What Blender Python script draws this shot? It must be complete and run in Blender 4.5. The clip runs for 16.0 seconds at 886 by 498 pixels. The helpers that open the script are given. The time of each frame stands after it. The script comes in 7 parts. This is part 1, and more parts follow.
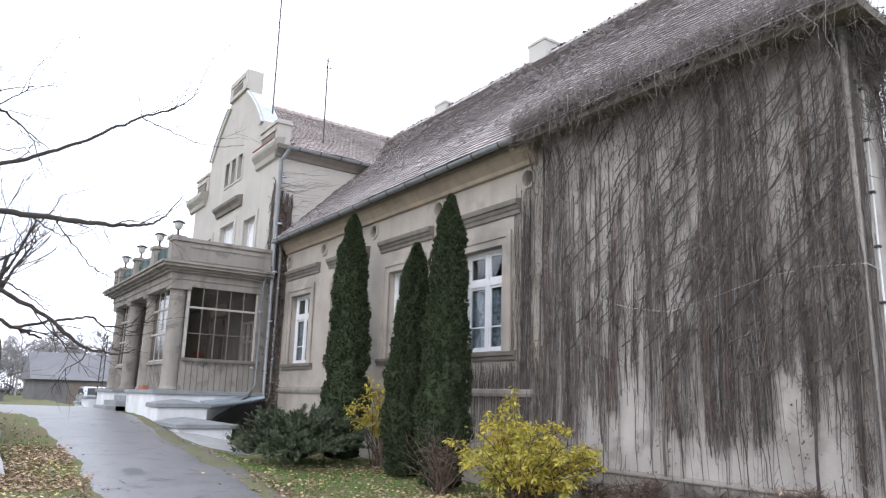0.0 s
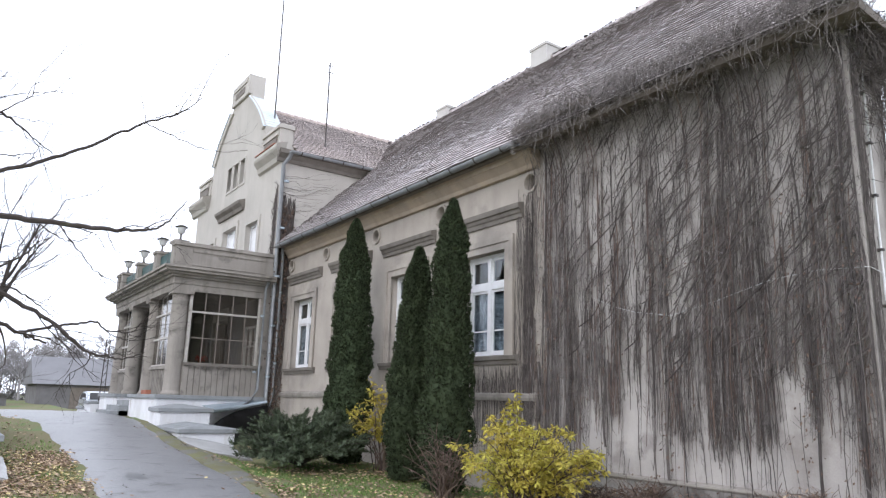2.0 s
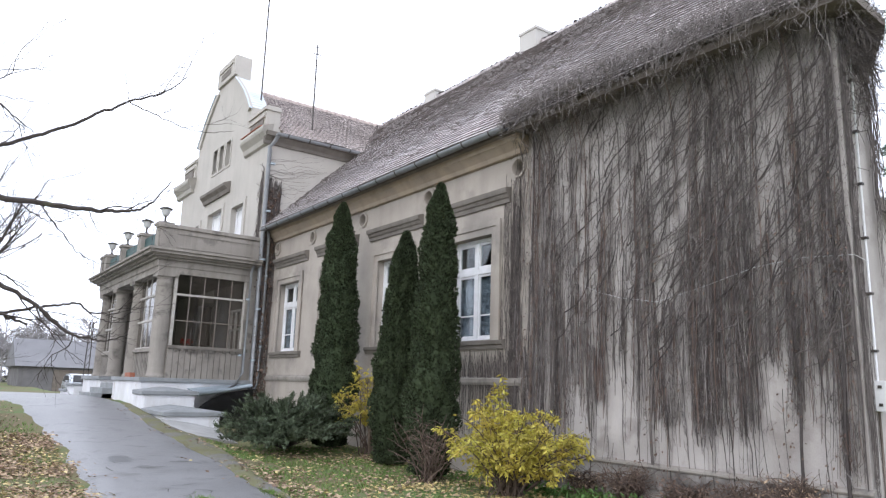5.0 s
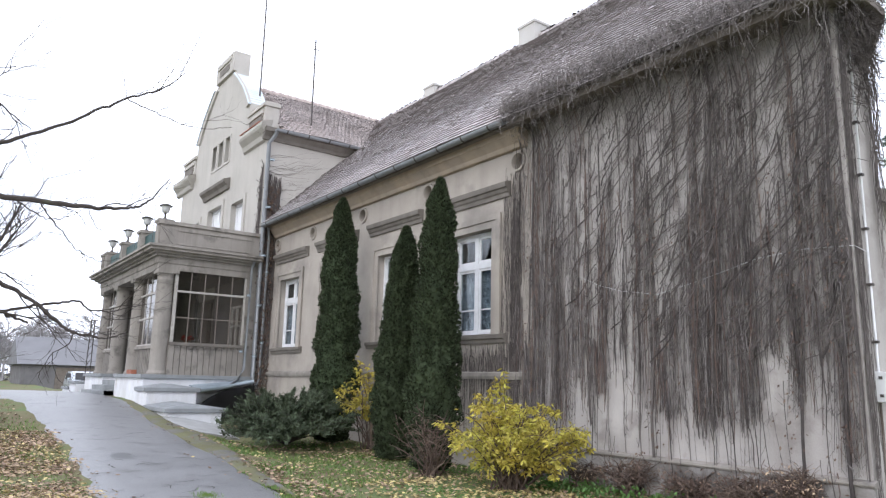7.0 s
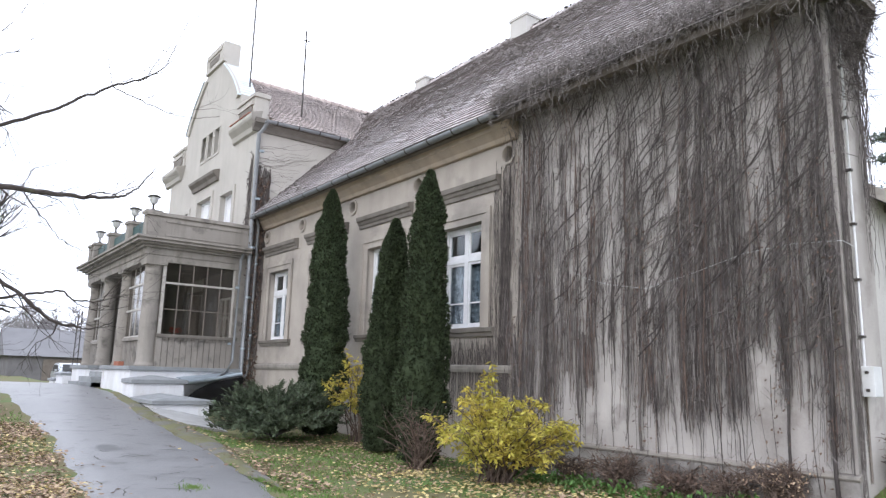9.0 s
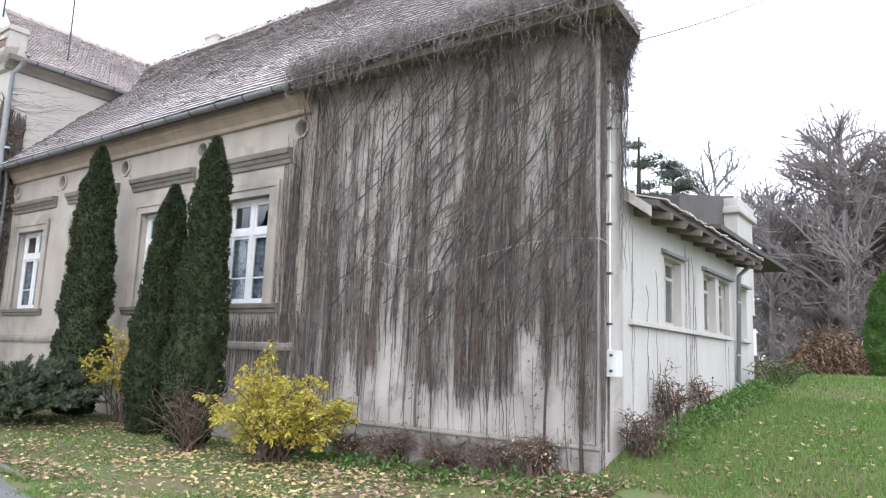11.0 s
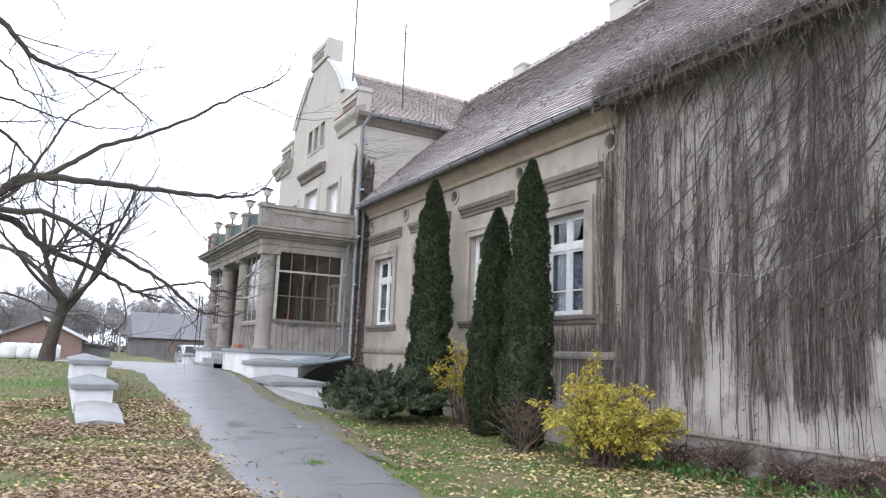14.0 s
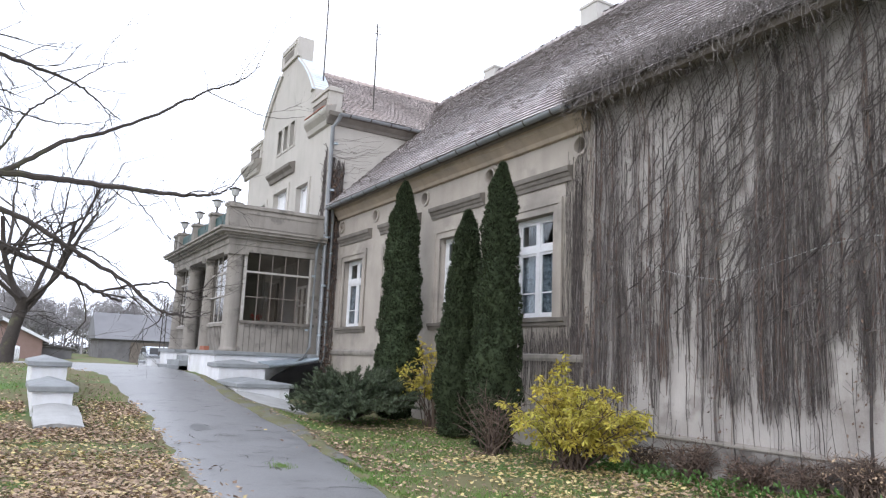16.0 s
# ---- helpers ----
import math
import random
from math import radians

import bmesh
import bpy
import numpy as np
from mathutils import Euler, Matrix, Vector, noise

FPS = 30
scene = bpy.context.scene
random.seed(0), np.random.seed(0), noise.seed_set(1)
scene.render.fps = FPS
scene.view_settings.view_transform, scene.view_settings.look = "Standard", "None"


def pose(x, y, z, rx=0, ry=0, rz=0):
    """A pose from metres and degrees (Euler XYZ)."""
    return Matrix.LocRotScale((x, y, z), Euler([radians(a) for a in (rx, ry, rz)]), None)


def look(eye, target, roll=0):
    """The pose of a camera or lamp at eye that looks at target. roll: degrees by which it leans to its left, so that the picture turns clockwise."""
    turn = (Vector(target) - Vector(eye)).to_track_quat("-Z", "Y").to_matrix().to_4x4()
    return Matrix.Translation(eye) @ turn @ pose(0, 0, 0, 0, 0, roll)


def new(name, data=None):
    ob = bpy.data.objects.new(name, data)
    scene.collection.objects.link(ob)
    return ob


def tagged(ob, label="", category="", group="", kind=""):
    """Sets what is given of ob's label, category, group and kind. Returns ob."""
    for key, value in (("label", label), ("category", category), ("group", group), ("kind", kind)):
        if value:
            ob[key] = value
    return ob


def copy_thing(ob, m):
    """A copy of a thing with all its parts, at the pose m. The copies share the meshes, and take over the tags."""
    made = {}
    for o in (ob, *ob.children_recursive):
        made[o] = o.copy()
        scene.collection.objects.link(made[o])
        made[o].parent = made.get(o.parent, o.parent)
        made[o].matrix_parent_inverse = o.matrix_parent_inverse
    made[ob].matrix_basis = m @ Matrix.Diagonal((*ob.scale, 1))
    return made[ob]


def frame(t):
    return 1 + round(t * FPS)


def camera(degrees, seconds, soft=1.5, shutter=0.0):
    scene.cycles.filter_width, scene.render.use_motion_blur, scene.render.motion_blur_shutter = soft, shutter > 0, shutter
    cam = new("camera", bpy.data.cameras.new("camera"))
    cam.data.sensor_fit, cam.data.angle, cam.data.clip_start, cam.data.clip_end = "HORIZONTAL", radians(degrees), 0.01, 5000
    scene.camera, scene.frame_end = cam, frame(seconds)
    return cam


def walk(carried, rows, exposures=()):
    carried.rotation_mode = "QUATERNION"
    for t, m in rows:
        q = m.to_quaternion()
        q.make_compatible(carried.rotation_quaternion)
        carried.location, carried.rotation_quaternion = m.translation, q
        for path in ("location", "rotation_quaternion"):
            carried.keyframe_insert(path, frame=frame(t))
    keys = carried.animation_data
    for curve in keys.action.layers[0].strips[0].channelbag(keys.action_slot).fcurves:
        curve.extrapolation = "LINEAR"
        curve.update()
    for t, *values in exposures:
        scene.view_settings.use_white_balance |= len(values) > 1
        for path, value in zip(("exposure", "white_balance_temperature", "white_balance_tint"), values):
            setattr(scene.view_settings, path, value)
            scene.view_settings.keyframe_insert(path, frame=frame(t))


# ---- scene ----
cam = camera(64.20, 16.0, 1.25, 0.3)
# handheld at eye height, turning almost on the spot: seconds, place, yaw, pitch, roll
TURNS = [
    (0, -0.021, -0.036, 1.609, -35.28, 12.06, -1.57),
    (0.5, -0.032, -0.047, 1.619, -35.3, 12.15, -1.36),
    (1, -0.037, -0.044, 1.605, -35.49, 12.3, -1.29),
    (1.5, -0.054, -0.066, 1.622, -34.89, 12.71, -1.03),
    (2, -0.043, -0.041, 1.608, -35.12, 12.38, -1.48),
    (2.5, -0.035, -0.029, 1.601, -35.66, 12.22, -1.51),
    (3, -0.034, -0.026, 1.612, -35.83, 11.93, -1.67),
    (3.5, -0.027, -0.02, 1.625, -36.14, 11.61, -1.81),
    (4, -0.031, -0.012, 1.6, -36.2, 11.47, -1.85),
    (6.5, -0.014, -0.005, 1.611, -36.24, 10.82, -1.41),
    (7, -0.012, -0.005, 1.604, -36.14, 10.77, -1.31),
    (7.5, -0.001, 0, 1.6, -36.2, 10.65, -1.34),
    (8, 0.011, 0.002, 1.618, -36.33, 10.43, -1.29),
    (8.5, 0.016, 0.011, 1.587, -36.15, 10.38, -1.28),
    (9, 0.037, 0.018, 1.593, -36.94, 10.29, -1.57),
    (9.5, 0.032, 0.038, 1.643, -41.85, 9.79, -2.25),
    (9.7, 0.036, 0.049, 1.677, -45.14, 9.01, -2.24),
    (10.75, 0.02, 0.05, 1.67, -54.6, 8.8, -2.05),
    (11.8, -0.037, 0.034, 1.661, -52.45, 8.94, -1.77),
    (12, -0.048, 0.011, 1.649, -51.02, 9.15, -1.52),
    (12.5, -0.066, -0.064, 1.608, -42.86, 9.15, -1.81),
    (13, -0.071, -0.126, 1.629, -35.62, 8.64, -1.99),
    (13.5, -0.204, -0.169, 1.609, -31.43, 8.58, -1.94),
    (14, -0.263, -0.191, 1.611, -29.15, 8.8, -2.25),
    (14.5, -0.275, -0.192, 1.61, -29.31, 8.87, -2.73),
    (15, -0.248, -0.189, 1.61, -30.45, 9.15, -2.53),
    (15.5, -0.232, -0.173, 1.613, -31.22, 9.24, -2.41),
    (16, -0.229, -0.153, 1.612, -31.6, 9.06, -2.33),
]
walk(cam, [(t, pose(x, y, z, 90 + p, r, a)) for t, x, y, z, a, p, r in TURNS],
     [(0, 0.06), (8.5, 0.12), (9.2, 0.18), (9.8, 0.3), (11.0, 0.42), (12.2, 0.42), (13.0, 0.36), (13.5, 0.28), (14, 0.1), (14.5, 0.04), (16, 0.04)])
# ---- light ----
world = bpy.data.worlds.new("overcast")
scene.world = world
world.use_nodes = True
wn, wl = world.node_tree.nodes, world.node_tree.links
wn.clear()
sky = wn.new("ShaderNodeTexSky")
sky.sky_type, sky.sun_disc = "NISHITA", False
sky.sun_elevation, sky.sun_rotation = radians(32), radians(250)
sky.air_density, sky.dust_density = 1.0, 4.0
cover = wn.new("ShaderNodeMixRGB")
cover.inputs["Fac"].default_value = 0.93
cover.inputs["Color2"].default_value = (1.04, 1.1, 1.27, 1)
dim = wn.new("ShaderNodeMixRGB")
dim.blend_type = "MULTIPLY"
dim.inputs["Fac"].default_value = 1
dim.inputs["Color2"].default_value = (0.12, 0.12, 0.12, 1)
back = wn.new("ShaderNodeBackground")
back.inputs["Strength"].default_value = 1.75
wout = wn.new("ShaderNodeOutputWorld")
wl.new(sky.outputs[0], dim.inputs["Color1"])
wl.new(dim.outputs[0], cover.inputs["Color1"])
wl.new(cover.outputs[0], back.inputs["Color"])
wl.new(back.outputs[0], wout.inputs["Surface"])

sun = new("sun", bpy.data.lights.new("sun", "SUN"))
sun.data.energy, sun.data.angle, sun.data.color = 0.7, radians(25), (1.0, 0.97, 0.93)
sun.matrix_world = look((-14, -6, 14), (6, 12, 0))
scene.view_settings.exposure = 0.0

# ---- materials ----


def mat(name, base, rough=0.8, second=None, scale=3.0, fine=40.0, amount=0.5, bump=0.15, metal=0.0,
        streak=0.0, streak_col=(0.1, 0.09, 0.08), third=None, third_scale=0.7, third_cut=0.55, spec=0.4,
        rand=0.0, leafy=0.0, fine_mix=0.25):
    """A weathered surface: base and second colour mixed in patches, stains, run-off streaks, fine grain and relief."""
    m = bpy.data.materials.new(name)
    m.use_nodes = True
    n, l = m.node_tree.nodes, m.node_tree.links
    bsdf = n["Principled BSDF"]
    bsdf.inputs["Roughness"].default_value = rough
    bsdf.inputs["Metallic"].default_value = metal
    bsdf.inputs["Specular IOR Level"].default_value = spec
    geo = n.new("ShaderNodeNewGeometry")
    pos = geo.outputs["Position"]

    def noise_at(sc, detail=6, vec=None, ro=0.6):
        t = n.new("ShaderNodeTexNoise")
        t.inputs["Scale"].default_value, t.inputs["Detail"].default_value = sc, detail
        t.inputs["Roughness"].default_value = ro
        l.new(vec or pos, t.inputs["Vector"])
        return t.outputs["Fac"]

    def ramp(fac, lo, hi):
        r = n.new("ShaderNodeMapRange")
        r.inputs["From Min"].default_value, r.inputs["From Max"].default_value = lo, hi
        l.new(fac, r.inputs["Value"])
        return r.outputs[0]

    def mix(fac, a, b, mode="MIX"):
        x = n.new("ShaderNodeMixRGB")
        x.blend_type = mode
        for sock, v in (("Fac", fac), ("Color1", a), ("Color2", b)):
            if isinstance(v, (int, float)):
                x.inputs[sock].default_value = v
            elif isinstance(v, tuple):
                x.inputs[sock].default_value = (*v[:3], 1)
            else:
                l.new(v, x.inputs[sock])
        return x.outputs[0]

    second = second or tuple(c * 0.72 for c in base)
    big = noise_at(scale)
    col = mix(ramp(big, 0.5 - 0.3 * amount - 0.02, 0.5 + 0.3 * amount), base, second)
    if third:
        col = mix(ramp(noise_at(third_scale, 8), third_cut, third_cut + 0.14), col, third)
    if streak:
        mp = n.new("ShaderNodeMapping")
        mp.inputs["Scale"].default_value = (2.6, 2.6, 0.3)
        l.new(pos, mp.inputs["Vector"])
        s = noise_at(1.0, 8, mp.outputs[0])
        m2 = n.new("ShaderNodeMath")
        m2.operation = "MULTIPLY"
        m2.inputs[1].default_value = streak
        l.new(ramp(s, 0.48, 0.75), m2.inputs[0])
        col = mix(m2.outputs[0], col, streak_col)
    grain = noise_at(fine, 4)
    col = mix(fine_mix, col, mix(grain, (0.25, 0.25, 0.25), (1.0, 1.0, 1.0)), "OVERLAY")
    if rand:
        src = n.new("ShaderNodeObjectInfo").outputs["Random"]
        add = n.new("ShaderNodeMath")
        add.operation = "ADD"
        l.new(src, add.inputs[0])
        l.new(geo.outputs["Random Per Island"], add.inputs[1])
        fr = n.new("ShaderNodeMath")
        fr.operation = "FRACT"
        l.new(add.outputs[0], fr.inputs[0])
        hsv = n.new("ShaderNodeHueSaturation")
        val = n.new("ShaderNodeMapRange")
        val.inputs["To Min"].default_value, val.inputs["To Max"].default_value = 1 - rand, 1 + rand
        l.new(fr.outputs[0], val.inputs["Value"])
        l.new(val.outputs[0], hsv.inputs["Value"])
        hue = n.new("ShaderNodeMapRange")
        hue.inputs["To Min"].default_value, hue.inputs["To Max"].default_value = 0.5 - 0.02 * rand, 0.5 + 0.03 * rand
        l.new(fr.outputs[0], hue.inputs["Value"])
        l.new(hue.outputs[0], hsv.inputs["Hue"])
        l.new(col, hsv.inputs["Color"])
        col = hsv.outputs[0]
    l.new(col, bsdf.inputs["Base Color"])
    if bump:
        b = n.new("ShaderNodeBump")
        b.inputs["Strength"].default_value, b.inputs["Distance"].default_value = bump, 0.02
        l.new(mix(0.5, grain, noise_at(fine * 0.2, 5)), b.inputs["Height"])
        l.new(b.outputs[0], bsdf.inputs["Normal"])
    rr = n.new("ShaderNodeMapRange")
    rr.inputs["To Min"].default_value, rr.inputs["To Max"].default_value = max(0.02, rough - 0.12), min(1, rough + 0.1)
    l.new(big, rr.inputs["Value"])
    l.new(rr.outputs[0], bsdf.inputs["Roughness"])
    if leafy:
        tr = n.new("ShaderNodeBsdfTranslucent")
        l.new(col, tr.inputs["Color"])
        ms = n.new("ShaderNodeMixShader")
        ms.inputs[0].default_value = leafy
        l.new(bsdf.outputs[0], ms.inputs[1])
        l.new(tr.outputs[0], ms.inputs[2])
        l.new(ms.outputs[0], n["Material Output"].inputs["Surface"])
    return m


PLASTER = mat("weathered plaster", (0.42, 0.38, 0.335), 0.9, (0.31, 0.28, 0.25), 0.9, 60, 0.8, 0.3, streak=0.3,
              streak_col=(0.2, 0.18, 0.16), third=(0.24, 0.22, 0.2), third_scale=0.55, third_cut=0.53)
VINEWALL = mat("stained bare plaster", (0.46, 0.435, 0.41), 0.92, (0.34, 0.315, 0.3), 1.4, 50, 0.9, 0.35, streak=0.45,
               streak_col=(0.17, 0.15, 0.135), third=(0.29, 0.265, 0.25), third_scale=2.2, third_cut=0.52)
PLINTH = mat("damp-stained flaking plinth", (0.4, 0.385, 0.37), 0.9, (0.2, 0.185, 0.17), 1.9, 45, 0.35, 0.4, streak=0.4,
             streak_col=(0.1, 0.09, 0.085), third=(0.095, 0.085, 0.08), third_scale=1.1, third_cut=0.45)
GABLE = mat("grey cream plaster", (0.47, 0.445, 0.41), 0.9, (0.39, 0.37, 0.34), 0.7, 50, 0.8, 0.2, streak=0.25,
            streak_col=(0.25, 0.23, 0.2))
PORCH = mat("grey weathered stucco", (0.32, 0.295, 0.265), 0.9, (0.225, 0.205, 0.185), 1.3, 55, 0.9, 0.25, streak=0.6, third=(0.12, 0.11, 0.1), third_scale=1.8, third_cut=0.55,
            streak_col=(0.12, 0.11, 0.1))
CORNICE = mat("tan moulding", (0.42, 0.335, 0.255), 0.85, (0.32, 0.27, 0.225), 1.5, 50, 0.8, 0.2, streak=0.3)
# Dark moulding tone, also used to paint shade on the gable's recess plates.
HOOD = mat("dark moulding and recess shade", (0.21, 0.19, 0.168), 0.9, (0.12, 0.108, 0.096), 2.5, 60, 0.8, 0.25)
WHITE = mat("limewashed masonry", (0.76, 0.77, 0.8), 0.85, (0.62, 0.63, 0.66), 2.0, 50, 0.7, 0.3, streak=0.4,
            streak_col=(0.38, 0.35, 0.3), third=(0.4, 0.36, 0.32), third_scale=2.2, third_cut=0.6)
CAPSTONE = mat("grey cement cap", (0.27, 0.285, 0.295), 0.7, (0.18, 0.19, 0.195), 3, 60, 0.8, 0.3)
SLAB = mat("wet concrete slab", (0.4, 0.4, 0.4), 0.6, (0.28, 0.28, 0.275), 2.5, 50, 0.8, 0.3)
ANNEXW = mat("pale annex plaster", (0.52, 0.508, 0.485), 0.9, (0.43, 0.415, 0.395), 0.8, 50, 0.8, 0.25, streak=0.35,
             streak_col=(0.33, 0.3, 0.27))
TILE = mat("old clay roof tile", (0.47, 0.44, 0.45), 0.5, (0.53, 0.465, 0.455), 0.8, 30, 0.6, 0.15, rand=0.24, fine_mix=0.1,
           third=(0.24, 0.22, 0.22), third_scale=1.4, third_cut=0.55)
# Dark tone painted as shadow under tile lips; also colours the moss.
LIP_SHADE_MOSS = mat("tile lip shade and moss", (0.1, 0.09, 0.085), 0.95, (0.15, 0.13, 0.125), 2.0, 40, 0.9, 0.2)
TILE_RED = mat("reddish clay roof tile", (0.5, 0.42, 0.39), 0.55, (0.43, 0.37, 0.35), 0.8, 30, 0.6, 0.15, rand=0.12, fine_mix=0.1)
ZINC = mat("grey zinc", (0.27, 0.285, 0.3), 0.5, (0.19, 0.2, 0.21), 3, 40, 0.7, 0.08, metal=0.25)
ZINC_BLUE = mat("weathered sheet metal", (0.36, 0.42, 0.47), 0.5, (0.26, 0.31, 0.35), 3, 40, 0.7, 0.08, metal=0.3)
SHEET = mat("pale painted sheet metal", (0.62, 0.7, 0.78), 0.5, (0.48, 0.55, 0.62), 3, 40, 0.7, 0.08, metal=0.2)
PAINT = mat("white window paint", (0.74, 0.75, 0.78), 0.45, (0.62, 0.63, 0.65), 6, 60, 0.6, 0.05)
OLDPAINT = mat("flaking white paint", (0.5, 0.48, 0.455), 0.6, (0.3, 0.275, 0.245), 8, 60, 0.8, 0.1)
GREYWOOD = mat("old grey wood", (0.2, 0.175, 0.15), 0.85, (0.12, 0.1, 0.09), 5, 60, 0.8, 0.3)
CURTAIN = mat("net curtain", (0.55, 0.59, 0.66), 0.9, (0.13, 0.145, 0.175), 9, 60, 0.5, 0.1)
FADED = mat("faded blind", (0.5, 0.56, 0.62), 0.9, (0.4, 0.45, 0.5), 5, 60, 0.6, 0.1)
BLIND = mat("white roller blind", (0.8, 0.81, 0.83), 0.8, (0.72, 0.73, 0.75), 2, 60, 0.6, 0.05)
# Near-black backing paints the unlit depth behind openings and small windows.
DARK = mat("painted interior shade", (0.03, 0.027, 0.025), 0.9, (0.015, 0.014, 0.013), 2, 20)
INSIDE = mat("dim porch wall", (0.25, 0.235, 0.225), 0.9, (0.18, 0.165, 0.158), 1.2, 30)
GREEN_RAIL = mat("green painted panel", (0.035, 0.085, 0.08), 0.6, (0.025, 0.06, 0.06), 2, 40)
IRON = mat("dark iron", (0.05, 0.05, 0.052), 0.55, (0.09, 0.075, 0.065), 8, 60, metal=0.5)
NEAR_BLACK = mat("near-black sheet", (0.012, 0.012, 0.013), 0.45, (0.02, 0.02, 0.022), 3, 40)
ASPHALT = mat("damp asphalt", (0.15, 0.151, 0.157), 0.42, (0.2, 0.2, 0.206), 1.6, 45, 0.9, 0.5,
              third=(0.105, 0.105, 0.106), third_scale=2.6, third_cut=0.56, spec=0.45, fine_mix=0.4)
SOIL = mat("lawn soil", (0.12, 0.135, 0.05), 0.95, (0.15, 0.115, 0.07), 1.1, 30, 0.8, 0.5,
           third=(0.085, 0.15, 0.04), third_scale=0.5, third_cut=0.5)
GRASS = mat("grass blades", (0.125, 0.245, 0.055), 0.6, (0.18, 0.225, 0.075), 1.0, 20, 0.9, 0, rand=0.4, leafy=0.3)
MOSS = mat("moss", (0.13, 0.135, 0.055), 0.95, (0.11, 0.1, 0.06), 3, 50, 0.8, 0.5, third=(0.13, 0.125, 0.115), third_scale=1.6, third_cut=0.47)
LEAF_YEL = mat("yellow shrub leaf", (0.58, 0.44, 0.09), 0.55, (0.34, 0.34, 0.07), 1.6, 20, 0.8, 0, rand=0.35, leafy=0.35)
LEAF_FALL = mat("fallen leaf", (0.42, 0.31, 0.22), 0.7, (0.26, 0.175, 0.125), 1.2, 20, 0.9, 0, rand=0.55, leafy=0.1)
LEAF_GOLD = mat("pale fallen leaf", (0.55, 0.45, 0.26), 0.7, (0.4, 0.3, 0.12), 2.0, 20, 0.9, 0, rand=0.4, leafy=0.1)
LEAF_RED = mat("dry brown leaf", (0.16, 0.105, 0.08), 0.7, (0.1, 0.065, 0.05), 3, 20, 0.9, 0, rand=0.4)
LEAF_GRN = mat("low green leaf", (0.07, 0.15, 0.035), 0.55, (0.1, 0.18, 0.05), 3, 20, 0.9, 0, rand=0.4, leafy=0.2)
THUJA = mat("thuja foliage", (0.036, 0.047, 0.027), 0.85, (0.052, 0.066, 0.034), 2.5, 20, 0.9, 0, rand=0.75, leafy=0.1, spec=0.15)
JUNIPER = mat("juniper foliage", (0.06, 0.08, 0.05), 0.8, (0.08, 0.1, 0.055), 2.5, 20, 0.9, 0, rand=0.5, leafy=0.15)
PINE = mat("pine foliage", (0.085, 0.11, 0.09), 0.7, (0.11, 0.14, 0.11), 1.0, 20, 0.9, 0, rand=0.4)
BARK = mat("dark bark", (0.065, 0.055, 0.05), 0.9, (0.05, 0.042, 0.038), 6, 40, 0.8, 0.5, third=(0.12, 0.13, 0.07),
           third_scale=1.5, third_cut=0.6)
TWIG = mat("grey brown twig", (0.14, 0.1, 0.08), 0.9, (0.085, 0.062, 0.052), 5, 40, 0.8, 0, rand=0.4)
VINE = mat("dry vine stem", (0.125, 0.108, 0.102), 0.95, (0.058, 0.05, 0.048), 4, 40, 0.9, 0, rand=0.5)
VINE_PALE = mat("bleached vine twig", (0.27, 0.245, 0.24), 0.95, (0.15, 0.135, 0.132), 4, 40, 0.9, 0, rand=0.5)
VINE_RED = mat("reddish vine stem", (0.17, 0.115, 0.095), 0.9, (0.09, 0.062, 0.053), 4, 40, 0.9, 0, rand=0.4)
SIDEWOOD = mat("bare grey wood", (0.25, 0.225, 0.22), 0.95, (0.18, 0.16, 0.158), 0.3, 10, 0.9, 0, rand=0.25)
# Distance haze is mixed into this pale wood colour.
HAZEWOOD = mat("haze-paled bare wood", (0.33, 0.315, 0.32), 0.95, (0.26, 0.25, 0.255), 0.3, 10, 0.9, 0, rand=0.25)
BRICK = mat("red brick wall", (0.26, 0.18, 0.16), 0.9, (0.22, 0.15, 0.13), 1.5, 30, 0.8, 0.2)
BARN = mat("grey barn boards", (0.2, 0.195, 0.2), 0.9, (0.12, 0.115, 0.12), 1.0, 20, 0.8, 0.2, streak=0.4)
# Roof grey lifted slightly to imitate distance haze.
BARNROOF = mat("haze-lightened grey roof", (0.19, 0.19, 0.2), 0.8, (0.15, 0.15, 0.16), 0.6, 20, 0.8, 0.2)
FELT = mat("grey roofing felt", (0.11, 0.105, 0.105), 0.85, (0.08, 0.075, 0.075), 1.0, 40, 0.8, 0.2)
CARPAINT = mat("silver car paint", (0.5, 0.53, 0.57), 0.3, (0.46, 0.49, 0.53), 2, 80, 0.5, 0, metal=0.6)
RUBBER = mat("tyre rubber", (0.02, 0.02, 0.02), 0.8, (0.03, 0.03, 0.03), 5, 50)
BRACKEN = mat("dead bracken", (0.2, 0.125, 0.085), 0.95, (0.14, 0.09, 0.065), 1.5, 30, 0.9, 0.3, rand=0.4)
PLASTIC = mat("white plastic wrap", (0.78, 0.79, 0.81), 0.5, (0.65, 0.66, 0.68), 2, 40, 0.7, 0.1)
GREYBOX = mat("light grey enamel", (0.66, 0.67, 0.68), 0.4, (0.58, 0.59, 0.6), 4, 40, 0.6, 0.05)
TERRA = mat("terracotta", (0.35, 0.13, 0.08), 0.8)
REDCLOTH = mat("red flowers", (0.5, 0.06, 0.05), 0.7)


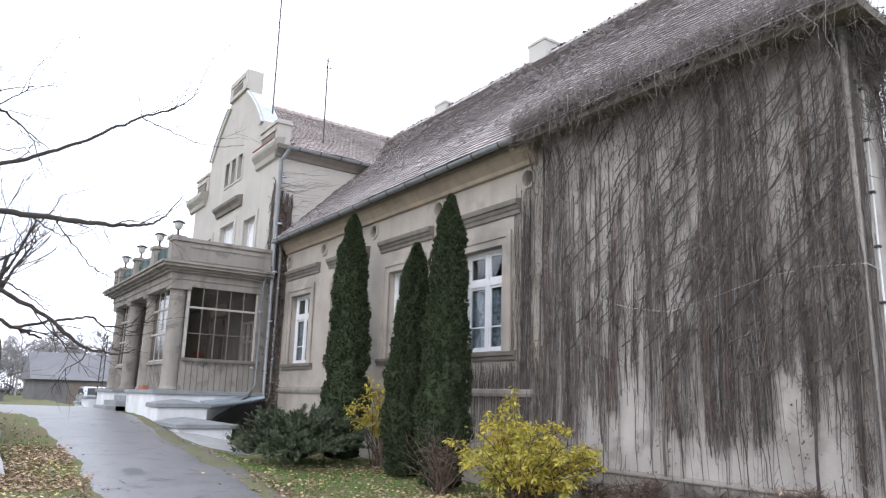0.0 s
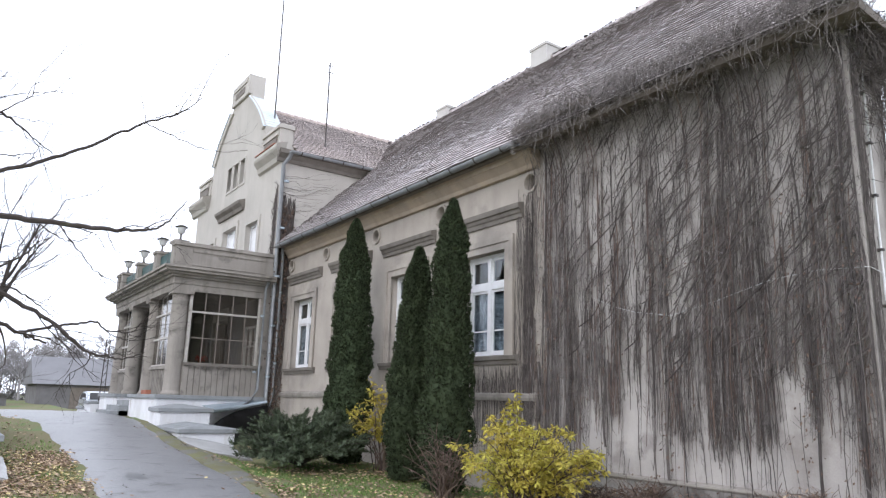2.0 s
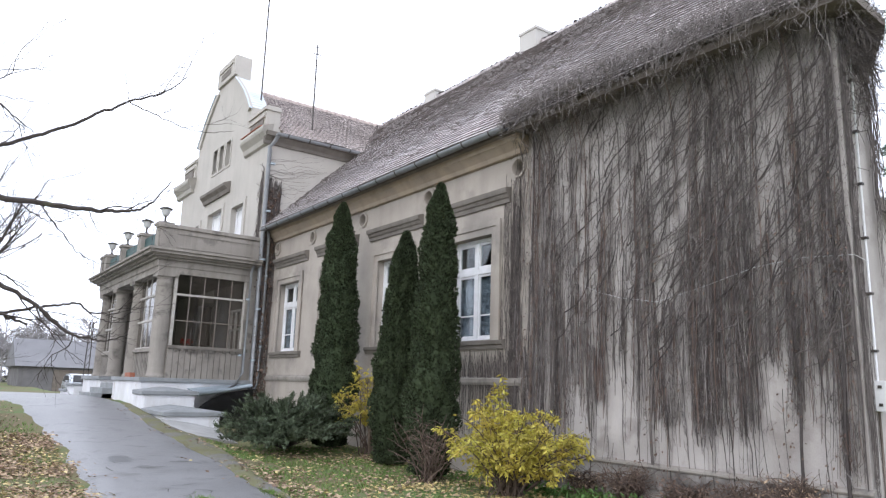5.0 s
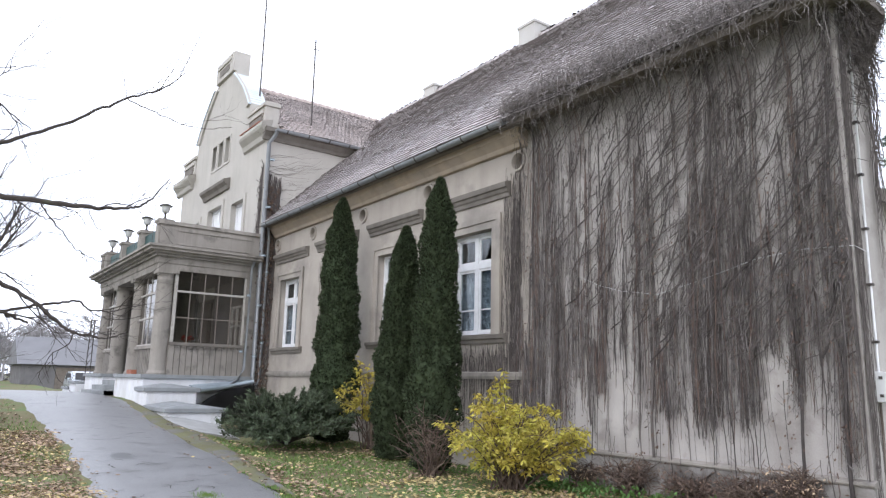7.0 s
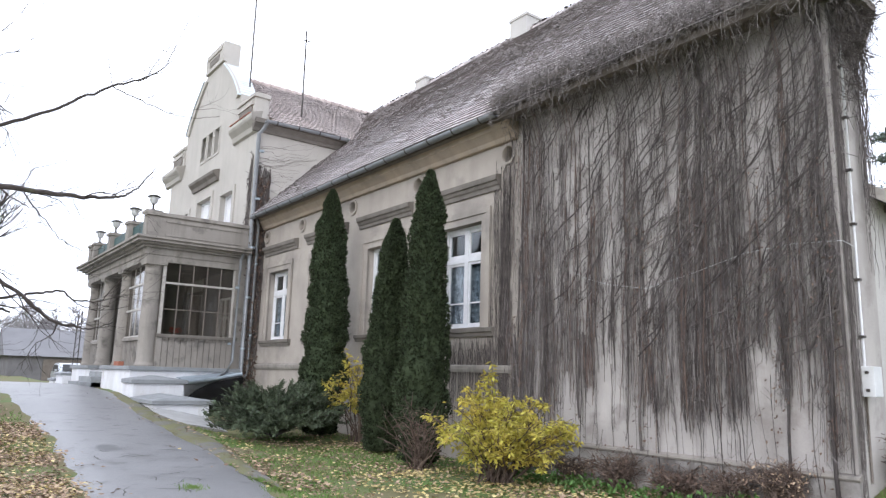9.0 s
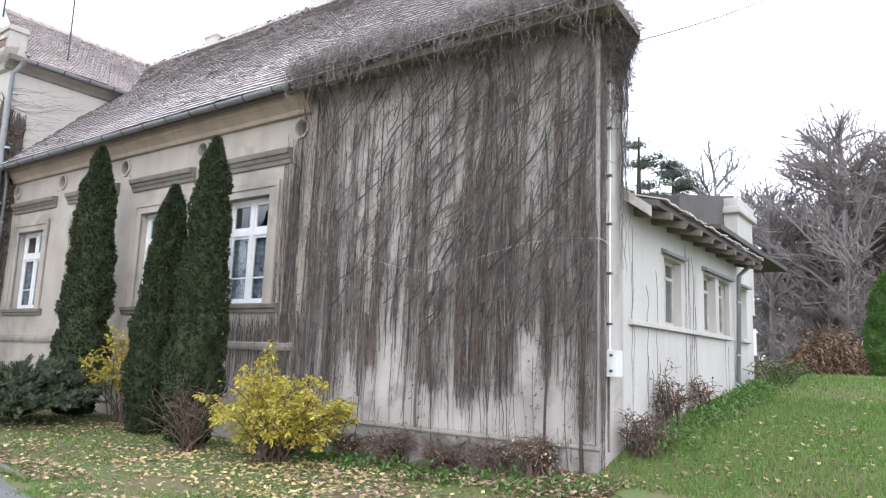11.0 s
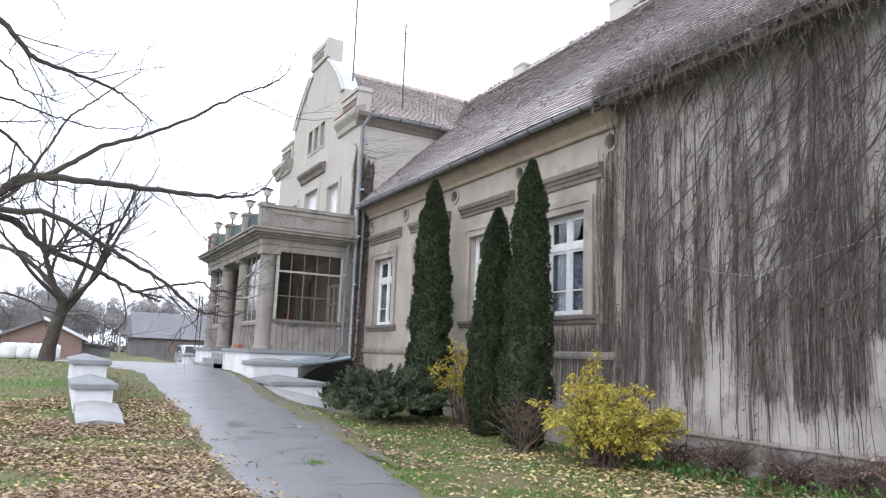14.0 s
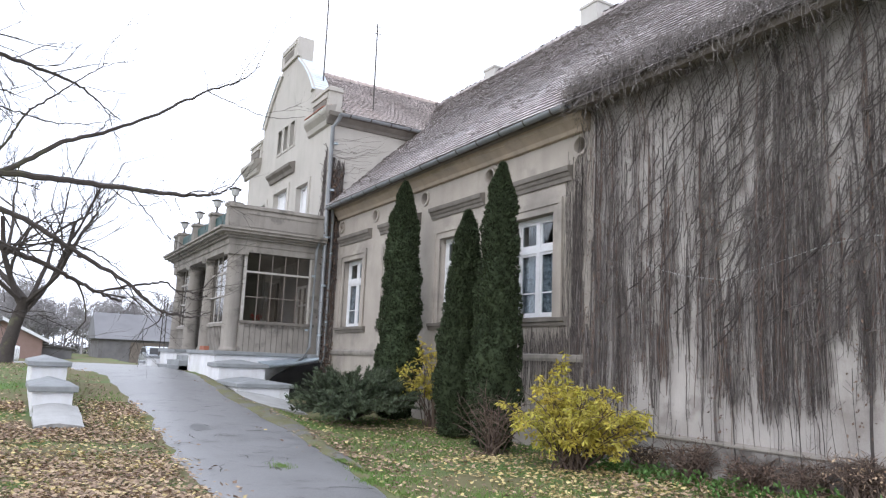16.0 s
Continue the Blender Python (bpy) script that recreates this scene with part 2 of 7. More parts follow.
def glass(name, tint, rough=0.03):
    m = bpy.data.materials.new(name)
    m.use_nodes = True
    n, l = m.node_tree.nodes, m.node_tree.links
    n.remove(n["Principled BSDF"])
    tr, gl, ms, fr = (n.new("ShaderNodeBsdfTransparent"), n.new("ShaderNodeBsdfGlossy"), n.new("ShaderNodeMixShader"),
                      n.new("ShaderNodeLayerWeight"))
    tr.inputs[0].default_value = (*tint, 1)
    gl.inputs["Roughness"].default_value = rough
    fr.inputs["Blend"].default_value = 0.5
    pw, sc = n.new("ShaderNodeMath"), n.new("ShaderNodeMath")
    pw.operation, sc.operation = "POWER", "MULTIPLY_ADD"
    pw.inputs[1].default_value = 4.0
    sc.inputs[1].default_value, sc.inputs[2].default_value = 0.8, 0.07
    l.new(fr.outputs["Facing"], pw.inputs[0])
    l.new(pw.outputs[0], sc.inputs[0])
    l.new(sc.outputs[0], ms.inputs[0])
    l.new(tr.outputs[0], ms.inputs[1])
    l.new(gl.outputs[0], ms.inputs[2])
    l.new(ms.outputs[0], n["Material Output"].inputs["Surface"])
    return m


GLASS = glass("window glass", (0.75, 0.8, 0.82))
GLASS_DULL = glass("dusty porch glass", (0.72, 0.7, 0.67), 0.1)

# ---- building blocks ----


def mesh_of(name, bm, material):
    me = bpy.data.meshes.new(name)
    bm.to_mesh(me)
    bm.free()
    for m in (material if isinstance(material, (list, tuple)) else (material,)):
        me.materials.append(m)
    return me


def part(name, bm, material, parent=None, label=""):
    """One mesh object from a bmesh, under a thing or a part."""
    ob = new(name, mesh_of(name, bm, material))
    if parent is not None:
        ob.parent = parent
        ob.matrix_parent_inverse = parent.matrix_world.inverted()
    if label:
        ob["label"] = label
    return ob


def thing(name, label, category, at=(0, 0, 0), group="", kind=""):
    ob = new(name)
    ob.location = at
    ob.matrix_world = Matrix.Translation(at)
    return tagged(ob, label, category, group, kind)


def solid(name, bm, material, label, category="", group="", kind=""):
    return tagged(new(name, mesh_of(name, bm, material)), label, category, group, kind)


def raw(name, verts, faces, material, smooth=False):
    me = bpy.data.meshes.new(name)
    me.from_pydata(verts, [], faces)
    me.materials.append(material)
    if smooth:
        me.polygons.foreach_set("use_smooth", [True] * len(me.polygons))
    me.update()
    return new(name, me)


def B():
    return bmesh.new()


def box(bm, x0, x1, y0, y1, z0, z1, bevel=0.0):
    v = [bm.verts.new((x, y, z)) for x in (x0, x1) for y in (y0, y1) for z in (z0, z1)]
    fs = [bm.faces.new([v[i] for i in q]) for q in
          ((0, 1, 3, 2), (4, 6, 7, 5), (0, 4, 5, 1), (2, 3, 7, 6), (0, 2, 6, 4), (1, 5, 7, 3))]
    if bevel:
        es = {e for f in fs for e in f.edges}
        bmesh.ops.bevel(bm, geom=list(es), offset=bevel, segments=2, affect="EDGES", profile=0.6)
    return bm


def prism(bm, poly, lift):
    """A closed polygon of 3D points pushed along the vector lift."""
    a = [bm.verts.new(p) for p in poly]
    b = [bm.verts.new(Vector(p) + Vector(lift)) for p in poly]
    n = len(a)
    bm.faces.new(a[::-1])
    bm.faces.new(b)
    for i in range(n):
        bm.faces.new((a[i], a[(i + 1) % n], b[(i + 1) % n], b[i]))
    bmesh.ops.recalc_face_normals(bm, faces=bm.faces[:])
    return bm


def tube(bm, pts, radii, sides=6, cap=True):
    pts = [Vector(p) for p in pts]
    rings = []
    up = Vector((0.13, 0.31, 0.94))
    for i, p in enumerate(pts):
        d = (pts[min(i + 1, len(pts) - 1)] - pts[max(i - 1, 0)])
        d = d.normalized() if d.length > 1e-9 else Vector((0, 0, 1))
        u = d.cross(up if abs(d.dot(up)) < 0.95 else Vector((1, 0, 0))).normalized()
        w = d.cross(u)
        r = radii[i] if isinstance(radii, (list, tuple)) else radii
        rings.append([bm.verts.new(p + r * (math.cos(a) * u + math.sin(a) * w)) for a in
                      (2 * math.pi * k / sides for k in range(sides))])
    for a, b in zip(rings, rings[1:]):
        for k in range(sides):
            f = bm.faces.new((a[k], a[(k + 1) % sides], b[(k + 1) % sides], b[k]))
            f.smooth = True
    if cap:
        bm.faces.new(rings[0])
        bm.faces.new(rings[-1][::-1])
    return bm


def lathe(bm, profile, at=(0, 0, 0), sides=24):
    """A turned shape round z from (radius, height) pairs."""
    rings = []
    for r, z in profile:
        rings.append([bm.verts.new((at[0] + r * math.cos(2 * math.pi * k / sides), at[1] + r * math.sin(2 * math.pi * k / sides),
                                    at[2] + z)) for k in range(sides)])
    for a, b in zip(rings, rings[1:]):
        for k in range(sides):
            f = bm.faces.new((a[k], a[(k + 1) % sides], b[(k + 1) % sides], b[k]))
            f.smooth = True
    bm.faces.new(rings[0][::-1])
    bm.faces.new(rings[-1])
    return bm


def lattice(bm, cuts_u, cuts_v, holes, put):
    """A wall of cells with rectangular holes; put(u0, u1, v0, v1) adds one cell."""
    us = sorted({*cuts_u, *(h[0] for h in holes), *(h[1] for h in holes)})
    vs = sorted({*cuts_v, *(h[2] for h in holes), *(h[3] for h in holes)})
    for u0, u1 in zip(us, us[1:]):
        run = None
        for v0, v1 in zip(vs, vs[1:]):
            um, vm = (u0 + u1) / 2, (v0 + v1) / 2
            solid_here = not any(h[0] < um < h[1] and h[2] < vm < h[3] for h in holes)
            if solid_here:
                run = (run[0], v1) if run else (v0, v1)
            elif run:
                put(u0, u1, *run)
                run = None
        if run:
            put(u0, u1, *run)
    bmesh.ops.remove_doubles(bm, verts=bm.verts[:], dist=1e-5)
    return bm


class Bulk:
    """Gathers very many small pieces into one mesh."""

    def __init__(self):
        self.v, self.f = [], []

    def add(self, verts, faces):
        o = len(self.v)
        self.v.extend(verts)
        self.f.extend(tuple(o + i for i in q) for q in faces)

    def stem(self, pts, r0, r1, sides=3):
        o, n = len(self.v), len(pts)
        for i, p in enumerate(pts):
            a, b = pts[max(i - 1, 0)], pts[min(i + 1, n - 1)]
            dx, dy, dz = b[0] - a[0], b[1] - a[1], b[2] - a[2]
            ln = math.sqrt(dx * dx + dy * dy + dz * dz) or 1
            d = Vector((dx / ln, dy / ln, dz / ln))
            u = d.cross(Vector((0.31, 0.2, 0.93)) if abs(d.z) < 0.9 else Vector((0.9, 0.4, 0.1))).normalized()
            w = d.cross(u)
            r = r0 + (r1 - r0) * i / max(1, n - 1)
            for k in range(sides):
                t = 2 * math.pi * k / sides
                q = u * (r * math.cos(t)) + w * (r * math.sin(t))
                self.v.append((p[0] + q.x, p[1] + q.y, p[2] + q.z))
        for i in range(n - 1):
            for k in range(sides):
                k2 = (k + 1) % sides
                self.f.append((o + i * sides + k, o + i * sides + k2, o + (i + 1) * sides + k2, o + (i + 1) * sides + k))

    def leaf(self, p, d, n, length, width):
        """A folded leaf of two faces from p along d."""
        s = d.cross(n).normalized() * (width / 2)
        m = p + d * (length * 0.45)
        e = p + d * length
        m2 = m - n * (width * 0.15)
        self.add([tuple(p), tuple(m + s), tuple(e), tuple(m - s), tuple(m2)], [(0, 4, 1), (1, 4, 2), (0, 3, 4), (4, 3, 2)])

    def object(self, name, material, parent=None, smooth=False):
        ob = raw(name, self.v, self.f, material, smooth)
        if parent is not None:
            ob.parent = parent
            ob.matrix_parent_inverse = parent.matrix_world.inverted()
        return ob


def lerp_table(table, x):
    if x <= table[0][0]:
        return table[0][1]
    for (a, p), (b, q) in zip(table, table[1:]):
        if x <= b:
            t = (x - a) / (b - a)
            return p + (q - p) * t
    return table[-1][1]


def smooth(a, b, x):
    t = min(1, max(0, (x - a) / (b - a)))
    return t * t * (3 - 2 * t)


RISE = ((11, 0.03), (13, 0.13), (16.4, 0.38), (18, 0.5), (20, 0.7), (23, 0.9), (26, 0.97), (30, 0.94), (36, 0.55), (46, 0.3), (70, 0.7), (110, 0.85), (300, 0.8))
BANK = ((6, 0.0), (8, 0.05), (9, 0.25), (10, 0.52), (12, 0.8), (18, 1.4), (26, 1.55), (70, 1.5), (200, 1.2))


def ground_z(x, y):
    ramp_side = lerp_table(RISE, y)
    house_side = 0.02 + 0.32 * smooth(11, 22, y)
    z = ramp_side + (house_side - ramp_side) * smooth(5.05, 6.3, x) * (1 - smooth(21, 23, y) * (1 - smooth(8, 9, x)))
    k = smooth(6.0, 4.0, y) if y < 6 else 0.0
    return z * (1 - k) + lerp_table(BANK, x) * k if x > 6 else z
# ---- ground ----


def drive_edges(y):
    """The asphalt's edges in x at the distance y."""
    left = lerp_table(((-30, 6.5), (-6, 2.6), (0, 1.9), (4, 1.75), (7, 1.7), (10, 1.9), (14, 2.2), (18, 2.2), (22, 2.1), (27, 1.0), (34, -3), (44, -14)), y)
    right = lerp_table(((-30, 12), (-6, 6.2), (0, 4.3), (4, 3.7), (7, 3.75), (10, 4.45), (13, 4.9), (16, 4.95), (20, 4.95), (25, 5.2), (34, 5.2), (44, 9)), y)
    return left, right


def sheet(name, xs, ys, material, label, lift=0.0, keep=None, wobble=0.0):
    bm = B()
    grid = {}
    for i, x in enumerate(xs):
        for j, y in enumerate(ys):
            z = ground_z(x, y) + lift + (wobble * noise.noise((x * 0.9, y * 0.9, 3.1)) if wobble else 0)
            grid[i, j] = bm.verts.new((x, y, z))
    for i in range(len(xs) - 1):
        for j in range(len(ys) - 1):
            f = bm.faces.new((grid[i, j], grid[i + 1, j], grid[i + 1, j + 1], grid[i, j + 1]))
            f.smooth = True
    return solid(name, bm, material, label, "ground", kind="structure")


def spaced(lo, hi, fine_lo, fine_hi, step):
    mid = list(np.arange(fine_lo, fine_hi + 1e-6, step))
    out, d = [], step
    a = fine_lo
    while a > lo:
        d *= 1.35
        a -= d
        out.append(max(a, lo))
    b, d = fine_hi, step
    while b < hi:
        d *= 1.35
        b += d
        mid.append(min(b, hi))
    return sorted({round(float(v), 4) for v in out + mid})


sheet("ground", spaced(-900, 900, -14, 26, 0.4), spaced(-700, 1500, -4, 40, 0.4), SOIL,
      "damp autumn lawn with short green grass and earth", wobble=0.05)

bm = B()
prev = None
cols = 9
for j in range(0, 141):
    y = -14 + 58 * j / 140
    le, ri = drive_edges(y)
    le += 0.06 * noise.noise((0.0, y * 1.3, 1.0)) + 0.02 * noise.noise((0.0, y * 5.0, 4.0))
    ri += 0.06 * noise.noise((5.0, y * 1.3, 1.0)) + 0.02 * noise.noise((5.0, y * 5.0, 4.0))
    row = []
    for i in range(cols):
        x = le + (ri - le) * i / (cols - 1)
        crown = 0.05 * (1 - (2 * i / (cols - 1) - 1) ** 2)
        row.append(bm.verts.new((x, y, max(ground_z(x, y), ground_z(x + 0.1, y)) + (-0.03 if i in (0, cols - 1) else 0.03) + crown + 0.012 * noise.noise((x * 2, y * 2, 0)))))
    if prev:
        for i in range(cols - 1):
            bm.faces.new((prev[i], prev[i + 1], row[i + 1], row[i])).smooth = True
    prev = row
road = solid("road", bm, ASPHALT, "worn damp grey asphalt driveway with cracks", "driveway", kind="structure")

# ---- manor: the long wing ----
FX = 9.0            # plane of the facade
Y0, Y1 = 3.9, 22.0  # its two ends
WIN_Y = (11.44, 14.5, 17.52, 20.56)
OCULI = (9.97, 13.05, 16.08, 19.1, 21.68)
house = thing("wall_facade", "long grey-beige plastered manor front with tall windows", "wall", (FX, 12, 0), kind="structure")
holes = [(y - 0.7, y + 0.7, 2.56, 4.72) for y in WIN_Y]
holes += [(y - 0.24, y + 0.24, 5.7, 6.18) for y in OCULI]
holes += [(y - 0.4, y + 0.4, 0.75, 1.15) for y in WIN_Y[1:]]
bm = B()
lattice(bm, (9.62, Y1 + 3), (-0.6, 6.62), holes, lambda a, b, c, d: box(bm, FX, FX + 0.5, a, b, c, d))
part("wall_panel", bm, PLASTER, house)
bm = B()
box(bm, FX, FX + 0.5, Y0, 9.62, -0.6, 6.75)
box(bm, FX + 0.5, 9.87, Y0, 4.6, -0.6, 6.75)
prism(bm, [(9.87, Y0 + 0.03, -0.6), (21.6, 10.0, -0.6), (21.4, 10.4, -0.6), (9.6, 4.6, -0.6)], (0, 0, 7.3))
part("end_wall_panel", bm, VINEWALL, house, "bare stained plaster overgrown with leafless vine")
part("plinth", box(B(), FX - 0.045, FX + 0.01, Y0 - 0.02, 9.6, -0.4, 0.53), PLINTH, house, "dark damp-stained flaking cement plinth")
# string course, plinth offset and cornice
bm = B()
prism(bm, [(FX + 0.01, 9.6, 1.7), (FX - 0.05, 9.6, 1.7), (FX - 0.07, 9.6, 1.76), (FX - 0.07, 9.6, 1.82), (FX + 0.01, 9.6, 1.88)], (0, Y1 - 9.6, 0))
part("string_course", bm, PORCH, house)
bm = B()
prism(bm, [(FX + 0.01, Y0 - 0.04, 0.535), (FX - 0.06, Y0 - 0.04, 0.535), (FX - 0.075, Y0 - 0.04, 0.56), (FX - 0.07, Y0 - 0.04, 0.59), (FX + 0.01, Y0 - 0.04, 0.62)], (0, 5.8, 0))
part("base_moulding", bm, PORCH, house)
bm = B()
prof = [(0.02, 6.19), (-0.05, 6.19), (-0.07, 6.21), (-0.09, 6.2), (-0.12, 6.28), (-0.24, 6.4), (-0.27, 6.42), (-0.27, 6.5), (-0.34, 6.54), (-0.34, 6.62), (0.02, 6.62)]
prism(bm, [(FX + a, 9.7, z) for a, z in prof], (0, Y1 - 9.7, 0))
part("cornice", bm, CORNICE, house, "tan painted eaves moulding")


def oculus(y, z):
    bm = B()
    n = 28
    inner, sq = [], []
    for k in range(n):
        a = 2 * math.pi * k / n
        c, s = math.cos(a), math.sin(a)
        m = 0.24 / max(abs(c), abs(s))
        inner.append((y + 0.15 * c, z + 0.15 * s))
        sq.append((y + m * c, z + m * s))
    rows = [[bm.verts.new((FX + dx, p[0], p[1])) for p in ring] for ring, dx in
            ((sq, 0.0), ([(y + 0.215 * math.cos(2 * math.pi * k / n), z + 0.215 * math.sin(2 * math.pi * k / n)) for k in range(n)], 0.0),
             ([(y + 0.21 * math.cos(2 * math.pi * k / n), z + 0.21 * math.sin(2 * math.pi * k / n)) for k in range(n)], -0.045),
             ([(y + 0.165 * math.cos(2 * math.pi * k / n), z + 0.165 * math.sin(2 * math.pi * k / n)) for k in range(n)], -0.045),
             (inner, 0.0), (inner, 0.22))]
    for a, b in zip(rows, rows[1:]):
        for k in range(n):
            bm.faces.new((a[k], a[(k + 1) % n], b[(k + 1) % n], b[k]))
    bm.faces.new(rows[-1])
    bmesh.ops.recalc_face_normals(bm, faces=bm.faces[:])
    ring = part("oculus", bm, PLASTER, house, "small round attic opening with a raised ring")
    # dark disc paints the shade inside the shallow round recess
    bm = B()
    bmesh.ops.create_circle(bm, cap_ends=True, radius=0.149, segments=24,
                            matrix=Matrix.Translation((FX + 0.2, y, z)) @ Matrix.Rotation(radians(90), 4, "Y"))
    part("opening", bm, DARK, ring)


for y in OCULI:
    oculus(y, 5.94)
for y in WIN_Y[1:]:
    bm = B()
    box(bm, FX + 0.2, FX + 0.23, y - 0.4, y + 0.4, 0.75, 1.15)
    part("cellar_window", bm, DARK, house, "small dark cellar window")


def tall_window(y, index):
    """A casement window in its moulded surround with sill and hood."""
    w = thing("window_%d" % index, "tall white casement window in a plaster surround with hood moulding", "window", (FX, y, 2.5), kind="structure")
    z0, z1 = 2.56, 4.72
    bm = B()
    for a, b, c, d in ((y - 0.93, y - 0.7, z0 - 0.02, z1 + 0.22), (y + 0.7, y + 0.93, z0 - 0.02, z1 + 0.22), (y - 0.7, y + 0.7, z1, z1 + 0.22)):
        box(bm, FX - 0.035, FX + 0.02, a, b, c, d)
    for a, b, c, d in ((y - 0.98, y - 0.86, z0 - 0.02, z1 + 0.27), (y + 0.86, y + 0.98, z0 - 0.02, z1 + 0.27), (y - 0.86, y + 0.86, z1 + 0.15, z1 + 0.27)):
        box(bm, FX - 0.06, FX - 0.02, a, b, c, d)
    part("surround", bm, PLASTER, w)
    bm = B()
    prof = [(0.02, 5.28), (-0.04, 5.28), (-0.055, 5.36), (-0.08, 5.38), (-0.11, 5.45), (-0.14, 5.46), (-0.155, 5.51), (-0.16, 5.56), (0.02, 5.6)]
    prism(bm, [(FX + a, y - 1.25, z) for a, z in prof], (0, 2.4, 0))
    # hood in one tone, darker than the wall plaster
    part("hood", bm, HOOD, w, "dark hood moulding")
    bm = B()
    prof = [(0.1, 2.4), (-0.05, 2.4), (-0.065, 2.47), (-0.1, 2.49), (-0.11, 2.56), (0.1, 2.6)]
    prism(bm, [(FX + a, y - 1.12, z) for a, z in prof], (0, 2.2, 0))
    part("window_sill", bm, HOOD, w, "dark weathered window sill")
    fx = FX + 0.16
    bm = B()
    for a, b, c, d in ((y - 0.7, y - 0.62, z0, z1), (y + 0.62, y + 0.7, z0, z1), (y - 0.62, y + 0.62, z1 - 0.08, z1), (y - 0.62, y + 0.62, z0, z0 + 0.08),
                       (y - 0.05, y + 0.05, z0 + 0.08, z1 - 0.08), (y - 0.62, y - 0.05, 3.97, 4.09), (y + 0.05, y + 0.62, 3.97, 4.09)):
        box(bm, fx, fx + 0.09, a, b, c, d, 0.008)
    part("window_frame", bm, PAINT, w)
    for s in (-1, 1):
        for c, d in ((z0 + 0.08, 3.97), (4.09, z1 - 0.08)):
            a, b = sorted((y + s * 0.05, y + s * 0.62))
            bm = B()
            for q in ((a, a + 0.05, c, d), (b - 0.05, b, c, d), (a + 0.05, b - 0.05, c, c + 0.06), (a + 0.05, b - 0.05, d - 0.05, d)):
                box(bm, fx + 0.025, fx + 0.07, *q)
            if d < 4:
                for zz in ((c + (d - c) * 0.36),):
                    box(bm, fx + 0.03, fx + 0.065, a + 0.05, b - 0.05, zz - 0.014, zz + 0.014)
            sash = part("sash", bm, PAINT, w)
            bm = B()
            box(bm, fx + 0.045, fx + 0.049, a + 0.05, b - 0.05, c + 0.06, d - 0.05)
            part("pane", bm, GLASS, sash).visible_shadow = False
    # net curtain inside, drawn to the lower half in soft folds
    bm = B()
    pv = None
    for k in range(61):
        yy = y - 0.66 + 1.32 * k / 60
        xx = FX + 0.3 + 0.03 * math.sin(k * 1.1) + 0.015 * math.sin(k * 2.7)
        hang = 3.95 + 0.05 * math.sin(k * 0.4)
        row = [bm.verts.new((xx, yy, 2.62)), bm.verts.new((xx + 0.01, yy, hang))]
        if pv:
            bm.faces.new((pv[0], row[0], row[1], pv[1])).smooth = True
        pv = row
    part("curtain", bm, CURTAIN, w, "pale net curtain")
    return w


for i, y in enumerate(WIN_Y):
    tall_window(y, i + 1)
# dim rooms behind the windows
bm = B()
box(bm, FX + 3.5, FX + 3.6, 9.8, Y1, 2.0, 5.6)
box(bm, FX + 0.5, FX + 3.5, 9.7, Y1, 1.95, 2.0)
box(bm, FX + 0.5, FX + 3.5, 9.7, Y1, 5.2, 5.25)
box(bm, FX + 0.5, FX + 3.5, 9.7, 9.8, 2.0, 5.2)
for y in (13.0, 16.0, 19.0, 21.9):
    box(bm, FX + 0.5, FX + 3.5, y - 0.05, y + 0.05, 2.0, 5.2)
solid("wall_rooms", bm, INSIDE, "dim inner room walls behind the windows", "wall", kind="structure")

# ---- roofs ----
EAVE_X, EAVE_Z = 8.5, 6.66
RIDGE_X, RIDGE_Z = 15.3, 13.1
PITCH = math.atan2(RIDGE_Z - EAVE_Z, RIDGE_X - EAVE_X)
roof = thing("roof_long", "steep old clay tile roof, brown and mossy", "roof", (EAVE_X, 12, EAVE_Z), kind="structure")
bm = B()
prism(bm, [(EAVE_X + 0.05, 3.5, EAVE_Z - 0.03), (EAVE_X + 0.05, 27, EAVE_Z - 0.03), (RIDGE_X, 27, RIDGE_Z - 0.05), (RIDGE_X, 9.5, RIDGE_Z - 0.05), (9.95, 3.65, 6.74)], (0, 0, -0.12))
part("roof_deck", bm, GREYWOOD, roof)
bm = B()
prism(bm, [(RIDGE_X, 9.5, RIDGE_Z - 0.05), (RIDGE_X, 40, RIDGE_Z - 0.05), (22.1, 40, EAVE_Z), (22.1, 10.6, EAVE_Z)], (0, 0, -0.12))
prism(bm, [(RIDGE_X, 9.5, RIDGE_Z - 0.06), (22.1, 10.6, EAVE_Z), (9.95, 3.65, 6.74)], (0, 0, -0.12))
part("rear_slope", bm, TILE, roof)
# ridge tiles
for k in range(60):
    bm = B()
    y = 9.6 + k * 0.36
    tube(bm, [(RIDGE_X, y, RIDGE_Z - 0.03 + 0.02 * math.sin(k * 2.3) + 0.05 * noise.noise((y * 0.3, 0, 0))), (RIDGE_X, y + 0.38, RIDGE_Z - 0.05 + 0.02 * math.sin(k * 2.3 + 2) + 0.05 * noise.noise((y * 0.3, 0, 0)))], [0.13, 0.11], 10)
    part("ridge_tile", bm, TILE, roof)


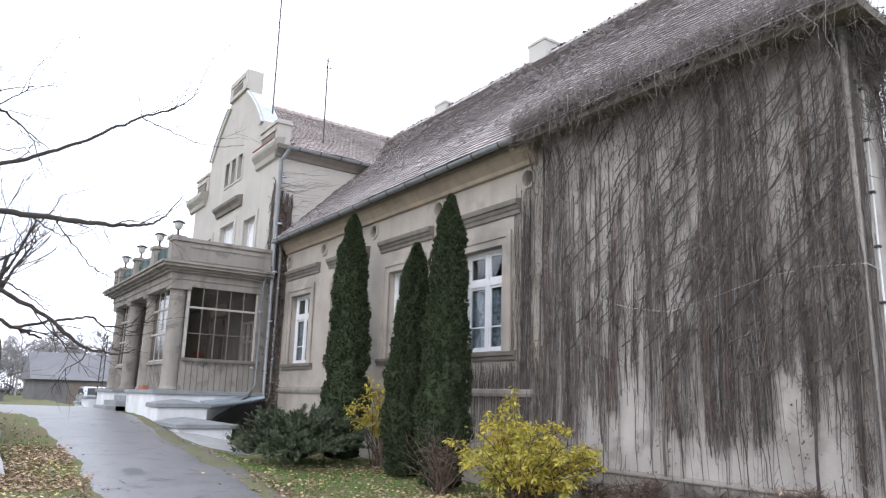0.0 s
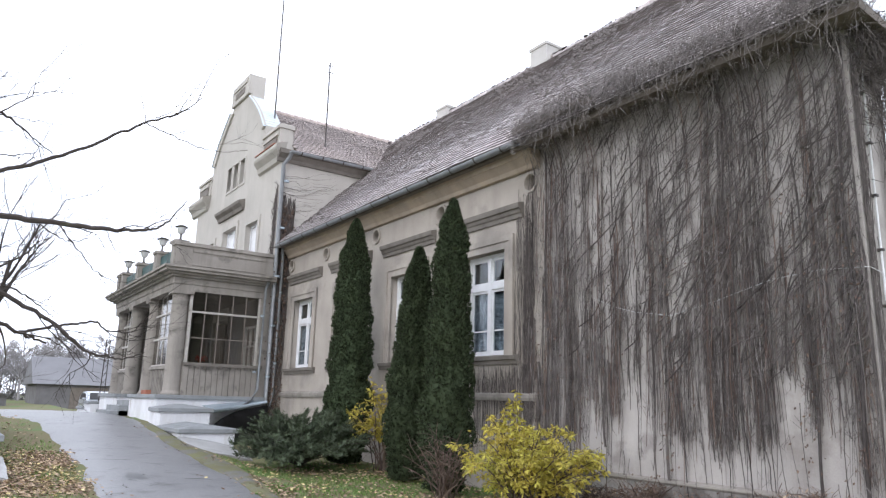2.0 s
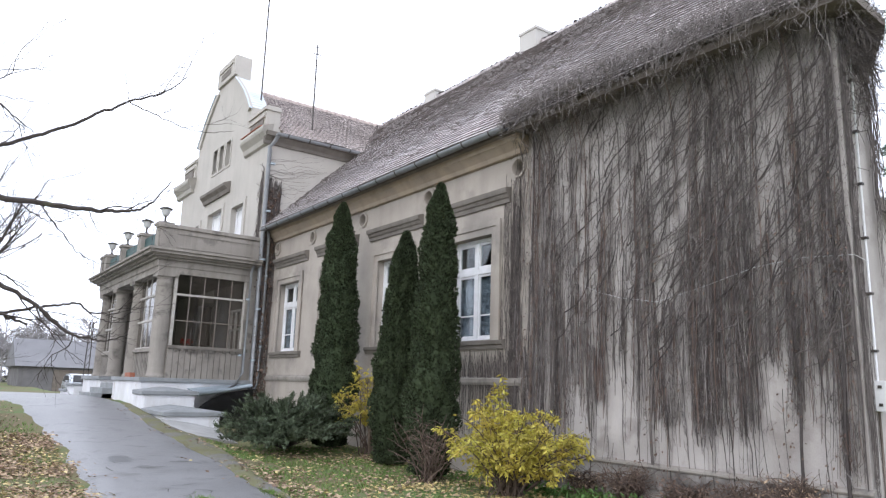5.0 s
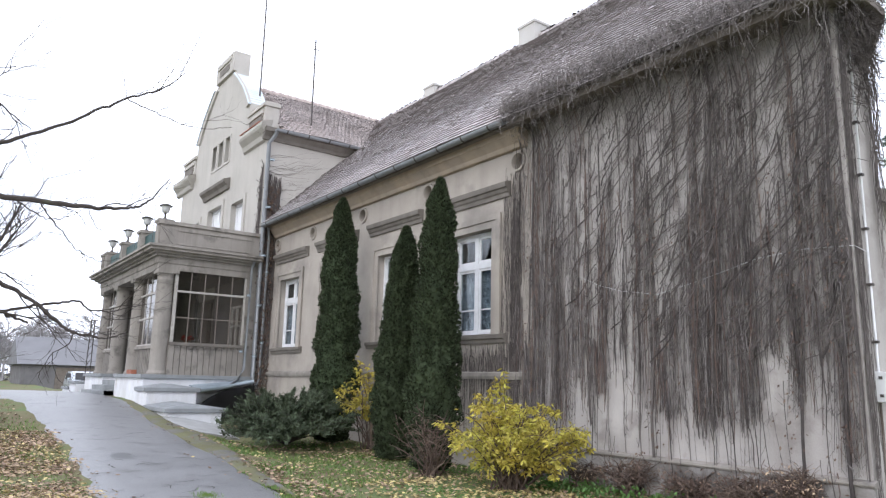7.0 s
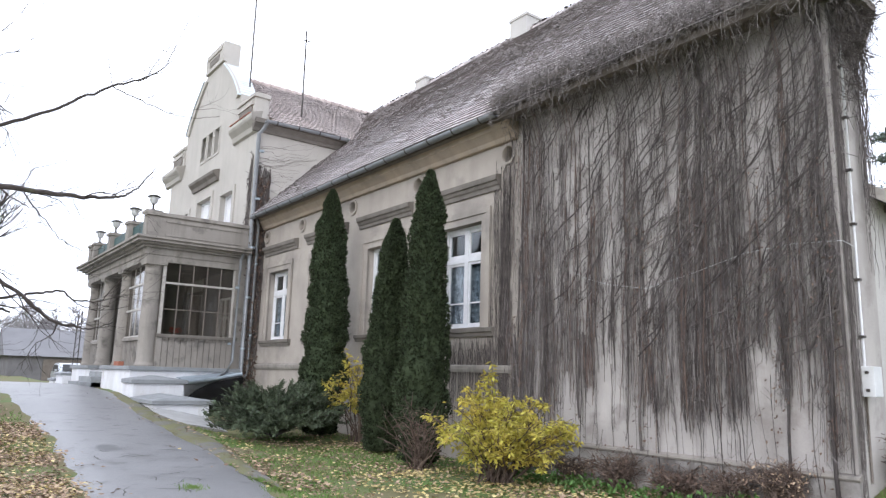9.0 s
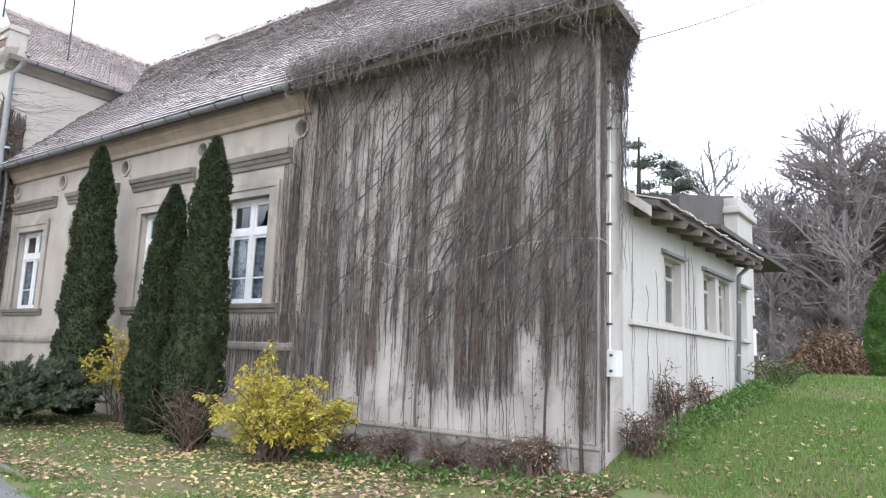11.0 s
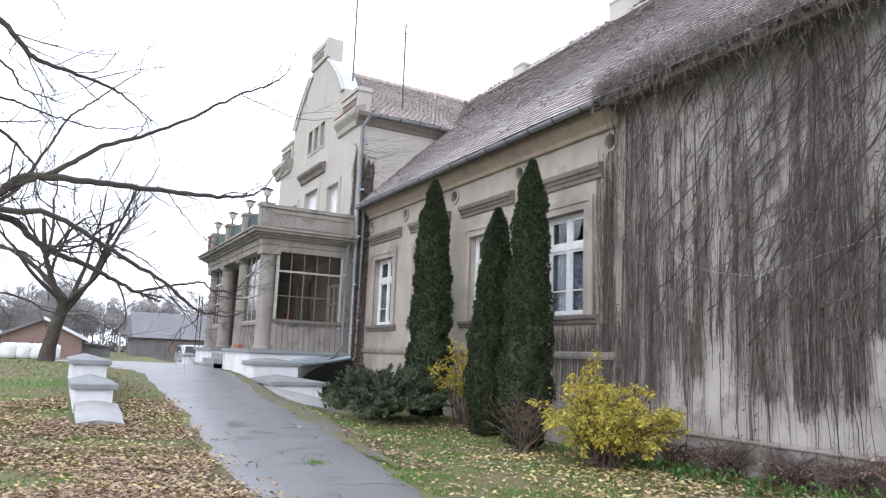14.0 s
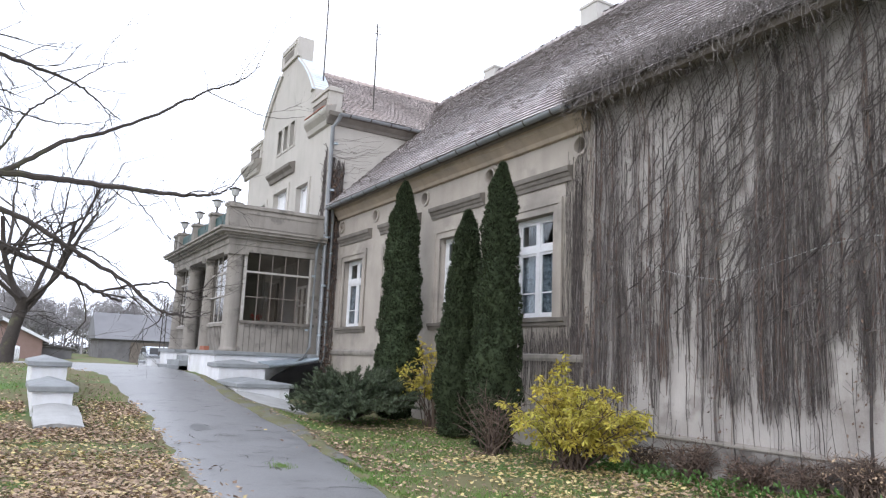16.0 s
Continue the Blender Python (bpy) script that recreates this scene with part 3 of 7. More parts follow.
def gutter(bm, p, q, r=0.085):
    """A half-round gutter from p to q."""
    p, q = Vector(p), Vector(q)
    d = (q - p).normalized()
    u = d.cross(Vector((0, 0, 1))).normalized()
    rings = []
    for c in (p, q):
        ring = [bm.verts.new(c + r * (math.cos(a) * u + math.sin(a) * Vector((0, 0, 1)))) for a in (math.pi + math.pi * k / 10 for k in range(11))]
        ring += [bm.verts.new(c + (r - 0.012) * (math.cos(a) * u + math.sin(a) * Vector((0, 0, 1)))) for a in (2 * math.pi - math.pi * k / 10 for k in range(11))]
        rings.append(ring)
    n = len(rings[0])
    for k in range(n):
        bm.faces.new((rings[0][k], rings[0][(k + 1) % n], rings[1][(k + 1) % n], rings[1][k]))
    return bm


def gutter_thing(p, q, label, joints, r=0.085):
    g = thing("gutter", label, "gutter", p)
    part("trough", gutter(B(), p, q, r), ZINC, g)
    p, q = Vector(p), Vector(q)
    for k in range(joints):
        c = p.lerp(q, (k + 0.5) / joints)
        d = (q - p).normalized() * 0.03
        part("bracket", gutter(B(), c - d * 0.7, c + d * 0.7, r + 0.012), IRON, g)
    return g


gutter_thing((8.44, 9.75, 6.60), (8.44, 21.75, 6.56), "half-round zinc eaves gutter with brackets", 14)

# chimneys on the ridge
def chimney(x, y, z0, w, d, h, material=PLASTER):
    c = thing("chimney", "small plastered chimney on the tiled roof", "chimney", (x, y, z0), group="chimneys")
    part("shaft", box(B(), x - w / 2, x + w / 2, y - d / 2, y + d / 2, z0 - 1.2, z0 + h), material, c)
    part("cap", box(B(), x - w / 2 - 0.04, x + w / 2 + 0.04, y - d / 2 - 0.04, y + d / 2 + 0.04, z0 + h, z0 + h + 0.1, 0.02), material, c)
    return c


chimney(15.4, 22.1, 12.85, 0.6, 0.7, 0.45, ANNEXW)
chimney(15.4, 16.25, 12.9, 0.8, 0.8, 0.6, ANNEXW)

# ---- gabled block ----
BX, BY0, BY1, GC = 8.5, 22.0, 31.8, 26.95
block = thing("wall_gable", "grey cream plastered gable front with shaped parapet", "wall", (BX, GC, 0), kind="structure")
wins = [(23.85, 25.05, 6.4, 7.88), (26.15, 27.75, 6.4, 8.1), (28.85, 30.05, 6.4, 7.88)]
tri = [(25.85 + k * 0.75, 25.85 + k * 0.75 + 0.5, 9.78, 10.78) for k in range(3)]
door = [(25.9, 28.0, 1.9, 4.5)]
bm = B()
lattice(bm, (BY0, BY1), (-0.5, 10.0), wins + [(a, b, c, 10.0) for a, b, c, d in tri] + door, lambda a, b, c, d: box(bm, BX, BX + 0.5, a, b, c, d))
hs = [(4.75, 10.0), (4.75, 10.25), (4.55, 10.3), (4.55, 10.95), (4.6, 11.0), (4.6, 11.1), (3.1, 11.1), (3.05, 11.45)]
hs += [(3.05 - 1.9 * t + 0.18 * math.sin(math.pi * t), 11.45 + 1.85 * t) for t in (0.15, 0.3, 0.45, 0.6, 0.75, 0.9, 1.0)]
hs += [(1.15, 13.45), (0.98, 13.5), (0.98, 14.33)]
part("front", bm, GABLE, block)
bm = B()
# upper gable in vertical slices, so that the three slit windows go through
for k in range(96):
    ya, yb = GC - 4.75 + 9.5 * k / 96, GC - 4.75 + 9.5 * (k + 1) / 96
    h = abs((ya + yb) / 2 - GC)
    tops = [z for w_, z in hs if w_ >= h]
    top = max(tops) if tops else 10.1
    for (w0, za), (w1, zb) in zip(hs, hs[1:]):
        if w1 < h <= w0:
            top = za + (zb - za) * (w0 - h) / (w0 - w1)
    lo = 10.0
    if any(a - 0.05 < (ya + yb) / 2 < b + 0.05 for a, b, c, d in tri):
        lo = 10.78
    box(bm, BX, BX + 0.5, ya, yb, lo, top)
bmesh.ops.remove_doubles(bm, verts=bm.verts[:], dist=1e-5)
part("gable_top", bm, GABLE, block)
for s in (-1, 1):
    bm = B()
    path = [(3.05, 11.45)] + [(3.05 - 1.9 * t + 0.18 * math.sin(math.pi * t), 11.45 + 1.85 * t) for t in (0.25, 0.5, 0.75, 1.0)]
    for (a, za), (b, zb) in zip(path, path[1:]):
        prism(bm, [(BX - 0.08, GC + s * a, za + 0.06), (BX - 0.08, GC + s * b, zb + 0.06), (BX - 0.08, GC + s * (b - 0.28), zb - 0.05), (BX - 0.08, GC + s * (a - 0.28), za - 0.05)], (0.09, 0, 0))
    part("raised_border", bm, GABLE, block)
    bm = B()
    for (a, za), (b, zb) in zip(path, path[1:]):
        prism(bm, [(BX - 0.12, GC + s * a, za), (BX - 0.12, GC + s * b, zb), (BX - 0.12, GC + s * b, zb + 0.05), (BX - 0.12, GC + s * a, za + 0.05)], (0.72, 0, 0))
    part("coping", bm, SHEET, block, "pale sheet metal coping")
    # shoulder pier with a dark plate painted as recess shade, and console below
    bm = B()
    a, b = sorted((GC + s * 3.1, GC + s * 4.66))
    box(bm, BX - 0.06, BX + 0.42, a, b, 10.15, 10.88)
    box(bm, BX - 0.12, BX + 0.47, a - 0.05, b + 0.05, 10.88, 10.99)
    box(bm, BX - 0.12, BX - 0.06, a + 0.1, b - 0.1, 10.62, 10.74)
    part("shoulder_pier", bm, GABLE, block)
    bm = B()
    box(bm, BX - 0.1, BX - 0.06, a + 0.2, b - 0.2, 10.26, 10.58)
    part("recess", bm, HOOD, block)
    bm = B()
    a, b = sorted((GC + s * 3.0, GC + s * 5.25))
    prism(bm, [(BX + 0.02, a + 0.3, 9.55), (BX - 0.1, a + 0.25, 9.6), (BX - 0.16, a + 0.18, 9.75), (BX - 0.32, a + 0.1, 9.9), (BX - 0.36, a, 9.98), (BX - 0.36, a, 10.08), (BX + 0.02, a, 10.2)], (0, b - a - 0.1, 0))
    part("console", bm, GABLE, block)
bm = B()
box(bm, BX - 0.1, BX + 0.57, GC - 1.02, GC + 1.02, 13.5, 14.33, 0.02)
box(bm, BX - 0.14, BX - 0.08, GC - 0.8, GC + 0.8, 14.05, 14.25)
part("top_block", bm, GABLE, block)
# flat dark plate paints the shade of a sunken panel
bm = B()
box(bm, BX - 0.115, BX - 0.09, GC - 0.55, GC + 0.55, 13.68, 13.95)
part("recess", bm, HOOD, block)
for k in range(9):
    bm = B()
    y = 22.0 + k * 0.2
    prism(bm, [(BX - 0.38, y, 10.1), (BX - 0.38, y + 0.185, 10.1), (BX - 0.05, y + 0.185, 10.24), (BX - 0.05, y, 10.24)], (0, 0, 0.03))
    part("tile", bm, TERRA, block)
# side wall and its cornice
bm = B()
box(bm, BX + 0.5, 14, BY0, BY0 + 0.4, -0.5, 9.9)
part("side_wall", bm, GABLE, block)
bm = B()
prof = [(0.02, 9.55), (-0.06, 9.55), (-0.1, 9.66), (-0.22, 9.78), (-0.26, 9.8), (-0.28, 9.95), (0.02, 9.95)]
prism(bm, [(BX - 0.2, BY0 + a, z) for a, z in prof], (5.2, 0, 0))
part("cornice", bm, HOOD, block)
bm = B()
for a, b, c, d in tri:
    box(bm, BX + 0.25, BX + 0.3, a - 0.1, b + 0.1, c, d + 0.1)
part("slit_glass", bm, DARK, block)
for a, b, c, d in tri:
    bm = B()
    for q in ((a - 0.09, a, c - 0.06, d + 0.06), (b, b + 0.09, c - 0.06, d + 0.06), (a, b, d, d + 0.08), (a, b, c - 0.08, c)):
        box(bm, BX - 0.03, BX + 0.01, *q)
    part("slit_surround", bm, GABLE, block)
for k, (a, b, c, d) in enumerate(wins):
    w = thing("window_%d" % (k + 6), "upper white window with a closed pale blind", "window", (BX, a, c), kind="structure")
    bm = B()
    for q in ((a - 0.2, a, c, d + 0.18), (b, b + 0.2, c, d + 0.18), (a, b, d, d + 0.18)):
        box(bm, BX - 0.05, BX + 0.01, *q)
    part("surround", bm, GABLE, w)
    bm = B()
    for q in ((a, a + 0.09, c, d), (b - 0.09, b, c, d), (a + 0.09, b - 0.09, d - 0.09, d), ((a + b) / 2 - 0.05, (a + b) / 2 + 0.05, c, d - 0.09)):
        box(bm, BX + 0.15, BX + 0.22, *q)
    part("window_frame", bm, PAINT, w)
    part("blind", box(B(), BX + 0.2, BX + 0.212, a + 0.05, b - 0.05, c, d - 0.05), BLIND, w)
bm = B()
prof = [(0.02, 8.6), (-0.08, 8.6), (-0.12, 8.74), (-0.24, 8.85), (-0.26, 8.95), (0.02, 9.05)]
prism(bm, [(BX + a, 25.5, z) for a, z in prof], (0, 2.9, 0))
part("hood", bm, HOOD, block)
# rear and far walls of the block
bm = B()
box(bm, BX + 0.5, 22, BY1 - 0.4, BY1, -0.5, 9.9)
box(bm, 21.6, 22.0, 10.4, BY1 - 0.4, -0.5, 6.6)
solid("wall_rear", bm, GABLE, "plain rear walls of the manor", "wall", kind="structure")

roof2 = thing("roof_gable", "red-brown clay tile roof over the gabled block", "roof", (BX, GC, 10), kind="structure")
R2Z, E2Z, E2Y = 13.42, 9.93, 21.66
bm = B()
prism(bm, [(BX + 0.45, E2Y, E2Z - 0.04), (13.6, E2Y, E2Z - 0.04), (18, GC, R2Z - 0.05), (BX + 0.45, GC, R2Z - 0.05)], (0, 0, -0.1))
prism(bm, [(BX + 0.45, 2 * GC - E2Y, E2Z), (20, 2 * GC - E2Y, E2Z), (20, GC, R2Z - 0.05), (BX + 0.45, GC, R2Z - 0.05)], (0, 0, -0.1))
part("roof_deck", bm, GREYWOOD, roof2)
for k in range(20):
    bm = B()
    x = BX + 0.45 + k * 0.36
    tube(bm, [(x, GC, R2Z), (x + 0.38, GC, R2Z - 0.02)], [0.12, 0.105], 10)
    part("ridge_tile", bm, TILE_RED, roof2)
gutter_thing((8.6, 21.6, 9.87), (11.75, 21.6, 9.9), "zinc gutter under the gabled block's eaves", 4)
# ---- porch ----
PX, PY0, PY1 = 5.35, 22.0, 30.75
porch = thing("porch", "grey stuccoed columned porch with glazed bays and a terrace parapet", "porch", (7, 26, 0.9))
bm = B()
box(bm, PX - 0.12, 8.49, PY0 - 0.1, 25.55, -0.3, 1.55)
box(bm, PX - 0.12, 8.49, 27.6, PY1 + 0.1, -0.3, 1.55)
box(bm, PX + 0.3, 8.49, 25.55, 27.6, -0.3, 1.6)
part("plinth", bm, WHITE, porch, "whitewashed plinth with flaking edges")
part("plinth_cap", box(B(), PX - 0.2, 8.49, PY0 - 0.18, 25.6, 1.55, 1.67, 0.015), CAPSTONE, porch, "grey cement ledge")
part("plinth_cap", box(B(), PX - 0.2, 8.49, 27.55, PY1 + 0.18, 1.55, 1.67, 0.015), CAPSTONE, porch, "grey cement ledge")
for k in range(3):
    part("step", box(B(), PX - 0.75 + 0.32 * k, PX + 0.35, 25.55, 27.6, 0.6, 1.12 + 0.17 * k, 0.012), CAPSTONE, porch, "worn grey entrance step")
COLS = ((5.72, 22.35), (5.72, 25.3), (5.72, 27.95), (5.72, 30.4))
for x, y in COLS:
    bm = B()
    lathe(bm, [(0.31, 0), (0.31, 0.07), (0.27, 0.1), (0.265, 0.16), (0.262, 1.0), (0.25, 2.0), (0.228, 2.8), (0.245, 2.83), (0.245, 2.88), (0.23, 2.9), (0.25, 2.98), (0.29, 3.05)], (x, y, 1.66))
    box(bm, x - 0.31, x + 0.31, y - 0.31, y + 0.31, 4.7, 4.8)
    part("column", bm, PORCH, porch)
for nm, z0, z1, o in (("architrave", 4.8, 5.0, 0.0), ("frieze", 5.0, 5.2, 0.03), ("bed_moulding", 5.2, 5.27, 0.12), ("bed_moulding", 5.27, 5.34, 0.22),
                      ("corona", 5.34, 5.43, 0.36), ("cymatium", 5.43, 5.5, 0.42)):
    xa, ya, yb = PX + 0.05 - o, PY0 + 0.05 - o, PY1 - 0.05 + o
    part(nm, prism(B(), [(8.49, ya, z0), (xa, ya, z0), (xa, yb, z0), (8.49, yb, z0), (8.49, PY1 - 0.5, z0), (PX + 0.6, PY1 - 0.5, z0), (PX + 0.6, PY0 + 0.5, z0), (8.49, PY0 + 0.5, z0)],
                     (0, 0, z1 - z0)), PORCH, porch)
part("terrace", box(B(), PX + 0.6, 8.49, PY0 + 0.5, PY1 - 0.5, 4.95, 5.3), PORCH, porch)
# parapet: solid on the sides, posts with green panels along the front
bm = B()
box(bm, PX - 0.02, 8.49, PY0 + 0.02, PY0 + 0.3, 5.5, 6.18)
box(bm, PX - 0.07, 8.49, PY0 - 0.03, PY0 + 0.35, 6.18, 6.3, 0.015)
box(bm, PX + 0.5, 8.2, PY0 - 0.005, PY0 + 0.02, 6.02, 6.1)
box(bm, PX + 0.5, 8.2, PY0 - 0.005, PY0 + 0.02, 5.6, 5.66)
part("side_parapet", bm, PORCH, porch)
part("side_parapet", box(B(), PX, 8.49, PY1 - 0.3, PY1 - 0.02, 5.5, 6.18), PORCH, porch)
POSTS = (22.3, 24.55, 27.2, 29.85, 30.55)
for y in POSTS:
    bm = B()
    box(bm, PX - 0.04, PX + 0.34, y - 0.2, y + 0.2, 5.5, 6.26)
    box(bm, PX - 0.09, PX + 0.39, y - 0.25, y + 0.25, 6.26, 6.36, 0.015)
    part("parapet_post", bm, PORCH, porch)
for a, b in zip(POSTS, POSTS[1:]):
    part("green_panel", box(B(), PX + 0.1, PX + 0.16, a + 0.2, b - 0.2, 5.55, 6.15), GREEN_RAIL, porch, "green painted parapet panel")
# glazed side bay
SX0, SX1, SZ0, SZ1 = 6.0, 8.15, 2.64, 4.8
bm = B()
for q in ((SX0 - 0.06, SX0 + 0.03, SZ0, SZ1), (SX1 - 0.03, SX1 + 0.06, SZ0, SZ1)):
    box(bm, q[0], q[1], PY0 + 0.12, PY0 + 0.2, q[2], q[3])
box(bm, SX0, SX1, PY0 + 0.12, PY0 + 0.2, 4.16, 4.22)
part("bay_frame", bm, OLDPAINT, porch, "flaking white glazing frame")
bm = B()
for k in range(1, 5):
    x = SX0 + (SX1 - SX0) * k / 5
    box(bm, x - 0.016, x + 0.016, PY0 + 0.14, PY0 + 0.18, SZ0, SZ1)
box(bm, SX0, SX1, PY0 + 0.135, PY0 + 0.185, 3.38, 3.41)
part("glazing_grid", bm, GREYWOOD, porch)
for k in range(5):
    a, b = SX0 + (SX1 - SX0) * k / 5, SX0 + (SX1 - SX0) * (k + 1) / 5
    for c, d in ((SZ0, 3.38), (3.41, 4.16), (4.22, SZ1)):
        part("pane", box(B(), a + 0.016, b - 0.016, PY0 + 0.158, PY0 + 0.162, c, d), GLASS_DULL, porch).visible_shadow = False
bm = B()
box(bm, SX0 - 0.1, 8.35, PY0 - 0.02, PY0 + 0.25, 2.54, 2.64, 0.01)
for k in range(10):
    x = SX0 + (SX1 - SX0) * (k + 0.3) / 10
    box(bm, x, x + 0.1, PY0 - 0.005, PY0 + 0.1, 2.47, 2.54)
part("bay_sill", bm, HOOD, porch)
for k in range(14):
    x = SX0 - 0.1 + (8.4 - SX0 + 0.1) * k / 14
    part("apron_board", box(B(), x + 0.008, x + (8.4 - SX0 + 0.1) / 14 - 0.008, PY0 + 0.05 + 0.012 * (k % 2), PY0 + 0.18, 1.67, 2.54), PORCH, porch)
bm = B()
box(bm, 8.18, 8.49, PY0 + 0.06, PY0 + 0.3, 1.67, 4.8)
part("end_pier", bm, PORCH, porch)
# front bays between the outer columns: apron slats and thin glazing
for ya, yb in ((22.65, 25.02), (28.25, 30.1)):
    bm = B()
    for k in range(1, 4):
        y = ya + (yb - ya) * k / 4
        box(bm, 5.68, 5.72, y - 0.02, y + 0.02, 2.6, 4.8)
    for z in (2.55, 3.4, 4.18):
        box(bm, 5.66, 5.74, ya, yb, z, z + 0.06)
    part("front_frame", bm, OLDPAINT, porch)
    for k in range(4):
        y = ya + (yb - ya) * (k + 0.5) / 4
        part("pane", box(B(), 5.698, 5.702, y - (yb - ya) / 8 + 0.02, y + (yb - ya) / 8 - 0.02, 2.61, 4.8), GLASS_DULL, porch).visible_shadow = False
    n = int((yb - ya) / 0.19)
    for k in range(n):
        y = ya + (yb - ya) * (k + 0.5) / n
        part("slat", box(B(), 5.66, 5.76, y - 0.05, y + 0.05, 1.67, 2.5), PORCH, porch)
    part("apron_rail", box(B(), 5.6, 5.82, ya, yb, 2.46, 2.56), PORCH, porch)
# inside: floor, house wall with a white glazed door, ceiling
part("porch_floor", box(B(), PX + 0.3, 8.49, PY0 + 0.3, PY1 - 0.3, 1.6, 1.66), CAPSTONE, porch)
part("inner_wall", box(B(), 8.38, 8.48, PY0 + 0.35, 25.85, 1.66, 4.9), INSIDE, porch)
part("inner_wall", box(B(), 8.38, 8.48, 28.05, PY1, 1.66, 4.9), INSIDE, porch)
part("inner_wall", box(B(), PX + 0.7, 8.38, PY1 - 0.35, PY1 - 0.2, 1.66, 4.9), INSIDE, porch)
bm = B()
for q in ((22.75, 22.83, 1.7, 4.0), (23.67, 23.75, 1.7, 4.0), (22.83, 23.67, 3.92, 4.0), (23.22, 23.28, 1.7, 3.92), (22.83, 23.67, 3.3, 3.36), (22.83, 23.67, 2.5, 2.56)):
    box(bm, 8.31, 8.38, *q)
part("inner_window", bm, PAINT, porch, "white inner casement seen through the glass")
bm = B()
box(bm, 8.3, 8.4, 26.0, 26.95, 1.66, 4.3)
box(bm, 8.27, 8.31, 26.1, 26.85, 1.9, 2.8)
box(bm, 8.27, 8.31, 26.1, 26.85, 3.0, 4.1)
part("front_door", bm, GREYWOOD, porch)

# table with flowers and a pale cloth inside the bay
tbl = thing("table", "small table with pale cloth inside the glazed porch", "table", (7.1, 22.9, 1.66))
bm = B()
box(bm, 6.5, 7.8, 22.5, 23.2, 2.6, 2.66, 0.01)
part("tabletop", bm, PLASTIC, tbl)
for x in (6.58, 7.72):
    for y in (22.58, 23.12):
        part("leg", box(B(), x - 0.03, x + 0.03, y - 0.03, y + 0.03, 1.66, 2.6), GREYWOOD, tbl)
bulk = Bulk()
rnd = random.Random(5)
for k in range(70):
    p = Vector((6.55 + rnd.gauss(0, 0.09), 22.6 + rnd.gauss(0, 0.06), 2.72 + rnd.random() * 0.14))
    d = Vector((rnd.gauss(0, 1), rnd.gauss(0, 1), rnd.random())).normalized()
    bulk.leaf(p, d, d.orthogonal().normalized(), 0.06, 0.05)
fl = thing("flower_pot", "pot of red flowers on the porch table", "flowers", (6.55, 22.6, 2.66))
part("pot", lathe(B(), [(0.06, 0), (0.08, 0.1), (0.085, 0.1)], (6.55, 22.6, 2.66), 12), TERRA, fl)
bulk.object("blossoms", REDCLOTH, fl)
pt = thing("planter", "small terracotta planter on the porch ledge", "planter", (5.3, 23.6, 1.67))
part("trough", box(B(), 5.2, 5.36, 23.3, 23.9, 1.67, 1.8, 0.01), TERRA, pt)

# lanterns on the parapet posts
def lantern(x, y, z):
    t = thing("lantern", "dark iron cup-shaped post lantern with pale glass", "lantern", (x, y, z), group="parapet lanterns")
    part("stem", lathe(B(), [(0.09, 0), (0.09, 0.04), (0.035, 0.07), (0.03, 0.2), (0.05, 0.22)], (x, y, z), 12), IRON, t)
    part("cup", lathe(B(), [(0.05, 0.22), (0.1, 0.25), (0.14, 0.42), (0.145, 0.43)], (x, y, z), 12), GREYBOX, t, "pale glass cup")
    part("lid", lathe(B(), [(0.19, 0.43), (0.2, 0.45), (0.1, 0.5), (0.02, 0.52)], (x, y, z), 12), IRON, t)
    return t


first = lantern(5.5, 22.3, 6.36)
for y in POSTS[1:4]:
    copy_thing(first, Matrix.Translation((5.5, y, 6.36)))
for y in (23.2, 25.6, 28.3):
    rod = thing("flag_rod", "thin upright metal rod on the parapet", "rod", (5.4, y, 6.15), group="parapet rods")
    part("rod", tube(B(), [(5.4, y, 5.5), (5.4, y, 7.1)], 0.008, 6), IRON, rod)

# downpipes
def downpipe(name_label, pts, r=0.06):
    d = thing("downpipe", name_label, "downpipe", pts[-1], group="downpipes")
    part("pipe", tube(B(), pts, r, 12), ZINC, d)
    a, b = Vector(pts[1]), Vector(pts[-2])
    n = max(2, int((a - b).length / 1.6))
    for k in range(n):
        c = a.lerp(b, (k + 0.5) / n)
        dd = (b - a).normalized() * 0.03
        part("collar", tube(B(), [c - dd, c + dd], r + 0.012, 12), ZINC_BLUE, d)
    return d


downpipe("tall zinc downpipe at the gabled block's corner", [(8.66, 21.62, 9.8), (8.6, 21.7, 9.62), (8.5, 21.88, 9.42), (8.5, 21.88, 1.5), (8.4, 21.8, 1.3)], 0.068)
downpipe("zinc downpipe at the porch end", [(8.25, 21.75, 5.3), (8.22, 21.85, 5.1), (8.2, 21.88, 1.9), (7.95, 21.7, 1.55), (7.55, 21.3, 1.36)], 0.045)
downpipe("zinc downpipe beside the long wing", [(8.62, 21.72, 6.5), (8.72, 21.86, 6.2), (8.74, 21.9, 1.6), (8.6, 21.8, 1.4)], 0.045)

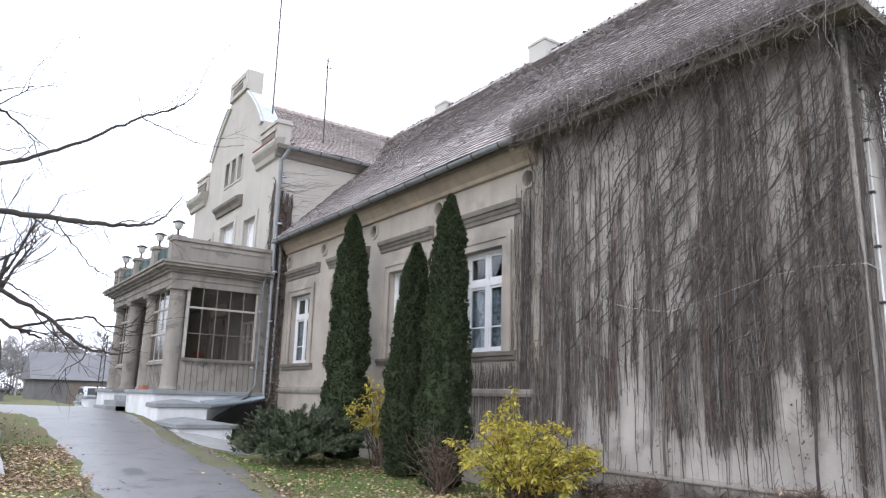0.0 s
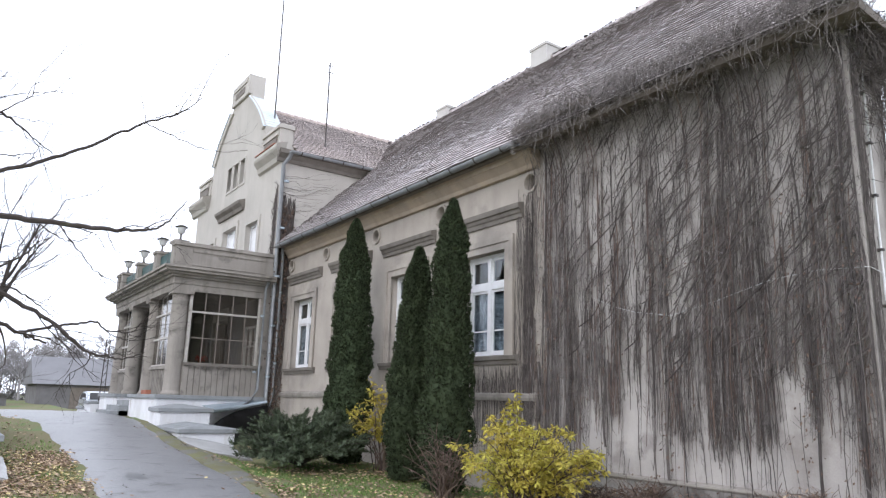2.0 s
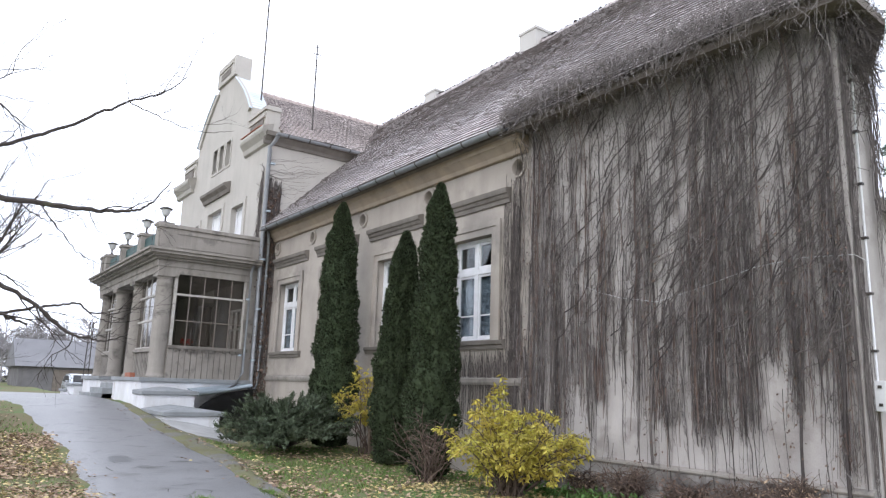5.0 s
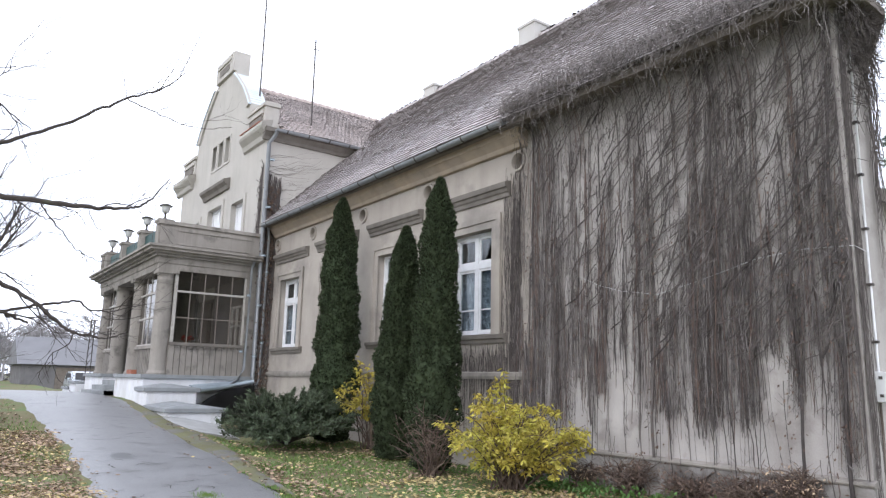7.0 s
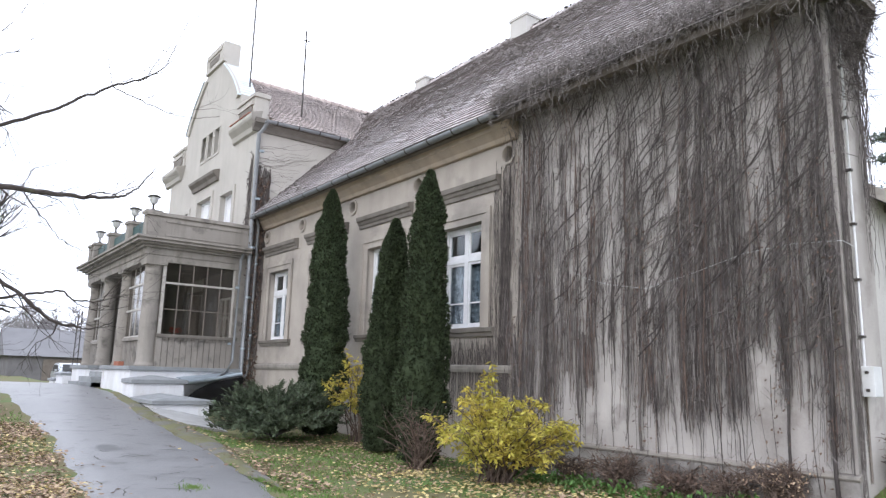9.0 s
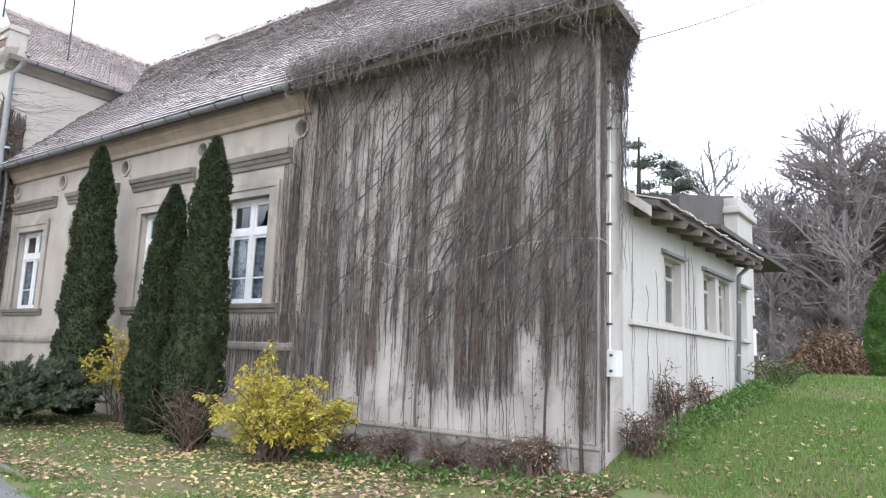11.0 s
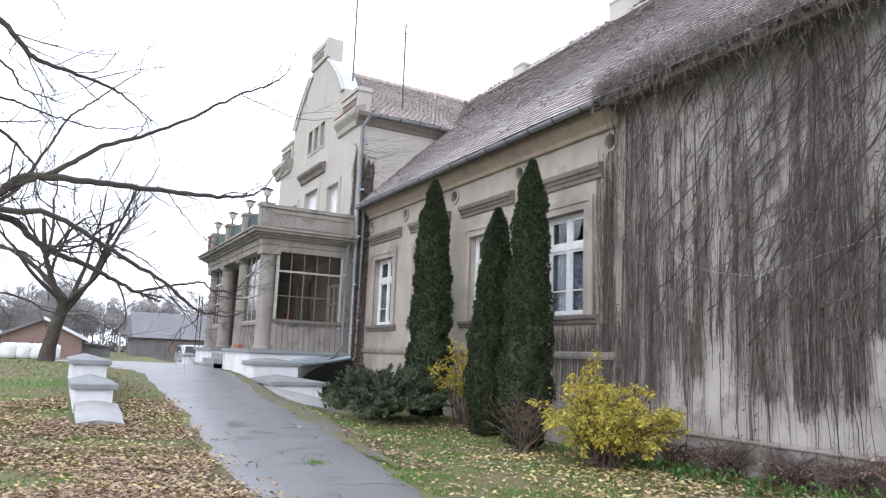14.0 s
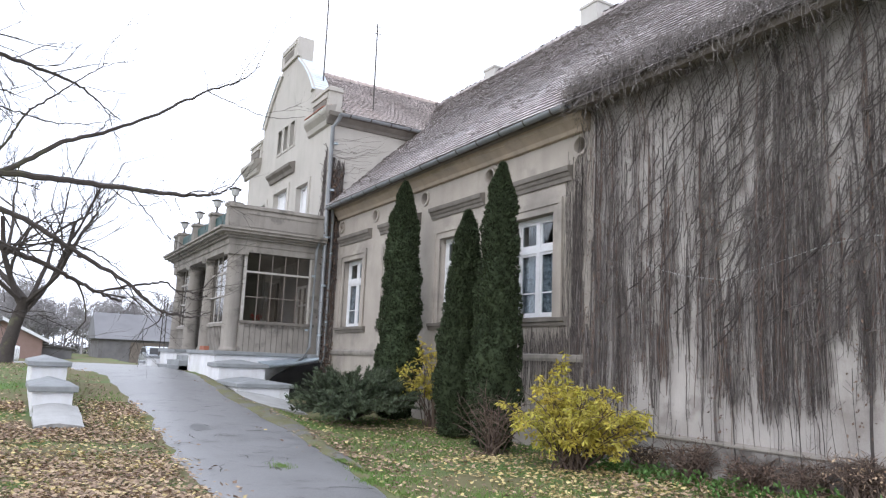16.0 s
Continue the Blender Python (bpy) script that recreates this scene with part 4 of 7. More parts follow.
# antennas on the roof
for x, y, z0, z1, arms in ((10.5, 23.0, 10.4, 14.25, True), (8.95, 24.3, 11.4, 17.5, False)):
    a = thing("antenna_mast", "thin rusty antenna mast on the tiled roof", "antenna", (x, y, z0), group="antennas")
    part("mast", tube(B(), [(x, y, z0 - 0.3), (x - 0.02, y, z1)], [0.032, 0.022], 8), IRON, a)
    part("foot", box(B(), x - 0.16, x + 0.16, y - 0.16, y + 0.16, z0 - 0.1, z0 + 0.14, 0.02), ZINC_BLUE, a)
    if arms:
        part("crossbar", tube(B(), [(x - 0.16, y, z1 - 0.4), (x + 0.16, y, z1 - 0.38)], 0.015, 6), IRON, a)
        part("crossbar", tube(B(), [(x - 0.1, y, z1 - 0.12), (x + 0.1, y, z1 - 0.1)], 0.012, 6), IRON, a)

# ---- stepped flank walls of the ramp ----
def flank(name_label, x0, x1, tiers, far, group):
    """A stepped white wall with sloping cement caps; tiers of (near y, cap height), lowest last."""
    f = thing("flank_wall", name_label, "wall", ((x0 + x1) / 2, tiers[-1][0], 0.3), group=group)
    ys = [far] + [t[0] for t in tiers]
    for (yn, zc), yf in zip(tiers, ys):
        part("masonry", box(B(), x0 + 0.06, x1 - 0.06, yn + 0.06, yf + 0.06, -0.3, zc - 0.1, 0.012), WHITE, f)
        bm = B()
        o = 0.02
        base = [(x0 - o, yn - o), (x1 + o, yn - o), (x1 + o, yf), (x0 - o, yf)]
        v0 = [bm.verts.new((x, y, zc - 0.13)) for x, y in base]
        v1 = [bm.verts.new((x, y, zc - 0.02)) for x, y in base]
        mx = (x0 + x1) / 2
        v2 = [bm.verts.new((mx, yn + 0.35, zc + 0.09)), bm.verts.new((mx, yf, zc + 0.09))]
        bm.faces.new(v0[::-1])
        for k in range(4):
            bm.faces.new((v0[k], v0[(k + 1) % 4], v1[(k + 1) % 4], v1[k]))
        bm.faces.new((v1[0], v1[1], v2[0]))
        bm.faces.new((v1[1], v1[2], v2[1], v2[0]))
        bm.faces.new((v1[2], v1[3], v2[1]))
        bm.faces.new((v1[3], v1[0], v2[0], v2[1]))
        bmesh.ops.recalc_face_normals(bm, faces=bm.faces[:])
        bmesh.ops.bevel(bm, geom=[e for e in bm.edges if e.calc_length() > 0.3], offset=0.012, segments=1, affect="EDGES")
        part("cap", bm, CAPSTONE, f)
    return f


near_flank = flank("white stepped ramp wall with grey caps beside the porch", 5.0, 6.48, ((20.6, 1.33), (18.4, 0.86)), 21.75, "ramp walls")
lawn_flank = flank("white stepped ramp wall with grey caps on the lawn", 0.26, 1.06, ((17.5, 1.29), (15.3, 0.87)), 20.6, "ramp walls")


def lying_slab(x0, x1, y0, y1, z_left, z_right, bow, parent):
    """A broken concrete slab lying askew, slightly bowed, with a ragged near edge."""
    bm = B()
    top, low = {}, {}
    for i in range(9):
        for j in range(5):
            u, v = i / 8, j / 4
            x = x0 + (x1 - x0) * u + 0.03 * noise.noise((v * 3, u * 2, x0))
            y = y0 + (y1 - y0) * v + (0.09 * noise.noise((u * 5, 1.0, x0)) if j == 0 else 0)
            z = z_left + (z_right - z_left) * u + bow * math.sin(math.pi * u) + 0.24 * v + 0.012 * noise.noise((u * 4, v * 4, 2.0))
            top[i, j] = bm.verts.new((x, y, z))
            low[i, j] = bm.verts.new((x, y + 0.02, z - 0.075))
    for i in range(8):
        for j in range(4):
            bm.faces.new((top[i, j], top[i + 1, j], top[i + 1, j + 1], top[i, j + 1]))
            bm.faces.new((low[i, j + 1], low[i + 1, j + 1], low[i + 1, j], low[i, j]))
    for i in range(8):
        bm.faces.new((low[i, 0], low[i + 1, 0], top[i + 1, 0], top[i, 0]))
        bm.faces.new((top[i, 4], top[i + 1, 4], low[i + 1, 4], low[i, 4]))
    for j in range(4):
        bm.faces.new((top[0, j], top[0, j + 1], low[0, j + 1], low[0, j]))
        bm.faces.new((low[8, j], low[8, j + 1], top[8, j + 1], top[8, j]))
    part("slab", bm, SLAB, parent, "tilted pale concrete slab lying on the ground")


lying_slab(4.98, 6.3, 16.7, 18.5, 0.42, 0.2, 0.03, near_flank)
lying_slab(0.34, 1.12, 13.8, 15.4, 0.25, 0.23, 0.06, lawn_flank)
far_wall = thing("flank_wall", "white ramp wall with grey cap beyond the porch steps", "wall", (5.6, 32, 0.9), group="ramp walls")
for ya, yb, zc in ((30.95, 32.4, 1.36), (32.4, 34.0, 1.12)):
    part("masonry", box(B(), 4.95, 6.4, ya, yb, 0.2, zc - 0.1, 0.012), WHITE, far_wall)
    part("cap", box(B(), 4.88, 6.47, ya, yb + 0.06, zc - 0.1, zc, 0.02), CAPSTONE, far_wall)
# lean-to metal cover over the dark cellar stair
cov = thing("cellar_cover", "sheet metal lean-to cover over a black cellar entrance", "cover", (7.5, 21.3, 0.5))
bm = B()
prism(bm, [(6.6, 20.95, 1.24), (8.42, 21.55, 1.5), (8.45, 21.88, 1.56), (6.55, 21.88, 1.36)], (0, 0, 0.025))
part("sheet", bm, ZINC_BLUE, cov)
part("edge_roll", tube(B(), [(6.56, 20.9, 1.23), (7.4, 21.2, 1.34), (8.42, 21.58, 1.52)], 0.055, 10), ZINC_BLUE, cov)
# near-black sheet added in place of the dark, unlit stairwell opening
bm = B()
edge = [(6.62, 0.82), (6.75, 0.93), (6.9, 1.03), (7.05, 1.12), (7.25, 1.21), (7.5, 1.28), (7.8, 1.34), (8.1, 1.39), (8.45, 1.42)]
pv = None
for k, (x, z) in enumerate(edge):
    row = []
    for j in range(6):
        t = j / 5
        row.append(bm.verts.new((x + 0.02 * math.sin(k * 2.1 + j), 21.0 + 0.22 * (x - 6.62) + 0.05 * math.sin(k * 1.7 + t * 2), z + (0.05 - z) * t)))
    if pv:
        for j in range(5):
            bm.faces.new((pv[j], row[j], row[j + 1], pv[j + 1])).smooth = True
    pv = row
bmesh.ops.solidify(bm, geom=bm.faces[:], thickness=0.012)
part("tarpaulin", bm, NEAR_BLACK, cov, "black sheet standing in for the dark stairwell opening")

# ---- annex ----
annex = thing("wall_annex", "pale plastered low annex wall with weathered windows", "wall", (14, 3.95, 0.8), kind="structure")
AY = 3.93
aw = [(11.78, 12.72, 2.36, 3.5), (14.15, 15.0, 2.36, 3.5), (15.25, 16.1, 2.36, 3.5), (17.05, 17.7, 2.36, 3.48)]
bm = B()
lattice(bm, (9.87, 18.3), (-0.3, 4.2), aw, lambda a, b, c, d: box(bm, a, b, AY, AY + 0.35, c, d))
box(bm, 18.0, 18.3, AY + 0.35, 9, -0.3, 4.2)
part("wall_panel", bm, ANNEXW, annex)
bm = B()
box(bm, 10.15, 16.05, AY - 0.08, AY + 0.01, 2.26, 2.34, 0.012)
part("sill_band", bm, ANNEXW, annex)
part("sill_band", box(B(), 16.95, 17.8, AY - 0.1, AY + 0.01, 2.26, 2.35, 0.012), ANNEXW, annex)
for k, (a, b, c, d) in enumerate(aw):
    w = thing("window_%d" % (k + 9), "weathered grey-blue annex window with peeling frame", "window", (a, AY, c), kind="structure")
    bm = B()
    m = (a + b) / 2
    for q in ((a, a + 0.07, c, d), (b - 0.07, b, c, d), (a + 0.07, b - 0.07, d - 0.07, d), (a + 0.07, b - 0.07, c, c + 0.07), (m - 0.035, m + 0.035, c + 0.07, d - 0.07), (a + 0.07, b - 0.07, c + 0.8, c + 0.86)):
        box(bm, q[0], q[1], AY + 0.14, AY + 0.2, q[2], q[3])
    part("window_frame", bm, OLDPAINT, w)
    part("pane", box(B(), a + 0.05, b - 0.05, AY + 0.165, AY + 0.169, c, d), GLASS, w).visible_shadow = False
    part("blind", box(B(), a, b, AY + 0.3, AY + 0.31, c, d), FADED, w, "faded bluish blind")
    bm = B()
    prism(bm, [(a - 0.12, AY + 0.01, d + 0.06), (a - 0.12, AY - 0.1, d + 0.04), (a - 0.12, AY - 0.11, d + 0.09), (a - 0.12, AY + 0.01, d + 0.14)], (b - a + 0.24, 0, 0))
    part("drip_hood", bm, CAPSTONE, w)
ar = thing("roof_annex", "low decaying annex roof with loose tiles and rafter ends", "roof", (14, 3.6, 4.0), kind="structure")
bm = B()
prism(bm, [(10.0, 3.42, 3.98), (16.9, 3.42, 3.98), (16.9, 8.5, 5.1), (10.0, 8.5, 5.1)], (0, 0, 0.09))
part("roof_deck", bm, FELT, ar)
rnd = random.Random(8)
for k in range(9):
    x = 10.4 + k * 0.78
    bm = B()
    prism(bm, [(x, 3.36 + rnd.random() * 0.06, 3.85), (x, 3.36, 3.95), (x, 4.4, 4.17), (x, 4.4, 4.05)], (0.13, 0, 0))
    part("rafter", bm, GREYWOOD, ar)
for k in range(44):
    x = 10.1 + k * 0.155
    bm = B()
    y0 = 3.34 + rnd.gauss(0, 0.025)
    prism(bm, [(x, y0, 4.06 + rnd.random() * 0.03), (x + 0.145, y0, 4.06 + rnd.random() * 0.03), (x + 0.145, y0 + 0.5, 4.2), (x, y0 + 0.5, 4.2)], (0, 0, 0.022))
    part("tile", bm, TILE_RED if k % 5 == 0 else TILE, ar)
bm = B()
prism(bm, [(9.92, 3.5, 3.82), (9.92, 3.5, 3.98), (9.92, 4.6, 4.78), (9.92, 4.6, 4.6)], (0.05, 0, 0))
part("bargeboard", bm, OLDPAINT, ar, "loose pale bargeboard")
downpipe("grey-blue downpipe on the annex wall", [(16.5, 3.55, 3.95), (16.45, 3.8, 3.7), (16.45, 3.86, 1.4), (16.5, 3.7, 1.25)], 0.05)
bx = thing("meter_box", "pale grey electric meter box on the wall", "meter box", (9.45, 3.8, 1.5))
part("case", box(B(), 9.2, 9.42, 3.73, 3.9, 1.5, 1.86, 0.012), GREYBOX, bx)
part("lock", box(B(), 9.42, 9.45, 3.76, 3.8, 1.66, 1.74, 0.008), ZINC, bx)
for z in (1.56, 1.77):
    part("hinge", box(B(), 9.188, 9.2, 3.79, 3.83, z, z + 0.035), IRON, bx)
part("conduit", tube(B(), [(9.28, 3.86, 1.86), (9.28, 3.86, 6.3)], 0.014, 8), GREYBOX, bx)
part("lower_conduit", tube(B(), [(9.3, 3.88, 1.5), (9.3, 3.88, 0.5)], 0.014, 8), GREYWOOD, bx)
for k in range(6):
    part("clip", box(B(), 9.25, 9.31, 3.83, 3.9, 2.2 + 0.7 * k, 2.23 + 0.7 * k), IRON, bx)
wire = thing("overhead_cable", "black overhead service cable from the eaves", "cable", (9.6, 3.5, 6.4))
part("cable", tube(B(), [Vector((9.5, 3.5, 6.35)).lerp(Vector((40, 3.2, 24)), t) + Vector((0, 0, -2.2 * t * (1 - t))) for t in [k / 14 for k in range(15)]], 0.012, 5), IRON, wire)
loose = thing("loose_cable", "thin pale cable sagging across the vine-covered wall", "cable", (8.93, 6, 3.1))
sag = [(8.3, 3.44), (7.9, 3.26), (7.45, 3.13), (6.75, 3.01), (6.0, 3.15), (5.11, 3.36), (4.48, 3.4), (3.86, 3.36)]
part("cable", tube(B(), [(8.935, y, z) for y, z in sag] + [(9.0, 3.84, 3.34), (9.25, 3.83, 3.3)], 0.0045, 6), GREYBOX, loose)
unit = thing("wall_unit", "white boxed unit on brackets at the annex end", "unit", (18.5, 4.0, 2.2))
part("case", box(B(), 18.32, 18.75, 3.95, 4.5, 2.0, 2.65, 0.02), PLASTIC, unit)
part("bracket", box(B(), 18.3, 18.75, 4.0, 4.05, 1.9, 2.0), IRON, unit)

ob_ = thing("outbuilding", "rear building with grey parapet wall, wide chimney and roof fitted to the view", "building", (22.5, 6.8, 1.4))
# sloping wall top, chimney and tilted roof are placed to fit the camera's view
part("wall", prism(B(), [(18.15, 5.6, 0.5), (24.0, 5.6, 0.5), (24.0, 5.6, 7.3), (18.15, 5.6, 6.1)], (0, 0.5, 0)), FELT, ob_, "dark grey plastered parapet wall")
part("chimney", box(B(), 22.63, 24.59, 5.2, 5.9, 3.4, 6.43), ANNEXW, ob_)
part("chimney_cap", box(B(), 22.51, 24.84, 5.08, 6.02, 6.43, 6.65, 0.04), ANNEXW, ob_)
part("chimney_top", box(B(), 22.63, 24.64, 5.16, 5.94, 6.65, 6.93, 0.04), ANNEXW, ob_)
bm = B()
prism(bm, [(20.04, 5.05, 5.48), (28.84, 4.9, 5.34), (28.84, 9, 5.34), (20.04, 9, 5.68)], (0, 0, 0.14))
part("roof", bm, FELT, ob_, "dark felt roof shaped to fit the camera's view")
part("side_wall", box(B(), 20.43, 25.22, 5.6, 8.9, 0.5, 5.11), ANNEXW, ob_)

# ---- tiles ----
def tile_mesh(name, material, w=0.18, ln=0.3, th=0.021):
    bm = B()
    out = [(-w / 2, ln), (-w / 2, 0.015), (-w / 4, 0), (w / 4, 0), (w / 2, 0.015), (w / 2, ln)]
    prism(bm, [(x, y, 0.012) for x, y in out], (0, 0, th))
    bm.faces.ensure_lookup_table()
    # front lip faces take the dark colour, painted shadow lines between courses
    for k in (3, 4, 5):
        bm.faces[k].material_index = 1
    return mesh_of(name, bm, (material, LIP_SHADE_MOSS))


TV = [(-0.09, 0.3, 0.033), (-0.09, 0.015, 0.033), (-0.045, 0.0, 0.033), (0.045, 0.0, 0.033), (0.09, 0.015, 0.033), (0.09, 0.3, 0.033),
      (-0.09, 0.015, 0.012), (-0.045, 0.0, 0.012), (0.045, 0.0, 0.012), (0.09, 0.015, 0.012), (-0.09, 0.3, 0.012), (0.09, 0.3, 0.012)]
TF = [(0, 1, 2, 3, 4, 5), (1, 6, 7, 2), (2, 7, 8, 3), (3, 8, 9, 4), (11, 9, 8, 7, 6, 10)]


def tiled(parent, origin, across, up, rows, step, width, inside, near, name, material, seed):
    """Rows of plain tiles on a slope; those for which near() holds are objects of their own."""
    rnd = random.Random(seed)
    shared = tile_mesh(name, material)
    normal = across.cross(up).normalized()
    if normal.z < 0:
        normal = -normal
    bulk, count = Bulk(), 0
    for i in range(rows):
        n = int(width / 0.178)
        for j in range(n):
            u = (j + 0.5 * (i % 2)) * 0.178
            p = origin + across * u + up * (i * step)
            if not inside(p):
                continue
            sag = 0.05 * noise.noise((p.x * 0.5, p.y * 0.35, 1.7))
            p = p + normal * (0.012 + sag + rnd.gauss(0, 0.003)) + up * rnd.gauss(0, 0.003)
            tilt = Matrix.Rotation(-0.125 + rnd.gauss(0, 0.01), 3, "X") @ Matrix.Rotation(rnd.gauss(0, 0.006), 3, "Z")
            m = Matrix((across, up, normal)).transposed() @ tilt
            if near(p) and count < 290:
                count += 1
                t = new(name, shared)
                t.parent = parent
                t.matrix_parent_inverse = parent.matrix_world.inverted()
                t.matrix_basis = Matrix.Translation(p) @ m.to_4x4()
            else:
                bulk.add([tuple(p + m @ Vector(v)) for v in TV], TF)
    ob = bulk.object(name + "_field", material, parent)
    ob.data.materials.append(LIP_SHADE_MOSS)
    # same painted lip shadow on every tile of the field
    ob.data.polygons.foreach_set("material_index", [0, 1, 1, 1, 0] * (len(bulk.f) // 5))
    ob["kind"] = "stuff"


up1 = Vector((RIDGE_X - EAVE_X, 0, RIDGE_Z - EAVE_Z)).normalized()
slope_len = math.hypot(RIDGE_X - EAVE_X, RIDGE_Z - EAVE_Z)


def on_main(p):
    lo = 3.55 if p.x < 10.2 else 3.55 + (p.x - 10.2) * 1.18
    hi = 22.0 if p.x < 12.0 else 22.0 + (p.x - 12.0) * 1.45
    return lo < p.y < hi


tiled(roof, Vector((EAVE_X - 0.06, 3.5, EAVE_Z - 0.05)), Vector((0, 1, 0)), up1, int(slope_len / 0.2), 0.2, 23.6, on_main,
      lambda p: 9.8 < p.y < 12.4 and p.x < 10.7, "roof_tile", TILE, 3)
up2 = Vector((0, GC - E2Y, R2Z - E2Z)).normalized()
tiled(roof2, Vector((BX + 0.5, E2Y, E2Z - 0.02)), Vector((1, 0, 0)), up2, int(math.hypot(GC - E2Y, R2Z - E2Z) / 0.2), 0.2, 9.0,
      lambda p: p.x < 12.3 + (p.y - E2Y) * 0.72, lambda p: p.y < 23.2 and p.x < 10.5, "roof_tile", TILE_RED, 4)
# moss cushions on the weathered upper courses and along the ridge
rnd = random.Random(19)
cushions = Bulk()
side1 = Vector((-up1.z, 0, up1.x))
for k in range(5200):
    y = rnd.uniform(6, 31)
    q = slope_len * (1 - abs(rnd.gauss(0, 0.3))) if k % 4 else slope_len * rnd.random()
    p = Vector((EAVE_X, y, EAVE_Z)) + up1 * q
    if q < 0.3 or not on_main(p) or noise.noise((p.y * 0.5, q * 0.9, 4.0)) < -0.05 + rnd.random() * 0.25:
        continue
    p = p + side1 * (0.05 + 0.05 * noise.noise((p.x * 0.5, p.y * 0.35, 1.7)))
    r, h = rnd.uniform(0.03, 0.085), rnd.uniform(0.02, 0.06)
    ring = [tuple(p + (up1 * math.sin(a) + Vector((0, 1, 0)) * math.cos(a)) * r * rnd.uniform(0.7, 1.2)) for a in (1.2566 * i for i in range(5))]
    cushions.add(ring + [tuple(p + side1 * h)], [(i, (i + 1) % 5, 5) for i in range(5)])
for k in range(700):
    p = Vector((RIDGE_X - abs(rnd.gauss(0, 0.05)), rnd.uniform(9.6, 31), RIDGE_Z + 0.05))
    r, h = rnd.uniform(0.03, 0.07), rnd.uniform(0.025, 0.06)
    ring = [tuple(p + Vector((math.cos(a), math.sin(a), 0)) * r) for a in (1.2566 * i for i in range(5))]
    cushions.add(ring + [tuple(p + Vector((0, 0, h)))], [(i, (i + 1) % 5, 5) for i in range(5)])
cushions.object("moss_cushions", LIP_SHADE_MOSS, roof)["kind"] = "stuff"
# ---- dry vine on the end of the facade ----
rnd = random.Random(21)
vine = thing("climbing_vine", "leafless climbing vine matted over the bare plaster wall", "vine", (8.9, 7, 0.2))


def run_down(bulk, y, z_top, z_end, x0, r, wander=0.012, steps=12, slant=0.0):
    """One stem that hangs or climbs almost straight, with small kinks."""
    pts, yy = [], y
    ph = rnd.random() * 9
    for k in range(steps + 1):
        z = z_top + (z_end - z_top) * k / steps
        yy += slant * abs(z_top - z_end) / steps + rnd.gauss(0, wander)
        pts.append((x0 + 0.012 * math.sin(ph + k * 1.3) - 0.42 * smooth(6.0, 7.0, z), min(max(yy, 3.93), 12.0), z))
    bulk.stem(pts, r, r * 0.6)
    return pts


def side_twigs(bulk, pts, count, reach):
    for k in range(count):
        i = rnd.randint(0, len(pts) - 2)
        t = rnd.random()
        p = [pts[i][c] + (pts[i + 1][c] - pts[i][c]) * t for c in range(3)]
        a = rnd.choice((-1, 1)) * rnd.uniform(0.15, 0.9)
        ln = reach * rnd.uniform(0.3, 1.2)
        up_ = rnd.choice((-1, 1, 1))
        e = (p[0] - rnd.random() * 0.03, min(max(p[1] + math.sin(a) * ln, 3.93), 12.0), p[2] + up_ * math.cos(a) * ln)
        m = (p[0] - 0.01, (p[1] + e[1]) / 2 + rnd.gauss(0, 0.012), (p[2] + e[2]) / 2)
        bulk.stem([tuple(p), m, e], 0.0032, 0.002)


def fringe(y):
    """How far down the mat reaches along the wall."""
    return lerp_table(((3.92, 0.75), (4.15, 0.8), (4.2, 2.2), (4.4, 2.4), (4.44, 1.4), (4.68, 1.4), (4.72, 1.7), (4.85, 2.1), (5.15, 2.1), (5.19, 1.3),
                       (5.6, 1.28), (6.0, 1.15), (6.4, 1.15), (6.75, 1.22), (7.15, 1.08), (7.2, 1.7), (7.4, 2.1), (7.8, 1.7), (8.1, 1.2), (8.3, 1.65),
                       (8.75, 1.1), (9.1, 1.2), (9.2, 0.8), (9.65, 0.7), (9.8, 1.6), (10.1, 3.5)), y)


def density(y):
    """How thickly the stems cover the wall, 0 to 1."""
    return lerp_table(((3.9, 0.95), (4.15, 0.95), (4.22, 0.42), (4.42, 0.45), (4.48, 0.85), (4.68, 0.85), (4.8, 0.5), (5.1, 0.5), (5.2, 0.9), (6.0, 1.0),
                       (7.1, 0.95), (7.2, 0.5), (7.8, 0.5), (8.0, 0.65), (8.4, 0.5), (8.8, 0.6), (9.15, 0.6), (9.25, 0.95), (9.6, 0.95), (9.95, 0.5)), y)


def bare(y, z):
    """True where the wall shows through: slender upright gaps."""
    g = 0.75 * noise.noise((y * 8.5, z * 0.55, 2.0)) + 0.6 * noise.noise((y * 19.0, z * 1.1, 7.0)) + 0.25 * noise.noise((y * 1.9, z * 0.4, 5.0))
    return g > 0.34 * density(y) - 0.04 + 0.12 * smooth(5.0, 6.8, z)


